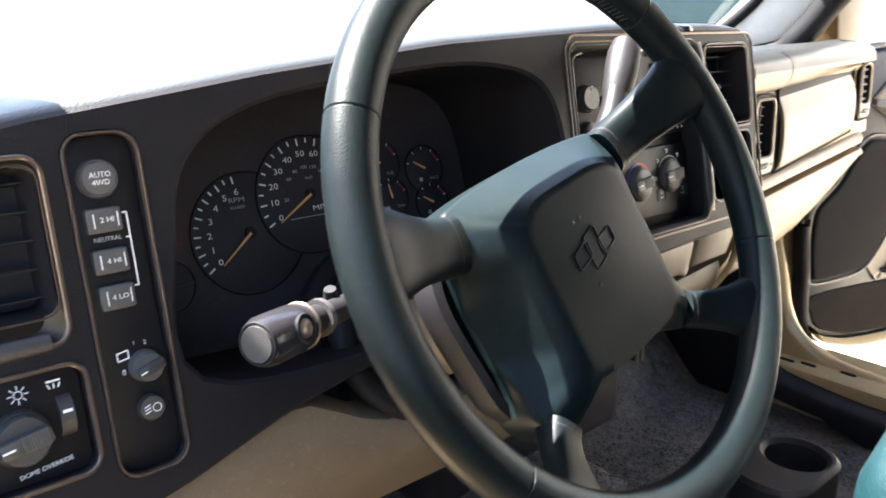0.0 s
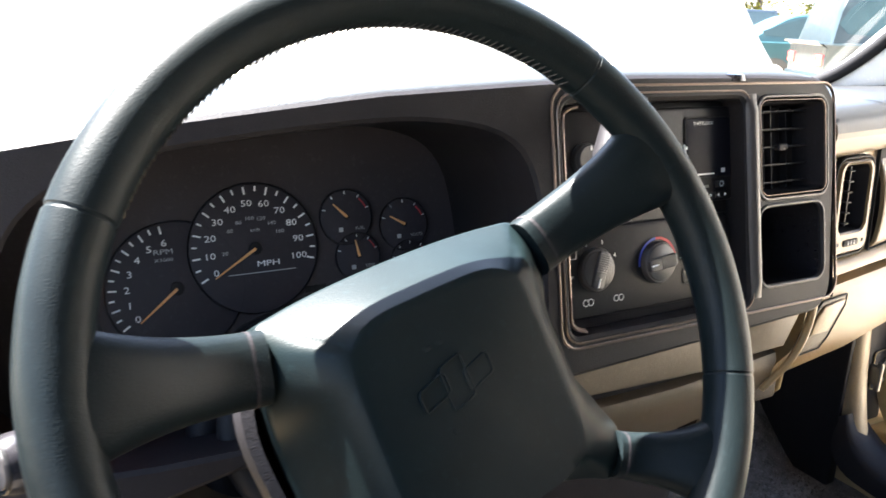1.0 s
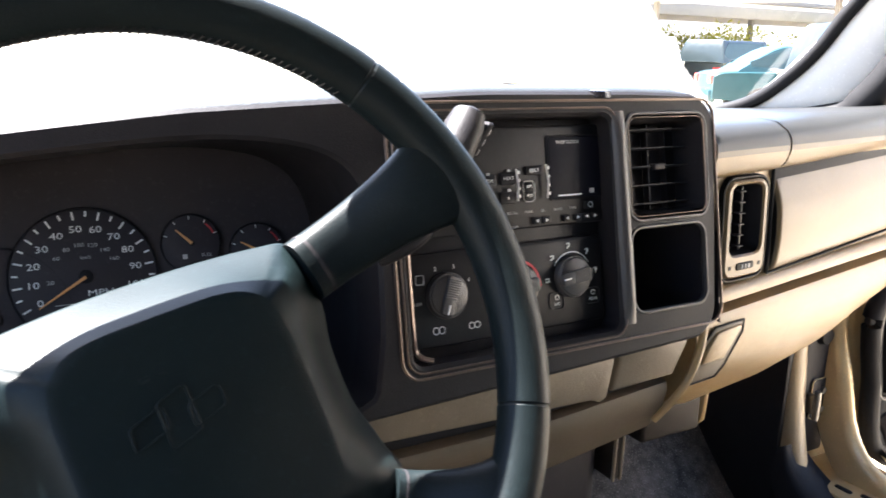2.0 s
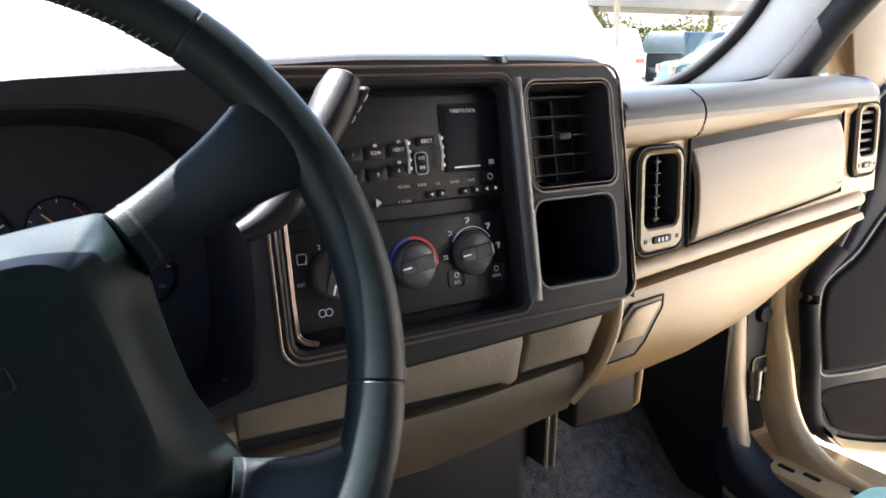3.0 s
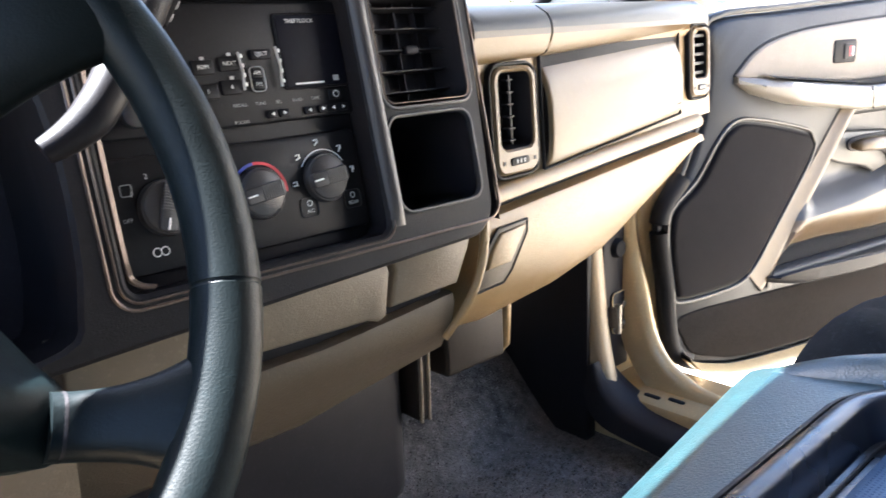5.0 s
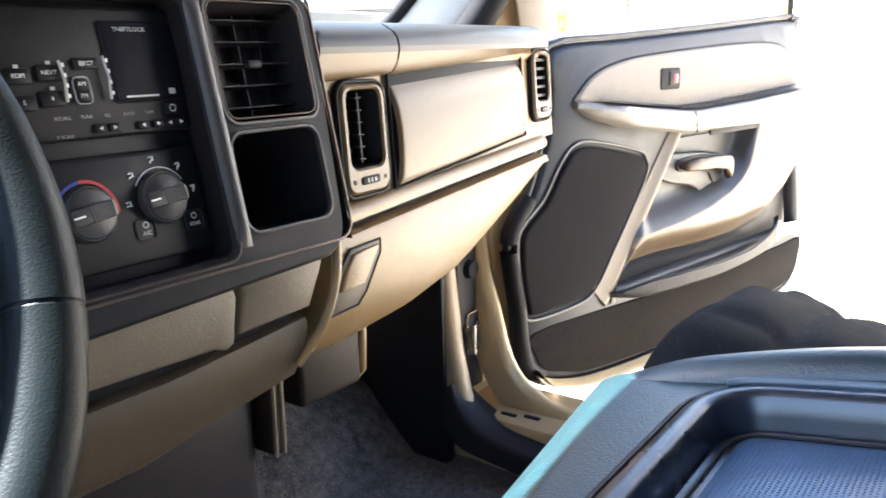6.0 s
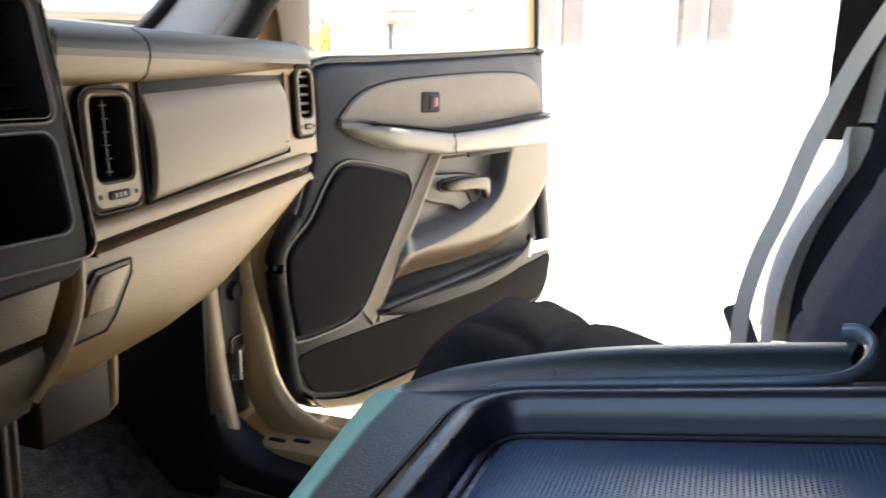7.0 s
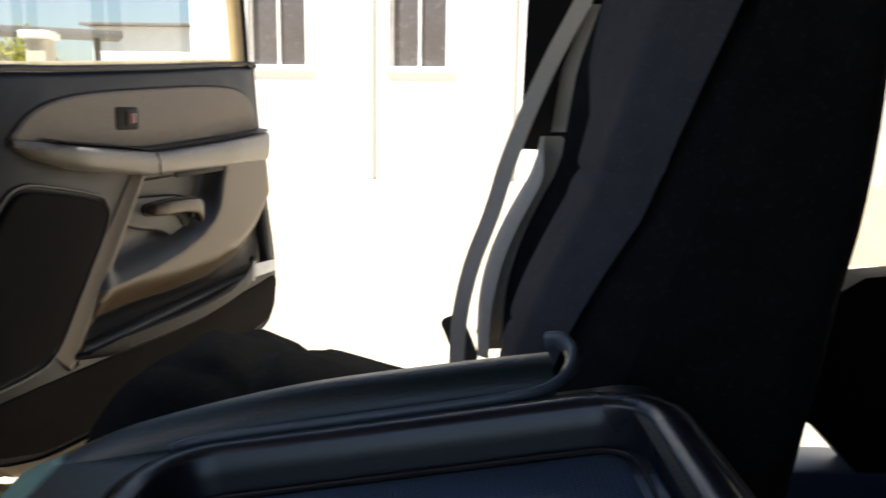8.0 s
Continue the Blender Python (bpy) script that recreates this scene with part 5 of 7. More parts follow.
    # back cover
    shell = smoothed([(x, y) for x, y in ((0.0, 0.050), (0.060, 0.047), (0.092, 0.030), (0.100, 0.0), (0.096, -0.050), (0.092, -0.090), (0.070, -0.108), (0.0, -0.094), (-0.070, -0.108), (-0.100, -0.092), (-0.108, -0.050), (-0.110, 0.0), (-0.096, 0.030), (-0.060, 0.047))], 4)
    rings = [[WHEEL(x * k, -0.03 + (y + 0.03) * k, d) for x, y in shell] for k, d in ((0.90, -0.058), (0.955, -0.060), (0.965, -0.072), (0.92, -0.086), (0.78, -0.098), (0.6, -0.104))]
    part("back_cover", loft(rings, True, False, True), BLACK, w, "black rear cover of the hub")
    return w


build_wheel()


def build_column():
    col = thing("steering_column", (-0.39, 0.1, 1.15), "black and taupe steering column with its shrouds", "steering column")
    C0 = WHEEL(0, 0, -0.098)
    ax = -_a.cross(_b)
    def ring(p, rx, rz, n=28):
        return [p + Vector((1, 0, 0)) * rx * math.cos(2 * math.pi * j / n) + _b * rz * math.sin(2 * math.pi * j / n) for j in range(n)]
    part("shroud", loft([ring(C0 + ax * d, a, b) for d, a, b in ((0.0, 0.030, 0.026), (0.004, 0.040, 0.034), (0.05, 0.044, 0.036), (0.10, 0.048, 0.040), (0.18, 0.050, 0.044))], True, True, True), BLACK, col, "black upper column shroud")
    low = C0 + Vector((0, 0, -0.03))
    part("lower_shroud", loft([ring(low + ax * d + Vector((0, 0, -0.01)), a, b) for d, a, b in ((0.01, 0.036, 0.036), (0.02, 0.044, 0.044), (0.09, 0.050, 0.048), (0.16, 0.056, 0.052))], True, True, True), TAUPE, col, "taupe lower column shroud")
    part("collar", tube([low + ax * 0.115 + Vector((0, 0, -0.012)) + Vector((0.068 * math.cos(t), 0, 0)) + _b * 0.068 * math.sin(t) for t in steps(0, 2 * math.pi, 40)][:-1], 0.011, 10, True, up=ax), RUBBER, col, "black rubber column collar")
    part("collar", tube([low + ax * 0.145 + Vector((0, 0, -0.016)) + Vector((0.082 * math.cos(t), 0, 0)) + _b * 0.082 * math.sin(t) for t in steps(0, 2 * math.pi, 40)][:-1], 0.013, 10, True, up=ax), RUBBER, col)
    # indicator and wiper stalk
    s = thing("indicator_stalk", (-0.45, 0.03, 1.18), "black indicator stalk with a wiper switch in its fat end", "stalk")
    p0, p1, p2, p3 = Vector((-0.445, 0.045, 1.176)), Vector((-0.53, 0.012, 1.178)), Vector((-0.565, -0.002, 1.181)), Vector((-0.606, -0.020, 1.185))
    part("arm", tube([p0, p1, p2], [0.007, 0.0085, 0.010], 14), BLACK, s)
    part("collar", tube([p1 + (p2 - p1) * 0.5, p1 + (p2 - p1) * 0.62], [0.0125, 0.0125], 16), GREYKNOB, s)
    part("grip", tube([p2 - (p2 - p1) * 0.1, p2, p2 + (p3 - p2) * 0.3, p3 - (p3 - p2) * 0.12, p3], [0.010, 0.0135, 0.0155, 0.0155, 0.0135], 20), GLOSS, s)
    d = (p3 - p2).normalized()
    part("end_cap", tube([p3 - d * 0.002, p3 + d * 0.002], [0.0118, 0.0108], 20), GREYKNOB, s, "grey push button end")
    def hoop(c, n, r, q):
        e = n.cross(Vector((0, 0, 1))).normalized()
        g = n.cross(e)
        return tube([c + e * r * math.cos(t) + g * r * math.sin(t) for t in steps(0, 2 * math.pi, 28)][:-1], q, 6, True, up=n)
    part("end_groove", hoop(p3 + d * 0.0005, d, 0.0124, 0.0010), RUBBER, s, "dark groove round the end button")
    side = Vector((0.15, -0.93, 0.34)).normalized()
    side = (side - d * side.dot(d)).normalized()
    c = p2 + (p3 - p2) * 0.42 + side * 0.0150
    part("switch_ring", hoop(c, side, 0.0078, 0.0016), RUBBER, s, "dark ring round the wiper switch")
    part("switch_button", tube([c - side * 0.003, c + side * 0.0008, c + side * 0.0022], [0.0062, 0.0060, 0.0042], 16), CHROME, s, "bright wiper switch button")
    part("grip_band", hoop(p2 + (p3 - p2) * 0.08, d, 0.0142, 0.0012), CHROME, s, "bright band at the root of the grip")
    part("hazard_lever", tube([(-0.530, 0.020, 1.183), (-0.532, 0.018, 1.1915)], [0.0055, 0.0042], 10, up=(0, 1, 0)), BLACK, s, "short ribbed lever")
    sp = Plane(p0 + (p1 - p0) * 0.55 + Vector((0, -0.009, 0.002)), p0 - p1, (0, 0, 1))
    for q in (-1, 1):
        bar(sp, 0.004 * q, 0, 0.005, 0.002, s, WHITE, 0.0012)
    # gear lever on the column
    g = thing("gear_lever", (-0.30, 0.06, 1.22), "black column gear lever with a fat knob", "gear lever")
    path = smoothed([(-0.226, 0.060, 1.241), (-0.212, 0.058, 1.248), (-0.198, 0.057, 1.258), (-0.184, 0.060, 1.274), (-0.168, 0.068, 1.296)], 5, False)
    part("lever", tube(path, [0.0075 + 0.005 * min(1, 2 * i / len(path)) for i in range(len(path))], 14), PANEL, g)
    kp = [Vector(q) for q in ((-0.176, 0.064, 1.285), (-0.168, 0.068, 1.296), (-0.155, 0.074, 1.315), (-0.145, 0.079, 1.330), (-0.138, 0.082, 1.341), (-0.136, 0.083, 1.344))]
    part("grip", tube(kp, [0.010, 0.0145, 0.0165, 0.0165, 0.0135, 0.006], 18, flat=0.85), BLACK, g)
    kd = (kp[4] - kp[1]).normalized()
    bp = Plane(kp[3] + Vector((0.016, -0.004, -0.006)), (0, 1, 0.0), kd)
    bp.n = Vector((1, -0.2, -0.3)).normalized()
    part("button", plate(bp, rr(0, -0.005, 0.010, 0.034, 0.003), 0.004, 0.001, 0.0005), DEEP, g)
    for q in (-0.014, -0.005, 0.004):
        part("button", plate(bp, rr(0, q, 0.006, 0.006, 0.001, 2), 0.002, 0.0005, 0.002), DIMWHITE, g)


build_column()


# ---- folded middle seat used as an armrest console ----
def build_console():
    con = thing("center_console", (-0.02, -0.36, 0.8), "black vinyl fold-down centre armrest with a recessed tray", "console")
    top = lambda y: 1.058 + (-y - 0.22) * 0.155
    x0, x1, yf, yb = -0.235, 0.196, -0.152, -0.556
    # padded body: rounded plan and edges; its front runs slightly askew
    def skew(x, y):
        return (x, y - 0.16 * (0.17 - x) * min(1.0, max(0.0, (y + 0.32) / 0.14)))
    def plan(o):
        return [skew(x, y) for x, y in rr((x0 + x1) / 2, (yf + yb) / 2, x1 - x0 + 2 * o, yf - yb + 2 * o, max(0.008, 0.036 + o))]
    rings = []
    for o, dz in ((-0.03, -0.36), (-0.005, -0.34), (0.0, -0.25), (0.004, -0.12), (0.004, -0.050), (0.002, -0.030), (-0.004, -0.015), (-0.013, -0.005), (-0.023, -0.001), (-0.035, 0.001)):
        rings.append([Vector((x, y, top(y) + dz)) for x, y in plan(o)])
    part("padded_body", loft(rings, True, True, False), VINYL, con, "black grained vinyl padding", 60)
    T = Plane((0, -0.22, 1.058), (1, 0, 0), (0, -1, 0.155))
    # in this plane b runs towards the back; the face must look up
    T.n = Vector((0, 0.155, 1)).normalized()
    v = lambda y: (-y - 0.22) * 1.012
    tray = rr(-0.017, v(-0.395), 0.312, 0.266, 0.030)
    outer = offset(tray, 0.016)
    pad = [(x, v(y)) for x, y in plan(-0.0345)]
    bm = bmesh.new()
    edges = []
    for lp in (pad, offset(outer, 0.002)):
        vs = [bm.verts.new(T(a, b, 0.001)) for a, b in lp]
        edges += [bm.edges.new((vs[i], vs[(i + 1) % len(vs)])) for i in range(len(vs))]
    bmesh.ops.triangle_fill(bm, use_beauty=True, edges=edges, normal=T.n)
    part("padded_top", bm, VINYL, con, "black vinyl top with stitched pleats", 60)
    # tray: raised lip, sloping walls, sunken ribbed mat
    rings = [[T(a, b, d) for a, b in offset(tray, o)] for o, d in ((0.016, -0.006), (0.016, 0.002), (0.013, 0.0045), (0.006, 0.005), (0.002, 0.0035), (0.0, 0.001), (-0.0015, -0.012), (-0.003, -0.021), (-0.008, -0.0225))]
    tr = part("tray", loft(rings, True, False, True), TRAY, con, "smooth black moulded tray", 50)
    part("tray_lip", rim(T, offset(tray, -0.009), 0.0016, 0.0012, -0.0205), GREYKNOB, tr)
    part("lip_groove", rim(T, offset(tray, 0.0180), 0.003, 0.0012, 0.001), DEEP, con, "dark groove round the tray")
    bm = bmesh.new()
    mat = rr(-0.017, v(-0.395), 0.286, 0.238, 0.014)
    plate(T, mat, 0.003, 0.001, -0.0205, bm)
    part("tray_mat", bm, TRAYMAT, tr, "textured rubber mat")
    bm = bmesh.new()
    nx, ny, st = 94, 80, 0.0030
    for i in range(nx):
        for j in range(ny):
            a = -0.017 + (i - nx / 2 + 0.5 * (j % 2)) * st
            b = v(-0.395) + (j - ny / 2) * st
            if abs(a + 0.017) > 0.139 or abs(b - v(-0.395)) > 0.115:
                continue
            c = bm.verts.new(T(a, b, -0.0200))
            q = [bm.verts.new(T(a + dx * 0.0011, b + dy * 0.0011, -0.0204)) for dx, dy in ((1, 0), (0, 1), (-1, 0), (0, -1))]
            for k in range(4):
                bm.faces.new((q[k], q[(k + 1) % 4], c))
    part("mat_studs", bm, TRAYMAT, tr, "rows of tiny rubber studs", 0, "stuff")
    # rolled arm along the far edge with a hooked tab at its end
    arm = smoothed([(0.152, -0.176, top(-0.176) - 0.019), (0.166, -0.200, top(-0.200) - 0.013), (0.177, -0.245, top(-0.245) - 0.006), (0.185, -0.33, top(-0.33) + 0.001), (0.188, -0.42, top(-0.42) + 0.001), (0.190, -0.485, top(-0.485) - 0.001)], 5, False)
    part("arm_roll", tube(arm, [0.0215 * min(1.0, 0.72 + 0.03 * i) for i in range(len(arm))], 18, flat=0.9), VINYL, con, "rolled black vinyl edge")
    lip = smoothed([(0.150, -0.262, top(-0.262) + 0.004), (0.156, -0.285, top(-0.285) + 0.005), (0.158, -0.38, top(-0.38) + 0.005), (0.160, -0.455, top(-0.455) + 0.005), (0.166, -0.480, top(-0.48) + 0.006), (0.180, -0.494, top(-0.494) + 0.009), (0.200, -0.499, top(-0.499) + 0.013), (0.216, -0.494, top(-0.494) + 0.017), (0.223, -0.486, top(-0.486) + 0.016)], 5, False)
    part("latch_tab", tube(lip, [0.0022 + 0.0022 * max(0.0, min(1.0, (i - 20) / 8)) for i in range(len(lip))], 10, flat=1.4), LIP, con, "smooth lip that curls up round the roll's end")
    for k in range(4):
        y = -0.226 - 0.005 * k
        part("pleat", tube(smoothed([(0.125, y - 0.010, top(y) + 0.0008), (0.145, y - 0.006, top(y) + 0.0004), (0.160, y, top(y) - 0.002), (0.176, y + 0.006, top(y) - 0.008)], 4, False), 0.0009, 6), DEEP, con)
    # cup holder at its foot
    cup = thing("cup_holder", (0.10, 0.02, 0.74), "black plastic cup holder on the floor before the console", "cup holder")
    P = Plane((0.175, 0.005, 0.79), (1, 0, 0), (0, 1, 0))
    holes = [disc(0.028, 0.0, 0.040, 28)]
    part("body", pierced(P, rr(0, 0, 0.17, 0.11, 0.05), holes, 0.07, 0.006), BLACK, cup)
    for h in holes:
        part("well", loft([[P(a, b, d) for a, b in offset(h, o)] for d, o in ((-0.006, 0), (-0.065, -0.006))], True, False, True), GLOSS, cup)


build_console()


# ---- seats ----
def seat_surface(W, f, nu, nv):
    return grid_surface(steps(0, 1, nu), steps(0, 1, nv), f)


def build_seat(x0, x1, name, label, mat, with_belt=False):
    s = thing(name, ((x0 + x1) / 2, -0.35, 0.68), label, "seat", "front seats")
    cx, hw = (x0 + x1) / 2, (x1 - x0) / 2
    # cushion: closed ring sections from front to back
    rings = []
    prof = [(-0.160, 0.86, 0.80), (-0.150, 0.93, 0.88), (-0.151, 0.985, 0.95), (-0.166, 1.040, 0.99), (-0.200, 1.068, 1.0), (-0.240, 1.060, 1.0), (-0.30, 1.046, 1.0), (-0.40, 1.020, 1.0), (-0.52, 1.010, 1.0), (-0.60, 1.005, 0.98)]
    for y, zt, k in smoothed(prof, 6, False):
        ring = []
        for j in range(96):
            t = 2 * math.pi * j / 96
            c, sn = math.cos(t), math.sin(t)
            px = math.copysign(abs(c) ** 0.45, c)
            pz = math.copysign(abs(sn) ** 0.45, sn)
            h = (zt - 0.80) / 2
            x = cx + hw * k * px
            z = 0.80 + h + h * pz
            if sn > 0.2:
                u = abs(px)
                z += 0.007 * math.exp(-((u - 0.80) / 0.2) ** 2) - 0.003 * math.exp(-(u / 0.5) ** 2)
                for g in (0.0, 0.28, 0.56):
                    z -= 0.0035 * math.exp(-((u - g) / 0.045) ** 2)
                z -= 0.013 * math.exp(-((y + 0.252 + 0.02 * u) / 0.013) ** 2)
                z += 0.0022 * math.sin(75 * (y - 0.45 * x)) * math.exp(-((y + 0.20) / 0.05) ** 2)
            if sn > 0:
                z -= 0.32 * max(0, x - x0 - 0.20) * sn ** 0.3
            ring.append(Vector((x, y, z)))
        rings.append(ring)
    c = part("cushion", loft(rings, True, True, True), mat, s, "dark cloth cushion with raised side bolsters", 60)
    # backrest, leaning back; the inner bolster is worn low
    def bolster(u, k):
        if u > 0:
            q = min(1.0, u / 0.55)
            return (0.056 * math.exp(-((u - 0.95) / 0.16) ** 2) - 0.040 * q * q * (3 - 2 * q)) * math.exp(-((k - 0.32) / 0.40) ** 2) + 0.020 * q * min(1.0, max(0.0, (k - 0.50) / 0.20))
        q = min(1.0, max(0.0, (-u - 0.40) / 0.6))
        return -0.060 * q * q * (3 - 2 * q)
    rings = []
    for k in steps(0, 1, 22):
        z = 0.96 + 0.50 * k
        yf = -0.470 - 0.125 * k - 0.02 * k * k + 0.018 * math.sin(math.pi * min(1, k * 2.2))
        th = yf + (0.664 + 0.032 * math.sin(math.pi * min(1, k * 0.9)) + 0.05 * max(0, k - 0.35))
        w = hw * (1.02 - 0.20 * max(0, k - 0.45) ** 1.5 * 2.0) * (1 - 0.10 * max(0, k - 0.9) / 0.1)
        ring = []
        for j in range(104):
            t = 2 * math.pi * j / 104
            c_, s_ = math.cos(t), math.sin(t)
            px = math.copysign(abs(c_) ** 0.4, c_)
            py = math.copysign(abs(s_) ** 0.4, s_)
            y = yf - th / 2 + th / 2 * py
            if s_ > 0.2:
                y += bolster(px, k) - 0.006 - 0.004 * math.exp(-((px - 0.66) / 0.03) ** 2)
            ring.append(Vector((cx + w * px, y, z)))
        rings.append(ring)
    b = part("backrest", loft(rings, True, True, True), CLOTHBACK, s, "dark cloth backrest with side bolsters", 60)
    # woven centre panel, slightly proud
    rows = []
    for k in steps(0.06, 0.92, 70):
        z = 0.96 + 0.50 * k
        yf = -0.470 - 0.125 * k - 0.02 * k * k + 0.018 * math.sin(math.pi * min(1, k * 2.2))
        rows.append([Vector((cx + hw * u, yf + bolster(u, k) + 0.0045 - 0.005 * (abs(u + 0.06) / 0.72) ** 6 - (0.005 * math.exp(-((k - 0.50 - 0.06 * u * u) / 0.010) ** 2) + 0.005 * math.exp(-((k - 0.22 + 0.10 * u * u) / 0.010) ** 2)) * max(0.0, 1 - (abs(u + 0.07) / 0.66) ** 6), z)) for u in steps(-0.60 - 0.20 * k, 0.54, 24)])
    part("center_panel", loft(rows, False), CLOTH2, b, "grey woven centre panel")
    # head restraint
    rings = []
    for k in steps(0, 1, 10):
        z = 1.50 + 0.18 * k
        q = math.sqrt(max(0.05, 1 - (2 * k - 1) ** 4))
        rings.append([Vector((cx + 0.125 * q * math.copysign(abs(math.cos(t)) ** 0.6, math.cos(t)), -0.665 + 0.055 * q * math.sin(t), z)) for t in steps(0, 2 * math.pi, 28)[:-1]])
    part("headrest", loft(rings, True, True, True), mat, s, "", 60)
    for dx in (-0.06, 0.06):
        part("headrest_post", tube([(cx + dx, -0.66, 1.44), (cx + dx, -0.665, 1.53)], 0.006, 8, up=(0, 1, 0)), STEEL, s)
    part("seat_base", box((x0 + 0.04, -0.58, 0.62), (x1 - 0.04, -0.14, 0.82), 0.02), BLACK, s, "black plastic seat base")
    return s, b, cx, hw, bolster


seat, back, scx, shw, swell = build_seat(0.215, 0.660, "passenger_seat", "charcoal cloth passenger bucket seat, light painted on its outer edge", CLOTH)
# outer bolster edge of the backrest; daylight on it painted in as pale colour
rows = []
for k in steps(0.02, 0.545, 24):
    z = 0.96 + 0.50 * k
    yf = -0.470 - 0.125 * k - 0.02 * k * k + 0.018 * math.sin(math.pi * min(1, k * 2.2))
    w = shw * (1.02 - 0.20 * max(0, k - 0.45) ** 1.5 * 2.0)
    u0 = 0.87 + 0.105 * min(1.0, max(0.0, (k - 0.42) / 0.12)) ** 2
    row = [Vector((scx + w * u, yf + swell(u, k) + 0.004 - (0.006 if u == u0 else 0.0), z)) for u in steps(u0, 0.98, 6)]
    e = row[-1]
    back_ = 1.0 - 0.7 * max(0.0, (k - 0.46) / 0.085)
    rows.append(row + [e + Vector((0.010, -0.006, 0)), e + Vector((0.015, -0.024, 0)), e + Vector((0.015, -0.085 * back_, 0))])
part("bolster_edge", loft(rows, False), SEATTAN, back, "cloth side with daylight painted in pale", 60)
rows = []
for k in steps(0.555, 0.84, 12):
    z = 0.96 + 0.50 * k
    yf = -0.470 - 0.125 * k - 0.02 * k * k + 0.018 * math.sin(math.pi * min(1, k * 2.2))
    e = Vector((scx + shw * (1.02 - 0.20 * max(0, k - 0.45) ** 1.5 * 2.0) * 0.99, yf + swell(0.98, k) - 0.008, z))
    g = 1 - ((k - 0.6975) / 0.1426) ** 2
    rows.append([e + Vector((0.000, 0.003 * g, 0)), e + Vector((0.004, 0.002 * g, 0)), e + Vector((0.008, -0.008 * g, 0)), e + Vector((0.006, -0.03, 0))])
part("shoulder_edge", loft(rows, False), SEATTAN, back, "narrow cloth shoulder with daylight painted in pale", 60)

# driver seat stays behind the camera's way
dseat = thing("driver_seat", (-0.45, -0.95, 0.68), "charcoal cloth driver seat slid fully back", "seat", "front seats")
part("backrest", box((-0.66, -1.02, 0.95), (-0.25, -0.86, 1.50), 0.05, 4), CLOTH, dseat)
part("cushion", box((-0.66, -0.98, 0.66), (-0.25, -0.72, 0.92), 0.05, 4), CLOTH, dseat)

# rear bench
bench = thing("rear_bench", (0, -1.5, 0.62), "charcoal cloth rear bench seat", "seat")
part("cushion", box((-0.62, -1.62, 0.62), (0.62, -1.10, 0.98), 0.06, 4), CLOTH, bench, "", 60)
part("backrest", box((-0.62, -1.78, 0.90), (0.62, -1.60, 1.40), 0.06, 4), CLOTH, bench, "", 60)

# seat belt
belt = thing("seat_belt", (0.68, -0.55, 0.9), "grey webbing seat belt hanging from the door post", "seat belt")


def ribbon(path, w, side, name, mat, parent, th=0.0014):
    path = [Vector(p) for p in path]
    rings = []
    for i, p in enumerate(path):
        s = Vector(side).normalized() * w / 2
        t = (path[min(i + 1, len(path) - 1)] - path[max(0, i - 1)]).normalized()
        nn = s.cross(t).normalized() * th
        rings.append([p - s - nn, p + s - nn, p + s + nn, p - s + nn])
    return part(name, loft(rings, True, True, True), mat, parent, "", 30)


ribbon(smoothed([(0.66, -0.622, 1.49), (0.66, -0.569, 1.386), (0.66, -0.528, 1.304), (0.66, -0.492, 1.213), (0.66, -0.470, 1.14), (0.66, -0.448, 1.078), (0.66, -0.435, 1.015), (0.66, -0.432, 0.95)], 4, False), 0.021, (0.45, 0.85, 0.2), "webbing", BELT, belt)
ribbon(smoothed([(0.675, -0.470, 0.985), (0.678, -0.49, 1.06), (0.676, -0.515, 1.10), (0.675, -0.53, 1.02), (0.675, -0.54, 0.90)], 4, False), 0.040, (0.7, 0.7, 0), "webbing", BELT, belt)
tp = Plane((0.664, -0.436, 0.985), (0.3, 1, -0.5), (0.2, 0.4, 1))
part("latch_plate", plate(tp, rr(0, 0, 0.030, 0.062, 0.008), 0.004, 0.001), STEEL, belt, "steel belt tongue")


# ---- open passenger door ----
TH = radians(11)
DOOR = Plane((0.80, 0.28, 0.0), (math.cos(TH), -math.sin(TH), 0), (0, 0, 1))


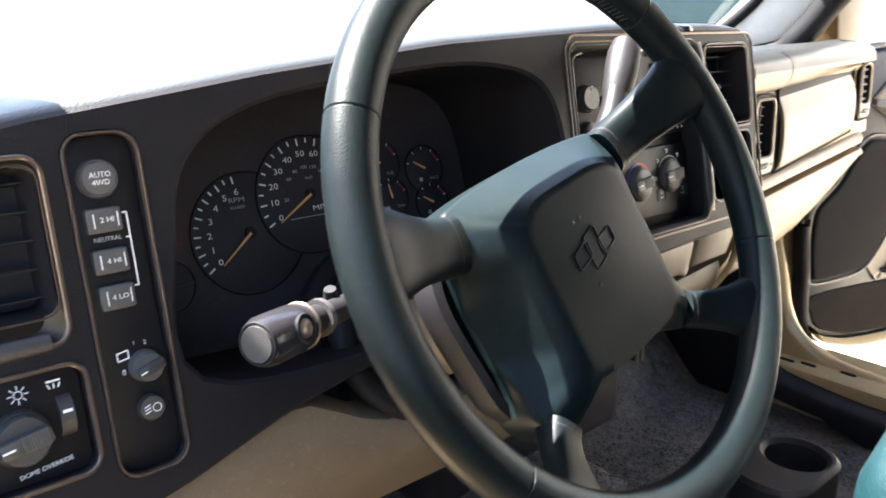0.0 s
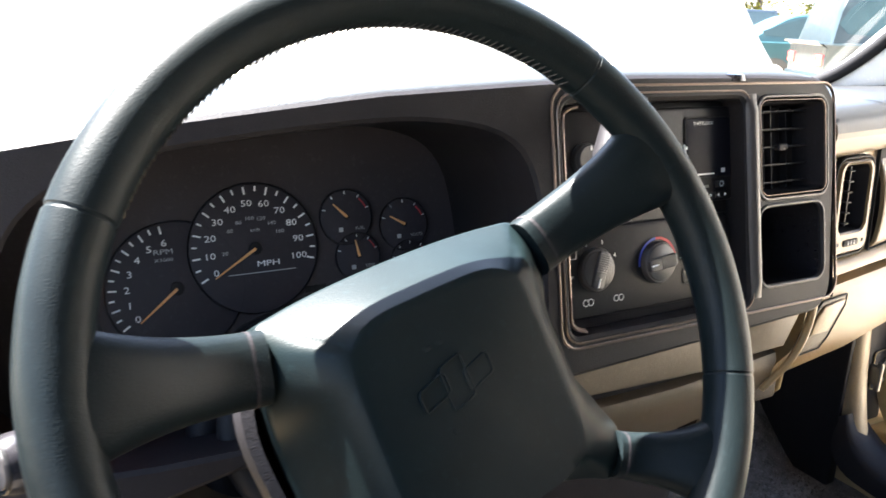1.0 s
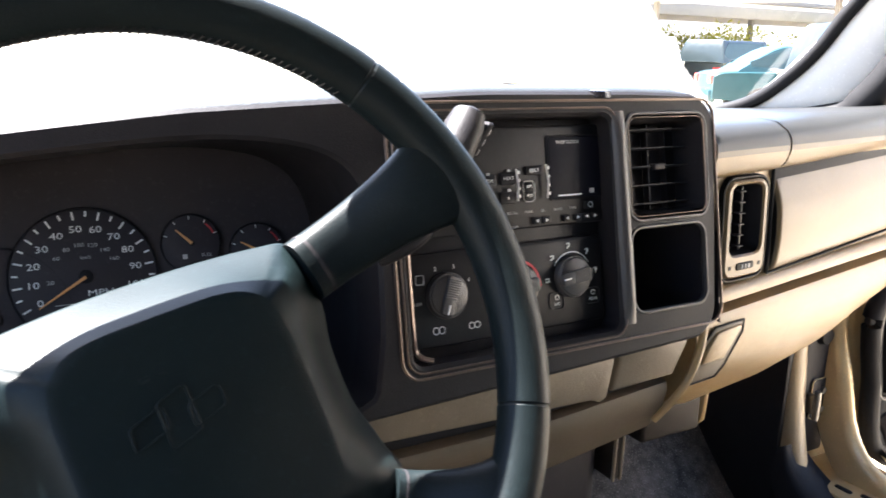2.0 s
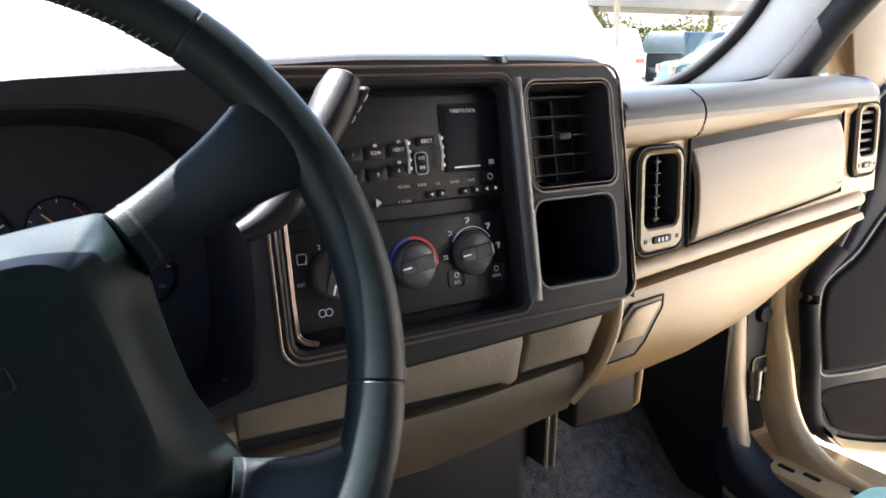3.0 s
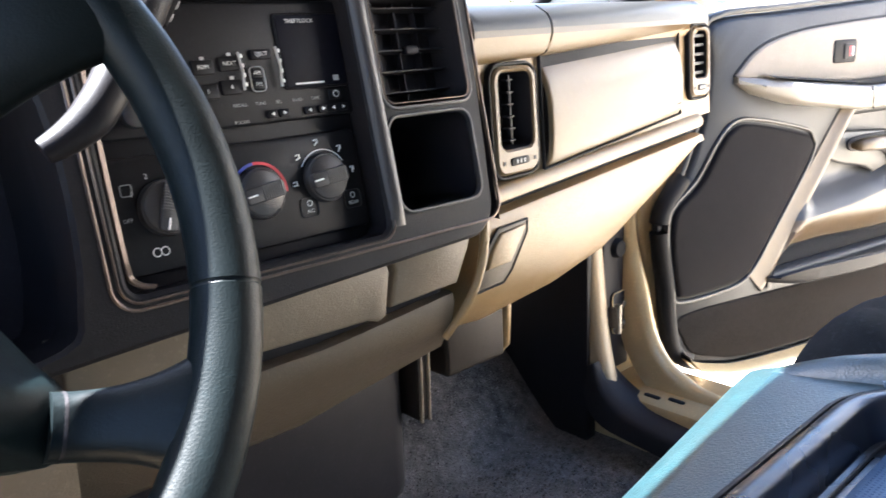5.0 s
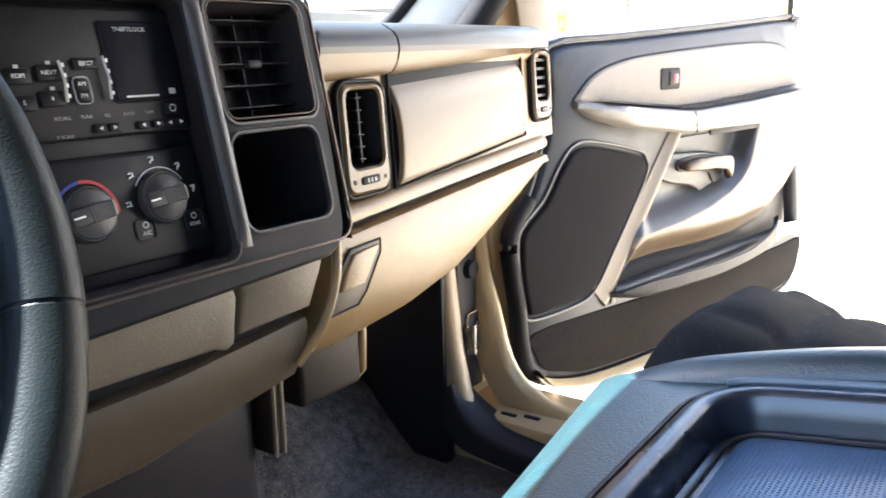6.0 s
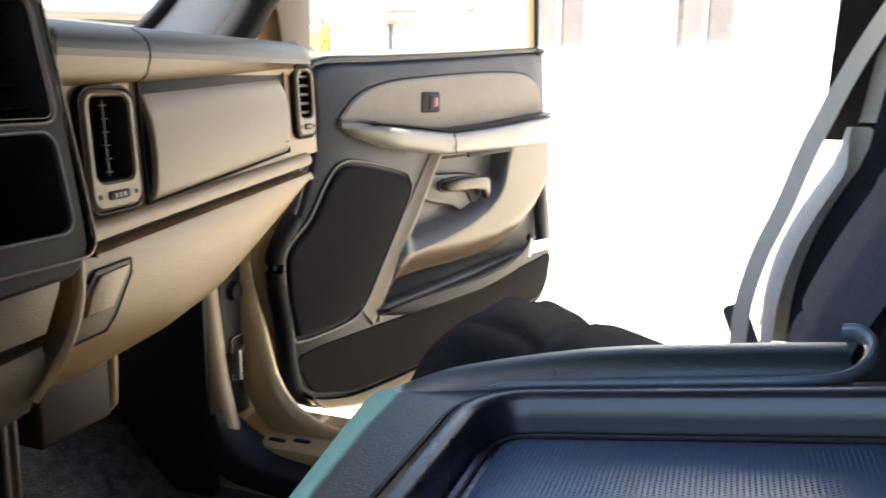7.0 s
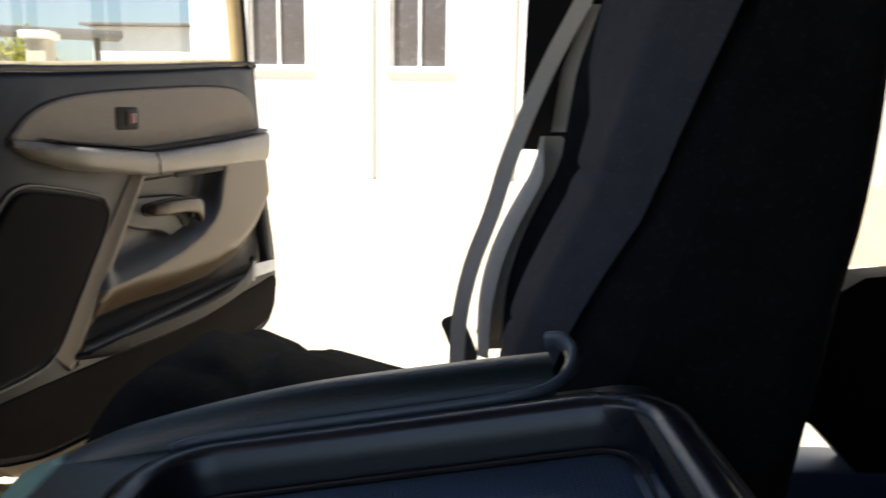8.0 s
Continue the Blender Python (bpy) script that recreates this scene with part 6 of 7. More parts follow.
def build_door():
    d = thing("passenger_door", DOOR(0.5, 0.7, 0), "open passenger door with slate and tan trim, speaker and armrest", "door")
    outline = smoothed([(0.088, 1.297), (0.30, 1.313), (0.60, 1.331), (1.00, 1.358), (1.022, 1.345), (1.040, 1.24), (1.065, 1.10), (1.095, 0.97), (1.125, 0.85), (1.128, 0.75), (1.105, 0.70), (1.03, 0.668), (0.75, 0.655), (0.42, 0.658), (0.20, 0.672), (0.10, 0.692), (0.045, 0.715), (0.018, 0.76), (0.004, 0.86), (-0.014, 0.95), (-0.010, 0.995), (0.035, 1.05), (0.072, 1.14), (0.083, 1.23)][::-1], 4)
    def area(p):
        return sum(p[i - 1][0] * p[i][1] - p[i][0] * p[i - 1][1] for i in range(len(p)))
    ccw = lambda p: p if area(p) > 0 else p[::-1]
    outline = ccw(outline)
    part("door_shell", plate(DOOR, offset(outline, 0.018), 0.12, 0.012, -0.040), PAINT, d, "pewter painted door shell")
    part("door_edge_seal", rim(DOOR, offset(outline, 0.002), 0.010, 0.006, -0.010), DOORUP, d, "slate rolled door trim edge")
    hem = [(0.030, 0.728), (0.060, 0.702), (0.11, 0.684), (0.20, 0.665), (0.42, 0.651), (0.75, 0.648), (1.02, 0.660)]
    part("door_hem", loft([[DOOR(a, b + dz, o) for o, dz in ((-0.03, -0.002), (0.010, -0.003), (0.024, -0.005), (0.028, -0.001), (0.024, 0.003), (0.004, 0.010))] for a, b in smoothed(hem, 4, False)], False), PAINT, d, "painted hem under the door trim", 50)
    field = ccw([(0.29, 0.83), (1.09, 0.83), (1.065, 0.95), (1.04, 1.05), (1.03, 1.11), (0.49, 1.11), (0.35, 0.94)])
    part("trim_panel", pierced(DOOR, outline, [field], 0.03, 0.010, 0.0), DOORUP, d, "slate vinyl door trim panel", 50)
    # tan lower field behind the handle and pocket
    BROW = [(0.26, 0.876), (0.44, 0.877), (0.60, 0.868), (0.76, 0.868), (0.89, 0.885), (0.977, 0.918), (1.046, 0.973), (1.13, 1.03)]
    CREST = [(0.26, 0.925), (0.36, 0.930), (0.49, 0.938), (0.60, 0.952), (0.694, 0.974), (0.75, 1.00), (0.785, 1.031), (0.80, 1.10), (0.815, 1.122), (1.13, 1.122)]
    def field_point(u, k, band):
        z = 1.0
        for _ in range(6):
            s0 = lerp_table([(0.80, 0.262), (0.85, 0.268), (0.95, 0.338), (1.09, 0.452), (1.14, 0.49)], z)
            s1 = lerp_table([(0.80, 1.126), (0.83, 1.124), (0.95, 1.097), (1.05, 1.073), (1.14, 1.055)], z)
            s = s0 + (s1 - s0) * u
            brow, crest = lerp_table(BROW, s), lerp_table(CREST, s)
            lo, hi = ((0.803, brow), (brow, crest), (crest, 1.130))[band]
            z = lo + (hi - lo) * k
        edge = min(1, min(u, 1 - u) * (s1 - s0) / 0.016)
        q_ = min(1.0, max(0.0, (z - crest + 0.006) / 0.060)) if s < 0.82 else 0.0
        below = min(1.0, max(0.0, (brow + 0.060 - z) / 0.075))
        hollow = 0.052 * q_ * q_ * (3 - 2 * q_) + 0.034 * below * below * (3 - 2 * below) + (0.026 * (1 - k) ** 0.5 if band == 0 else 0.0)
        return DOOR(s, z, 0.004 + 0.016 * edge ** 0.5 - hollow * min(1, (u * (s1 - s0)) / 0.05))
    # one tan moulding; its shaded hollow and pocket are painted grey and slate
    for band, n, name, mat_, label in ((2, 16, "grip_hollow", DOORGREY, "hollow behind the door handle, its shade painted grey"), (1, 20, "tan_field", DOORTAN, "tan moulded lower door panel"), (0, 10, "pocket_back", DOORUP, "inner wall of the map pocket, its shade painted slate")):
        part(name, loft([[field_point(u, k, band) for u in steps(0, 1, 60)] for k in steps(0, 1, n)], False), mat_, d, label, 60)
    # pale cloth insert above the armrest
    ins = ccw(smoothed([(0.150, 1.203), (0.158, 1.222), (0.188, 1.244), (0.235, 1.262), (0.32, 1.277), (0.47, 1.288), (0.70, 1.300), (0.87, 1.302), (0.95, 1.290), (0.995, 1.262), (1.006, 1.225), (1.007, 1.199), (0.75, 1.186), (0.50, 1.178), (0.28, 1.193)], 3))
    part("insert_gap", plate(DOOR, offset(ins, 0.0035), 0.01, 0.001, 0.002), RUBBER, d)
    part("cloth_insert", plate(DOOR, ins, 0.012, 0.006, 0.007), INSERT, d, "pale cloth door insert", 50)
    sw = part("lock_switch", plate(DOOR, rr(0.442, 1.235, 0.070, 0.042, 0.006), 0.008, 0.0015, 0.0095), RUBBER, d, "black lock switch plate")
    part("rocker", plate(DOOR, rr(0.449, 1.235, 0.026, 0.028, 0.003), 0.006, 0.001, 0.0115), DEEP, sw)
    bar(DOOR, 0.454, 1.235, 0.006, 0.018, sw, REDPRINT, 0.0122)
    bar(DOOR, 0.462, 1.235, 0.004, 0.018, sw, DIMWHITE, 0.0122)
    # armrest: a lofted ledge
    rings = []
    for s in steps(0.140, 1.032, 40):
        k = (s - 0.14) / 0.906
        zt = lerp_table([(0.14, 1.206), (0.274, 1.192), (0.482, 1.172), (0.736, 1.180), (1.05, 1.198)], s)
        zb = lerp_table([(0.14, 1.196), (0.184, 1.174), (0.274, 1.151), (0.461, 1.127), (0.739, 1.124), (1.05, 1.122)], s)
        out = 0.052 * min(1, (s - 0.13) / 0.12) ** 0.6 * (1.0 - 0.35 * max(0, k - 0.75) / 0.25)
        rings.append([DOOR(s, zz, o) for zz, o in ((zt, 0.0), (zt, out * 0.6), (zt - 0.004, out * 0.9), (zt - 0.012, out), ((zt + zb) / 2, out), (zb + 0.008, out * 0.9), (zb, out * 0.7), (zb, 0.0))])
    part("armrest", loft(rings, True, True, True), ARMREST, d, "grey moulded armrest and pull ledge", 50)
    rows = []
    for s in steps(0.20, 1.03, 30):
        zt = lerp_table([(0.14, 1.206), (0.274, 1.192), (0.482, 1.172), (0.736, 1.180), (1.05, 1.198)], s)
        rows.append([DOOR(s, zt + 0.0025 + (0.004 if o < 0.03 else 0), o) for o in (0.008, 0.02, 0.034, 0.042)])
    part("armrest_top", loft(rows, False), DOORUP, d, "slate vinyl armrest top", 60)
    part("armrest_joint", tube([DOOR(0.470 + 0.012 * k, 1.171 - 0.044 * k, 0.0525 - 0.006 * abs(k - 0.4)) for k in steps(0, 1, 6)], 0.0013, 6), RUBBER, d, "joint in the armrest")
    # black plate under the ledge stands in for the slot's shade
    part("pull_cup", plate(DOOR, rr(0.665, 1.121, 0.21, 0.014, 0.006), 0.004, 0.001, 0.036), RUBBER, d, "pull pocket in the armrest, its shade painted black")
    part("edge_band", tube([DOOR(s, z, -0.010) for s, z in smoothed([(0.060, 0.712), (0.022, 0.74), (0.006, 0.80), (0.0, 0.86), (-0.014, 0.93), (-0.016, 0.99), (0.03, 1.045)], 4, False)], 0.017, 10), RUBBER, d, "black rubber band on the door edge")
    # speaker grille
    spk = ccw(smoothed([(0.150, 1.122), (0.21, 1.119), (0.335, 1.093), (0.362, 1.078), (0.360, 1.045), (0.262, 0.920), (0.205, 0.855), (0.150, 0.838), (0.030, 0.838), (0.014, 0.855), (0.0, 0.91), (-0.003, 0.975), (0.012, 1.000), (0.062, 1.035), (0.110, 1.095)], 4))
    part("grille_gap", plate(DOOR, offset(spk, 0.0035), 0.01, 0.001, 0.002), RUBBER, d)
    # paler rim paints in the lit edge of the trim round the grille
    part("grille_frame", rim(DOOR, offset(spk, 0.0065), 0.006, 0.005, 0.001), DOORGREY, d, "moulded edge round the grille, its highlight painted paler")
    part("speaker_grille", plate(DOOR, spk, 0.014, 0.007, 0.010), SPEAKER, d, "dark grey cloth speaker grille", 50)
    # ridge between grille and handle field
    rows = []
    path = smoothed([(0.492, 1.136), (0.462, 1.097), (0.404, 1.02), (0.345, 0.945), (0.292, 0.88), (0.262, 0.838), (0.236, 0.812)], 4, False)
    for i, (a, b) in enumerate(path):
        p, q = path[max(0, i - 1)], path[min(len(path) - 1, i + 1)]
        L = math.hypot(q[0] - p[0], q[1] - p[1])
        nx, nz = -(q[1] - p[1]) / L, (q[0] - p[0]) / L
        k = i / (len(path) - 1)
        rows.append([DOOR(a + nx * o, b + nz * o, h * (1 - 0.5 * k) + 0.002) for o, h in ((-0.020 - 0.03 * k, 0.0), (-0.012, 0.004), (-0.005, 0.008), (0.001, 0.0095), (0.006, 0.0085), (0.010, 0.004), (0.0125, -0.006), (0.014, -0.040 + 0.036 * k))])
    part("trim_ridge", loft(rows, False), DOORTAN, d, "tan ridge beside the speaker", 60)
    # handle
    bowl = ccw(smoothed([(0.420, 1.047), (0.465, 1.076), (0.55, 1.075), (0.66, 1.066), (0.715, 1.045), (0.722, 0.995), (0.69, 0.968), (0.64, 0.972), (0.58, 1.000), (0.49, 1.018)], 4))
    part("handle_bezel", plate(DOOR, bowl, 0.02, 0.003, -0.014), DOORGREY, d, "grey handle bezel")
    part("bezel_seam", rim(DOOR, bowl, 0.0022, 0.0012, -0.0145), RUBBER, d)
    # flat black plate on the bezel paints in the well's shade
    part("handle_well", plate(DOOR, smoothed([(0.515, 1.062), (0.60, 1.066), (0.690, 1.060), (0.708, 1.030), (0.690, 1.000), (0.662, 1.000), (0.640, 1.024), (0.56, 1.034), (0.515, 1.040)], 3)[::-1], 0.004, 0.001, -0.0095), DEEP, d, "well under the handle, its shade painted black")
    rings = []
    for a, b, o, w in ((0.512, 1.050, 0.002, 0.006), (0.520, 1.051, 0.009, 0.012), (0.56, 1.052, 0.014, 0.014), (0.63, 1.050, 0.017, 0.015), (0.672, 1.045, 0.017, 0.017), (0.692, 1.036, 0.015, 0.022), (0.700, 1.028, 0.010, 0.024), (0.704, 1.024, 0.002, 0.020)):
        rings.append([DOOR(a, b + w * math.copysign(abs(math.cos(t)) ** 0.7, math.cos(t)), o + 0.009 * math.sin(t)) for t in steps(0, 2 * math.pi, 14)[:-1]])
    part("inner_handle", loft(rings, True, True, True), DOORTAN, d, "tan paddle door handle", 60)
    # map pocket along the bottom
    rings = []
    for s in steps(0.252, 0.965, 36):
        zt = lerp_table([(0.252, 0.832), (0.34, 0.842), (0.48, 0.840), (0.621, 0.836), (0.75, 0.838), (0.851, 0.852), (0.93, 0.874), (0.965, 0.880)], s)
        zb = lerp_table([(0.252, 0.822), (0.34, 0.806), (0.62, 0.800), (0.823, 0.806), (0.934, 0.824), (0.965, 0.860)], s)
        out = 0.012 + 0.045 * math.sin(math.pi * min(1, max(0, (s - 0.252) / 0.713))) ** 0.5
        rings.append([DOOR(s, zz, o) for zz, o in ((zb, 0.006), (zb, out * 0.7), (zb + 0.010, out), (zt - 0.003, out), (zt, out - 0.004), (zt - 0.006, out - 0.010), (zb + 0.012, out - 0.014))])
    part("map_pocket", loft(rings, False), BLACK, d, "slate map pocket along the door", 50)
    # pale bar painted in as a highlight at the pocket's end
    bar(DOOR, 0.905, 0.852, 0.012, 0.050, d, DIMWHITE, 0.040, -0.2, "painted_glint")
    # lower carpet strip and bright reflector
    low = ccw(smoothed([(0.030, 0.803), (0.24, 0.800), (0.50, 0.789), (0.76, 0.789), (1.00, 0.793), (1.118, 0.796), (1.122, 0.75), (1.10, 0.708), (1.03, 0.680), (0.75, 0.667), (0.42, 0.670), (0.20, 0.685), (0.12, 0.704), (0.06, 0.726), (0.034, 0.760)], 3))
    part("carpet_strip", plate(DOOR, low, 0.01, 0.004, 0.004), DOORCARPET, d, "dark carpet strip along the door bottom", 50)
    part("reflector", plate(DOOR, [(0.968, 0.822), (1.092, 0.815), (1.092, 0.846), (0.968, 0.856)], 0.004, 0.001, 0.0145), FRAMEW, d, "white courtesy lamp lens")
    # window frame and glass
    bars = [[(1.000, 1.35), (0.985, 1.50), (0.955, 1.68), (0.93, 1.76)], [(-0.28, 1.73), (0.2, 1.80), (0.6, 1.80), (0.93, 1.76)]]
    post = ccw([(0.085, 1.290), (0.090, 1.45), (0.0, 1.58), (-0.24, 1.735), (-0.30, 1.72), (-0.10, 1.52), (0.0, 1.38), (0.02, 1.29)])
    part("mirror_sail", plate(DOOR, post, 0.05, 0.006, -0.01), DOORTAN, d, "tan trimmed front corner of the window frame")
    for b in bars:
        part("window_frame", tube([DOOR(s, z, -0.03) for s, z in smoothed(b, 4, False)], 0.022, 10, flat=0.9), PAINT, d, "pewter window frame")
        part("window_seal", tube([DOOR(s, z, -0.012) for s, z in smoothed(b, 4, False)], 0.010, 8), RUBBER, d)
    part("belt_seal", tube([DOOR(s, z - 0.002, -0.022) for s, z in ((0.09, 1.297), (0.30, 1.313), (0.60, 1.331), (1.00, 1.358))], 0.003, 8), RUBBER, d)
    g = part("window_glass", loft([[DOOR(s, z, -0.04) for s, z in ((-0.27, 1.73), (0.02, 1.40), (0.08, 1.28))], [DOOR(s, z, -0.04) for s, z in ((0.93, 1.76), (0.985, 1.52), (1.0, 1.34))]], False), SIDEGLASS, d, "tinted side window glass", 0)
    g.visible_shadow = False


build_door()


# ---- outside ----
def build_outside():
    Z = 0.15
    bm = bmesh.new()
    rows = [[bm.verts.new((x, y, Z + 0.02 * noise.noise(Vector((x * 0.1, y * 0.1, 0))))) for y in (-600, -100, -30, -10, -3, 0, 3, 10, 30, 100, 600)] for x in (-600, -100, -30, -10, -3, 0, 3, 10, 30, 100, 600)]
    for i in range(10):
        for j in range(10):
            bm.faces.new((rows[i][j], rows[i + 1][j], rows[i + 1][j + 1], rows[i][j + 1]))
    part("ground", bm, CONCRETE, None, "sun-bleached pale concrete parking lot", 60, "structure", "ground")

    # white building beside the truck
    X = 12.0
    b = thing("white_building", (X, -2, Z), "white stucco building with dark paired windows and shallow pilasters", "building")
    W = Plane((X, 0, 0), (0, -1, 0), (0, 0, 1))
    zb, zt = 1.85, 3.75
    holes, cells = [], []
    for i in range(-9, 2):
        c, hw = 0.069 + 2.12 * i, 0.445
        holes.append([(-c - hw, zb), (-c + hw, zb), (-c + hw, zt), (-c - hw, zt)])
        cells.append((c, hw))
    wall = pierced(W, [(-3.5, Z - 0.2), (30, Z - 0.2), (30, 6.5), (-3.5, 6.5)], holes, 0.14, 0.01)
    part("wall", wall, STUCCO, b, "white stucco wall", 30)
    part("back_wall", box((X + 0.2, -30, Z), (X + 8, 3.45, 6.4), 0), STUCCO, b)
    for c, hw in cells:
        w = part("window", plate(W, [(-c - hw, zb), (-c + hw, zb), (-c + hw, zt), (-c - hw, zt)], 0.01, 0.002, -0.11), WINDOW, b, "dark screened window")
        for o in (-hw + 0.03, 0.0, hw - 0.03):
            part("window_frame", plate(W, rr(-c + o, (zb + zt) / 2, 0.045, zt - zb, 0.01, 2), 0.04, 0.004, -0.07), FRAMEW, w)
        part("window_sill", plate(W, rr(-c, zb - 0.05, 2 * hw + 0.16, 0.09, 0.01, 2), 0.06, 0.01, 0.05), FRAMEW, w)
    for i in range(-9, 1):
        c = 1.13 + 2.12 * i
        part("pilaster", box((X - 0.06, c - 0.36, Z), (X + 0.02, c + 0.36, 6.3), 0.01), STUCCO, b)
    part("parapet", box((X - 0.2, -30, 6.3), (X + 0.3, 3.55, 6.7), 0.02), STUCCO, b)

    # carport canopy across the lot
    c = thing("carport", (18, 24, Z), "long grey steel carport canopy on posts", "carport")
    part("roof", box((-10, 22.5, 3.0), (54, 29, 3.25), 0.03), BEAM, c)
    part("fascia", box((-10, 22.4, 2.85), (54, 22.5, 3.30), 0.02), BEAM, c)
    for x in (2, 9, 16, 23, 30, 37, 44, 51):
        part("post", box((x - 0.09, 25.4, Z), (x + 0.09, 25.6, 3.0), 0.02), BEAM, c)
    # tan gate pillar, a thin shade roof and a cream outbuilding seen past the open door
    g = thing("gate_pillar", (17.58, 8.58, Z), "tan plastered gate pillar with a white cap", "pillar")
    part("shaft", box((17.36, 8.36, Z), (17.80, 8.80, 2.58), 0.02), CONCRETE, g, "tan plaster shaft")
    part("cap", box((17.26, 8.26, 2.58), (17.90, 8.90, 2.76), 0.04), FRAMEW, g, "white pillar cap")
    r = thing("shade_roof", (18, 10, Z), "thin grey shade roof on slim posts", "carport")
    part("roof", plate(Plane((0, 0, 2.86), (1, 0, 0), (0, 1, 0)), [(18.35, 7.05), (19.9, 7.8), (15.4, 16.6), (13.9, 15.8)], 0.14, 0.02), BEAM, r)
    for x, y in ((18.9, 7.9), (16.9, 11.9), (14.9, 15.7)):
        part("post", box((x - 0.06, y - 0.06, Z), (x + 0.06, y + 0.06, 2.74), 0.01), BEAM, r)
    o = thing("cream_outbuilding", (31, 9, Z), "cream stucco outbuilding with a flat grey roof", "building")
    part("wall", box((28.2, 5.0, Z), (36.0, 12.1, 3.85), 0.03), STUCCO, o, "cream stucco wall")
    part("roof", box((27.9, 4.7, 3.85), (36.3, 12.4, 3.97), 0.02), BEAM, o, "flat grey roof edge")
    low = thing("low_building", (30, 32, Z), "long pale low building beyond the lot", "building")
    part("wall", box((13, 31, Z), (60, 33, 4.2), 0.05), STUCCO, low)
    part("roof", box((12.6, 30.6, 4.2), (60.4, 33.4, 4.45), 0.05), BEAM, low)


build_outside()


def build_car(name, label, at, yaw, paint, L=4.7, W=1.8, H=1.45, suv=False):
    c = thing(name, at, label, "car")
    M = Matrix.Translation(at) @ Matrix.Rotation(radians(yaw), 4, "Z")
    base = 0.30
    if suv:
        low = [(-L / 2, base), (-L / 2, 1.0), (-L / 2 + 0.1, 1.05), (L / 2 - 1.3, 1.08), (L / 2 - 0.1, 0.95), (L / 2, 0.7), (L / 2, base)]
        cab = [(-L / 2 + 0.08, 1.0), (-L / 2 + 0.25, H - 0.05), (-L / 2 + 0.6, H), (L / 2 - 2.1, H), (L / 2 - 1.9, H - 0.04), (L / 2 - 1.25, 1.05)]
    else:
        low = [(-L / 2, base + 0.1), (-L / 2, 0.75), (-L / 2 + 0.08, 0.92), (-L / 2 + 0.7, 0.97), (0.6, 0.93), (L / 2 - 0.3, 0.75), (L / 2, 0.6), (L / 2, base)]
        cab = [(-L / 2 + 0.45, 0.94), (-L / 2 + 1.1, H - 0.12), (-L / 2 + 1.6, H - 0.01), (0.1, H), (0.4, H - 0.05), (1.25, 0.90)]
    def shape(pts, w, crown):
        pts = smoothed(pts, 3, False)
        rings = []
        for k, o in ((-1.0, 0.10), (-0.96, 0.03), (-0.8, 0.0), (0, -0.0), (0.8, 0.0), (0.96, 0.03), (1.0, 0.10)):
            mid = (max(p[1] for p in pts) + min(p[1] for p in pts)) / 2
            rings.append([M @ Vector((x * (1 - o * 0.1), k * w / 2 * (1 - crown * max(0, z - 0.9)), mid + (z - mid) * (1 - o))) for x, z in pts])
        return loft(rings, True, True, True)
    part("body", shape(low, W, 0.0), paint, c, "", 40)
    part("cabin", shape(cab, W * 0.97, 0.25), paint, c, "", 40)
    for side in (-1, 1):
        cx = sum(p[0] for p in cab) / len(cab)
        cz = sum(p[1] for p in cab) / len(cab)
        win = smoothed([(cx + (x - cx) * 0.82, cz + 0.01 + (z - cz) * 0.66) for x, z in cab], 3)
        q = lambda z, e: side * (W * 0.97 / 2 * (1 - 0.25 * max(0, z - 0.9)) + e)
        part("side_window", loft([[M @ Vector((x, q(z, -0.02), z)) for x, z in win], [M @ Vector((x, q(z, 0.008), z)) for x, z in win]], True, True, True), CARGLASS, c, "", 30)
        for wx in (-L / 2 + 0.95, L / 2 - 0.9):
            y = side * (W / 2 - 0.10)
            t = part("wheel", tube([M @ Vector((wx, y - side * 0.1, 0.33)), M @ Vector((wx, y + side * 0.115, 0.33))], 0.33, 24), TYRE, c)
            part("rim", tube([M @ Vector((wx, y, 0.33)), M @ Vector((wx, y + side * 0.125, 0.33))], 0.21, 18), RIM, t)
        tl = part("tail_light", box((0, 0, 0), (0.1, 0.32, 0.16), 0.02), REDLENS, c)
        tl.data.transform(M @ Matrix.Translation((-L / 2 - 0.03, side * (W / 2 - 0.2) - 0.16, 0.72)))
    bp = part("bumper", box((-L / 2 - 0.06, -W / 2 + 0.05, 0.35), (-L / 2 + 0.1, W / 2 - 0.05, 0.60), 0.04), paint, c)
    bp.data.transform(M)
    return c


build_car("parked_sedan", "teal parked sedan with red tail lights", (14.4, 10.2, 0.15), -36, TEALPAINT, 4.8, 1.85, 1.5)
build_car("parked_wagon", "dark green parked estate car under the carport", (22.6, 19.6, 0.15), 10, DARKPAINT, 4.8, 1.9, 1.75, True)
build_car("parked_van", "white parked people carrier", (19.6, 21.4, 0.15), 60, WHITEPAINT, 4.9, 1.95, 1.8, True)
build_car("parked_pickup", "white parked pickup beyond the bonnet", (4.2, 19.0, 0.15), 160, WHITEPAINT, 5.2, 1.95, 1.8, True)
build_car("parked_wagon", "dark grey parked estate car across the lot", (13.0, 21.6, 0.15), 75, DARKPAINT, 4.7, 1.9, 1.7, True)
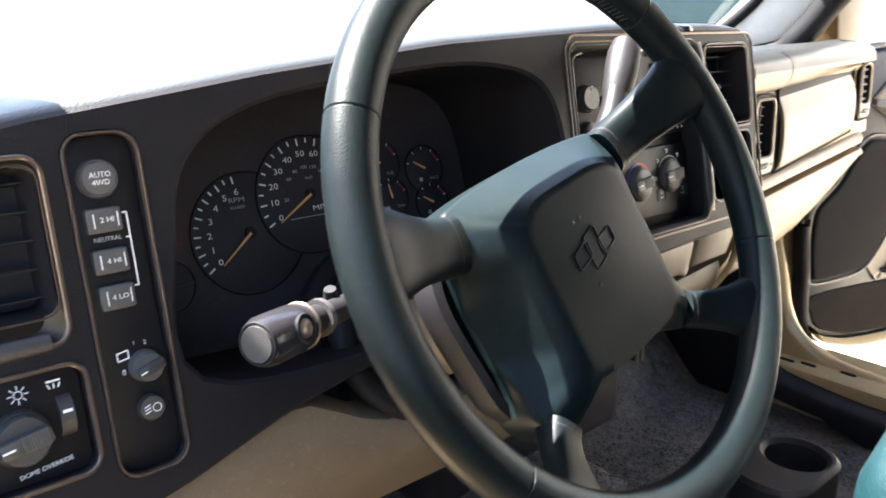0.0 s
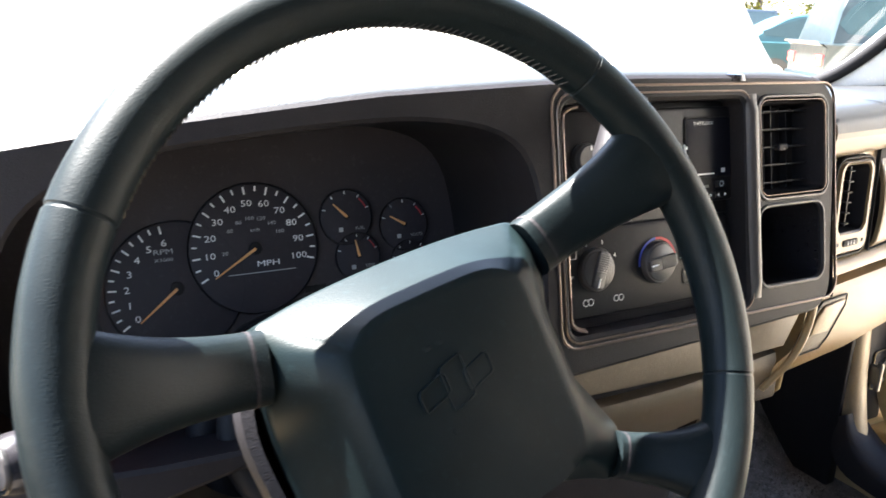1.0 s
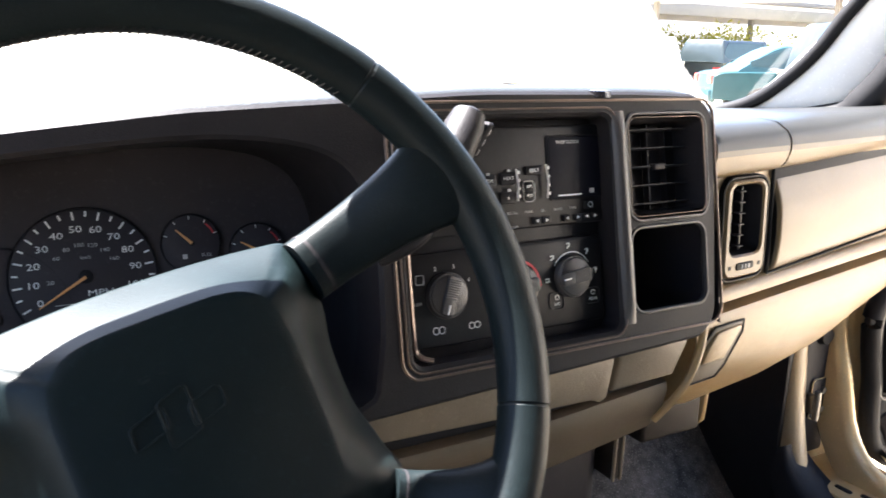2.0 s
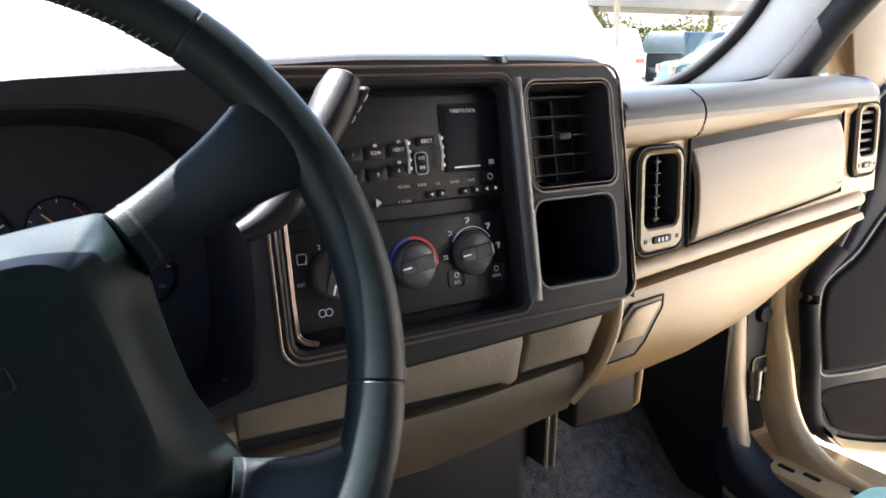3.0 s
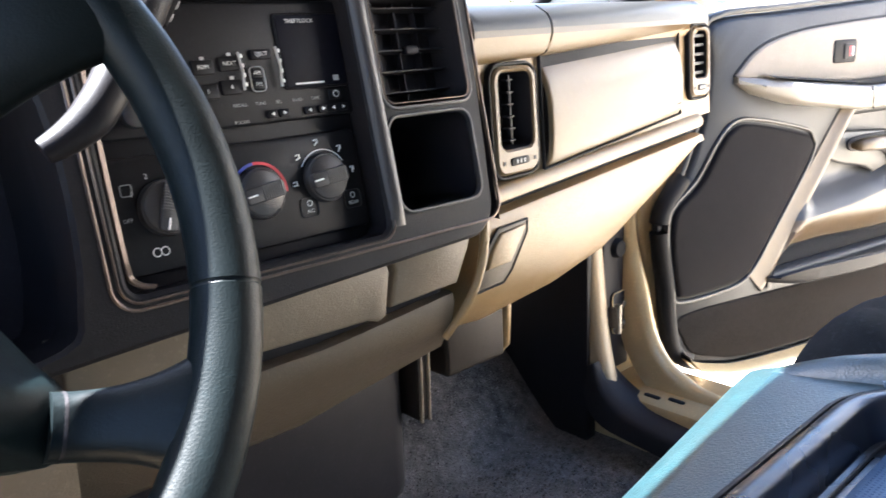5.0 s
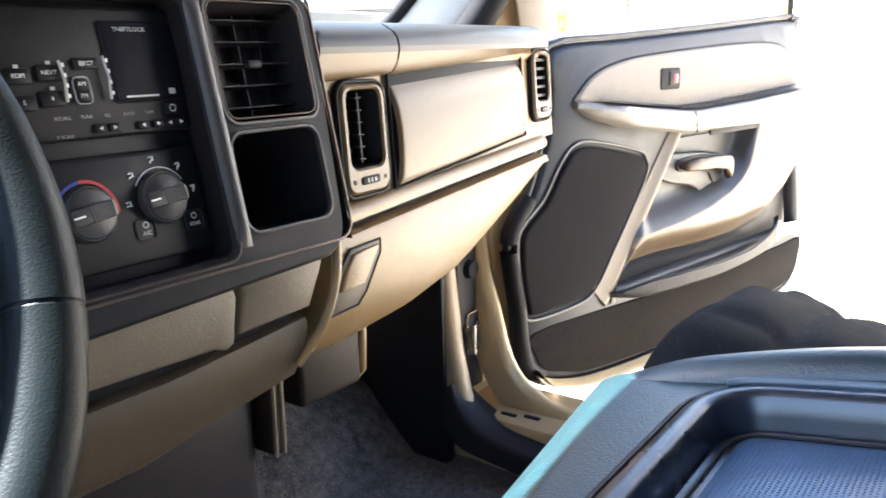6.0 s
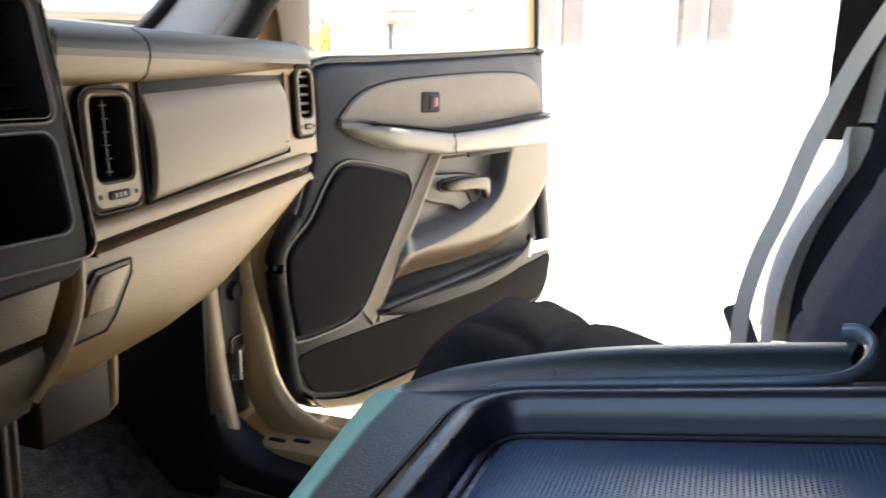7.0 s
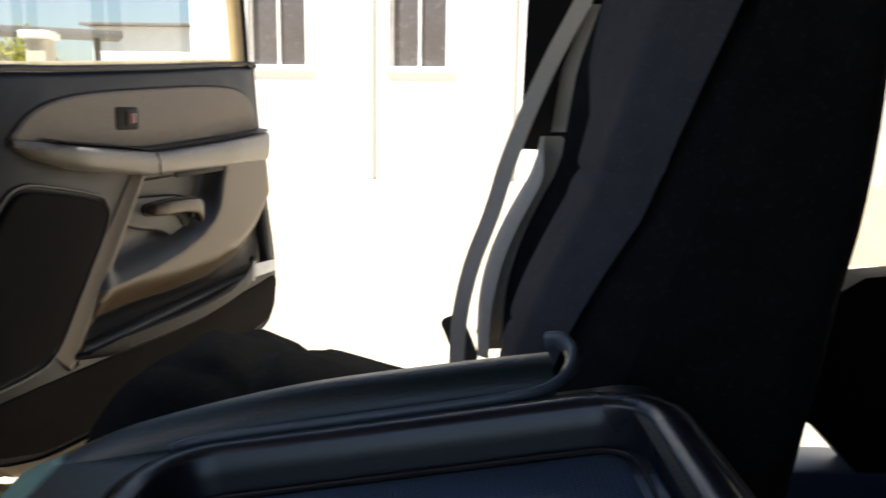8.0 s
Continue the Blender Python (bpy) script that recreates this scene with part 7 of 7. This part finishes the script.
build_car("parked_coupe", "dark parked car across the lot", (-3.5, 18.0, 0.15), 20, DARKPAINT, 4.6, 1.8, 1.45)
build_car("parked_hatchback", "dark parked hatchback beyond the open door", (11.9, 6.7, 0.15), -36, DARKPAINT, 3.9, 1.75, 1.74, True)


def build_bush(x, y, w, h, seed, name="shrub"):
    rnd = random.Random(seed)
    t = thing(name, (x, y, 0.15), "yellow-green sunlit shrub at the edge of the lot", "shrub", "shrubs")
    bm = bmesh.new()
    for i in range(6):
        a = rnd.uniform(0, 6.28)
        tube([(x, y, 0.1), (x + 0.4 * w * math.cos(a), y + 0.3 * w * math.sin(a), 0.15 + h * rnd.uniform(0.5, 0.9))], [0.05, 0.015], 6, bm=bm)
    part("stems", bm, BARK, t)
    bm = bmesh.new()
    lumps = [(rnd.uniform(-0.8, 0.8) * w, rnd.uniform(-0.5, 0.5) * w, rnd.uniform(0.35, 0.85) * h, rnd.uniform(0.25, 0.45)) for _ in range(9)]
    for i in range(2600):
        lx, ly, lz, lr = rnd.choice(lumps)
        v = Vector((rnd.gauss(0, 1), rnd.gauss(0, 1), rnd.gauss(0, 1))).normalized() * lr * h * rnd.uniform(0.5, 1.1)
        p = Vector((x + lx, y + ly, max(0.2, 0.15 + lz + v.z))) + Vector((v.x, v.y, 0))
        s = rnd.uniform(0.04, 0.09)
        a, b = Vector((rnd.gauss(0, 1), rnd.gauss(0, 1), rnd.gauss(0, 1))).normalized() * s, Vector((rnd.gauss(0, 1), rnd.gauss(0, 1), rnd.gauss(0, 1))).normalized() * s
        bm.faces.new([bm.verts.new(q) for q in (p - a, p + b, p + a, p - b)])
    part("leaves", bm, LEAF, t, "", 0, "stuff")


for i, (x, y) in enumerate(((21.5, 24.5), (24.0, 25.0), (26.5, 24.0), (30.0, 22.0), (33.0, 20.0), (36.0, 17.0), (38, 12), (27.0, 15.2), (30.5, 16.5))):
    build_bush(x, y, 1.8, 2.3, i)
build_bush(21.2, 11.7, 1.2, 2.5, 21)
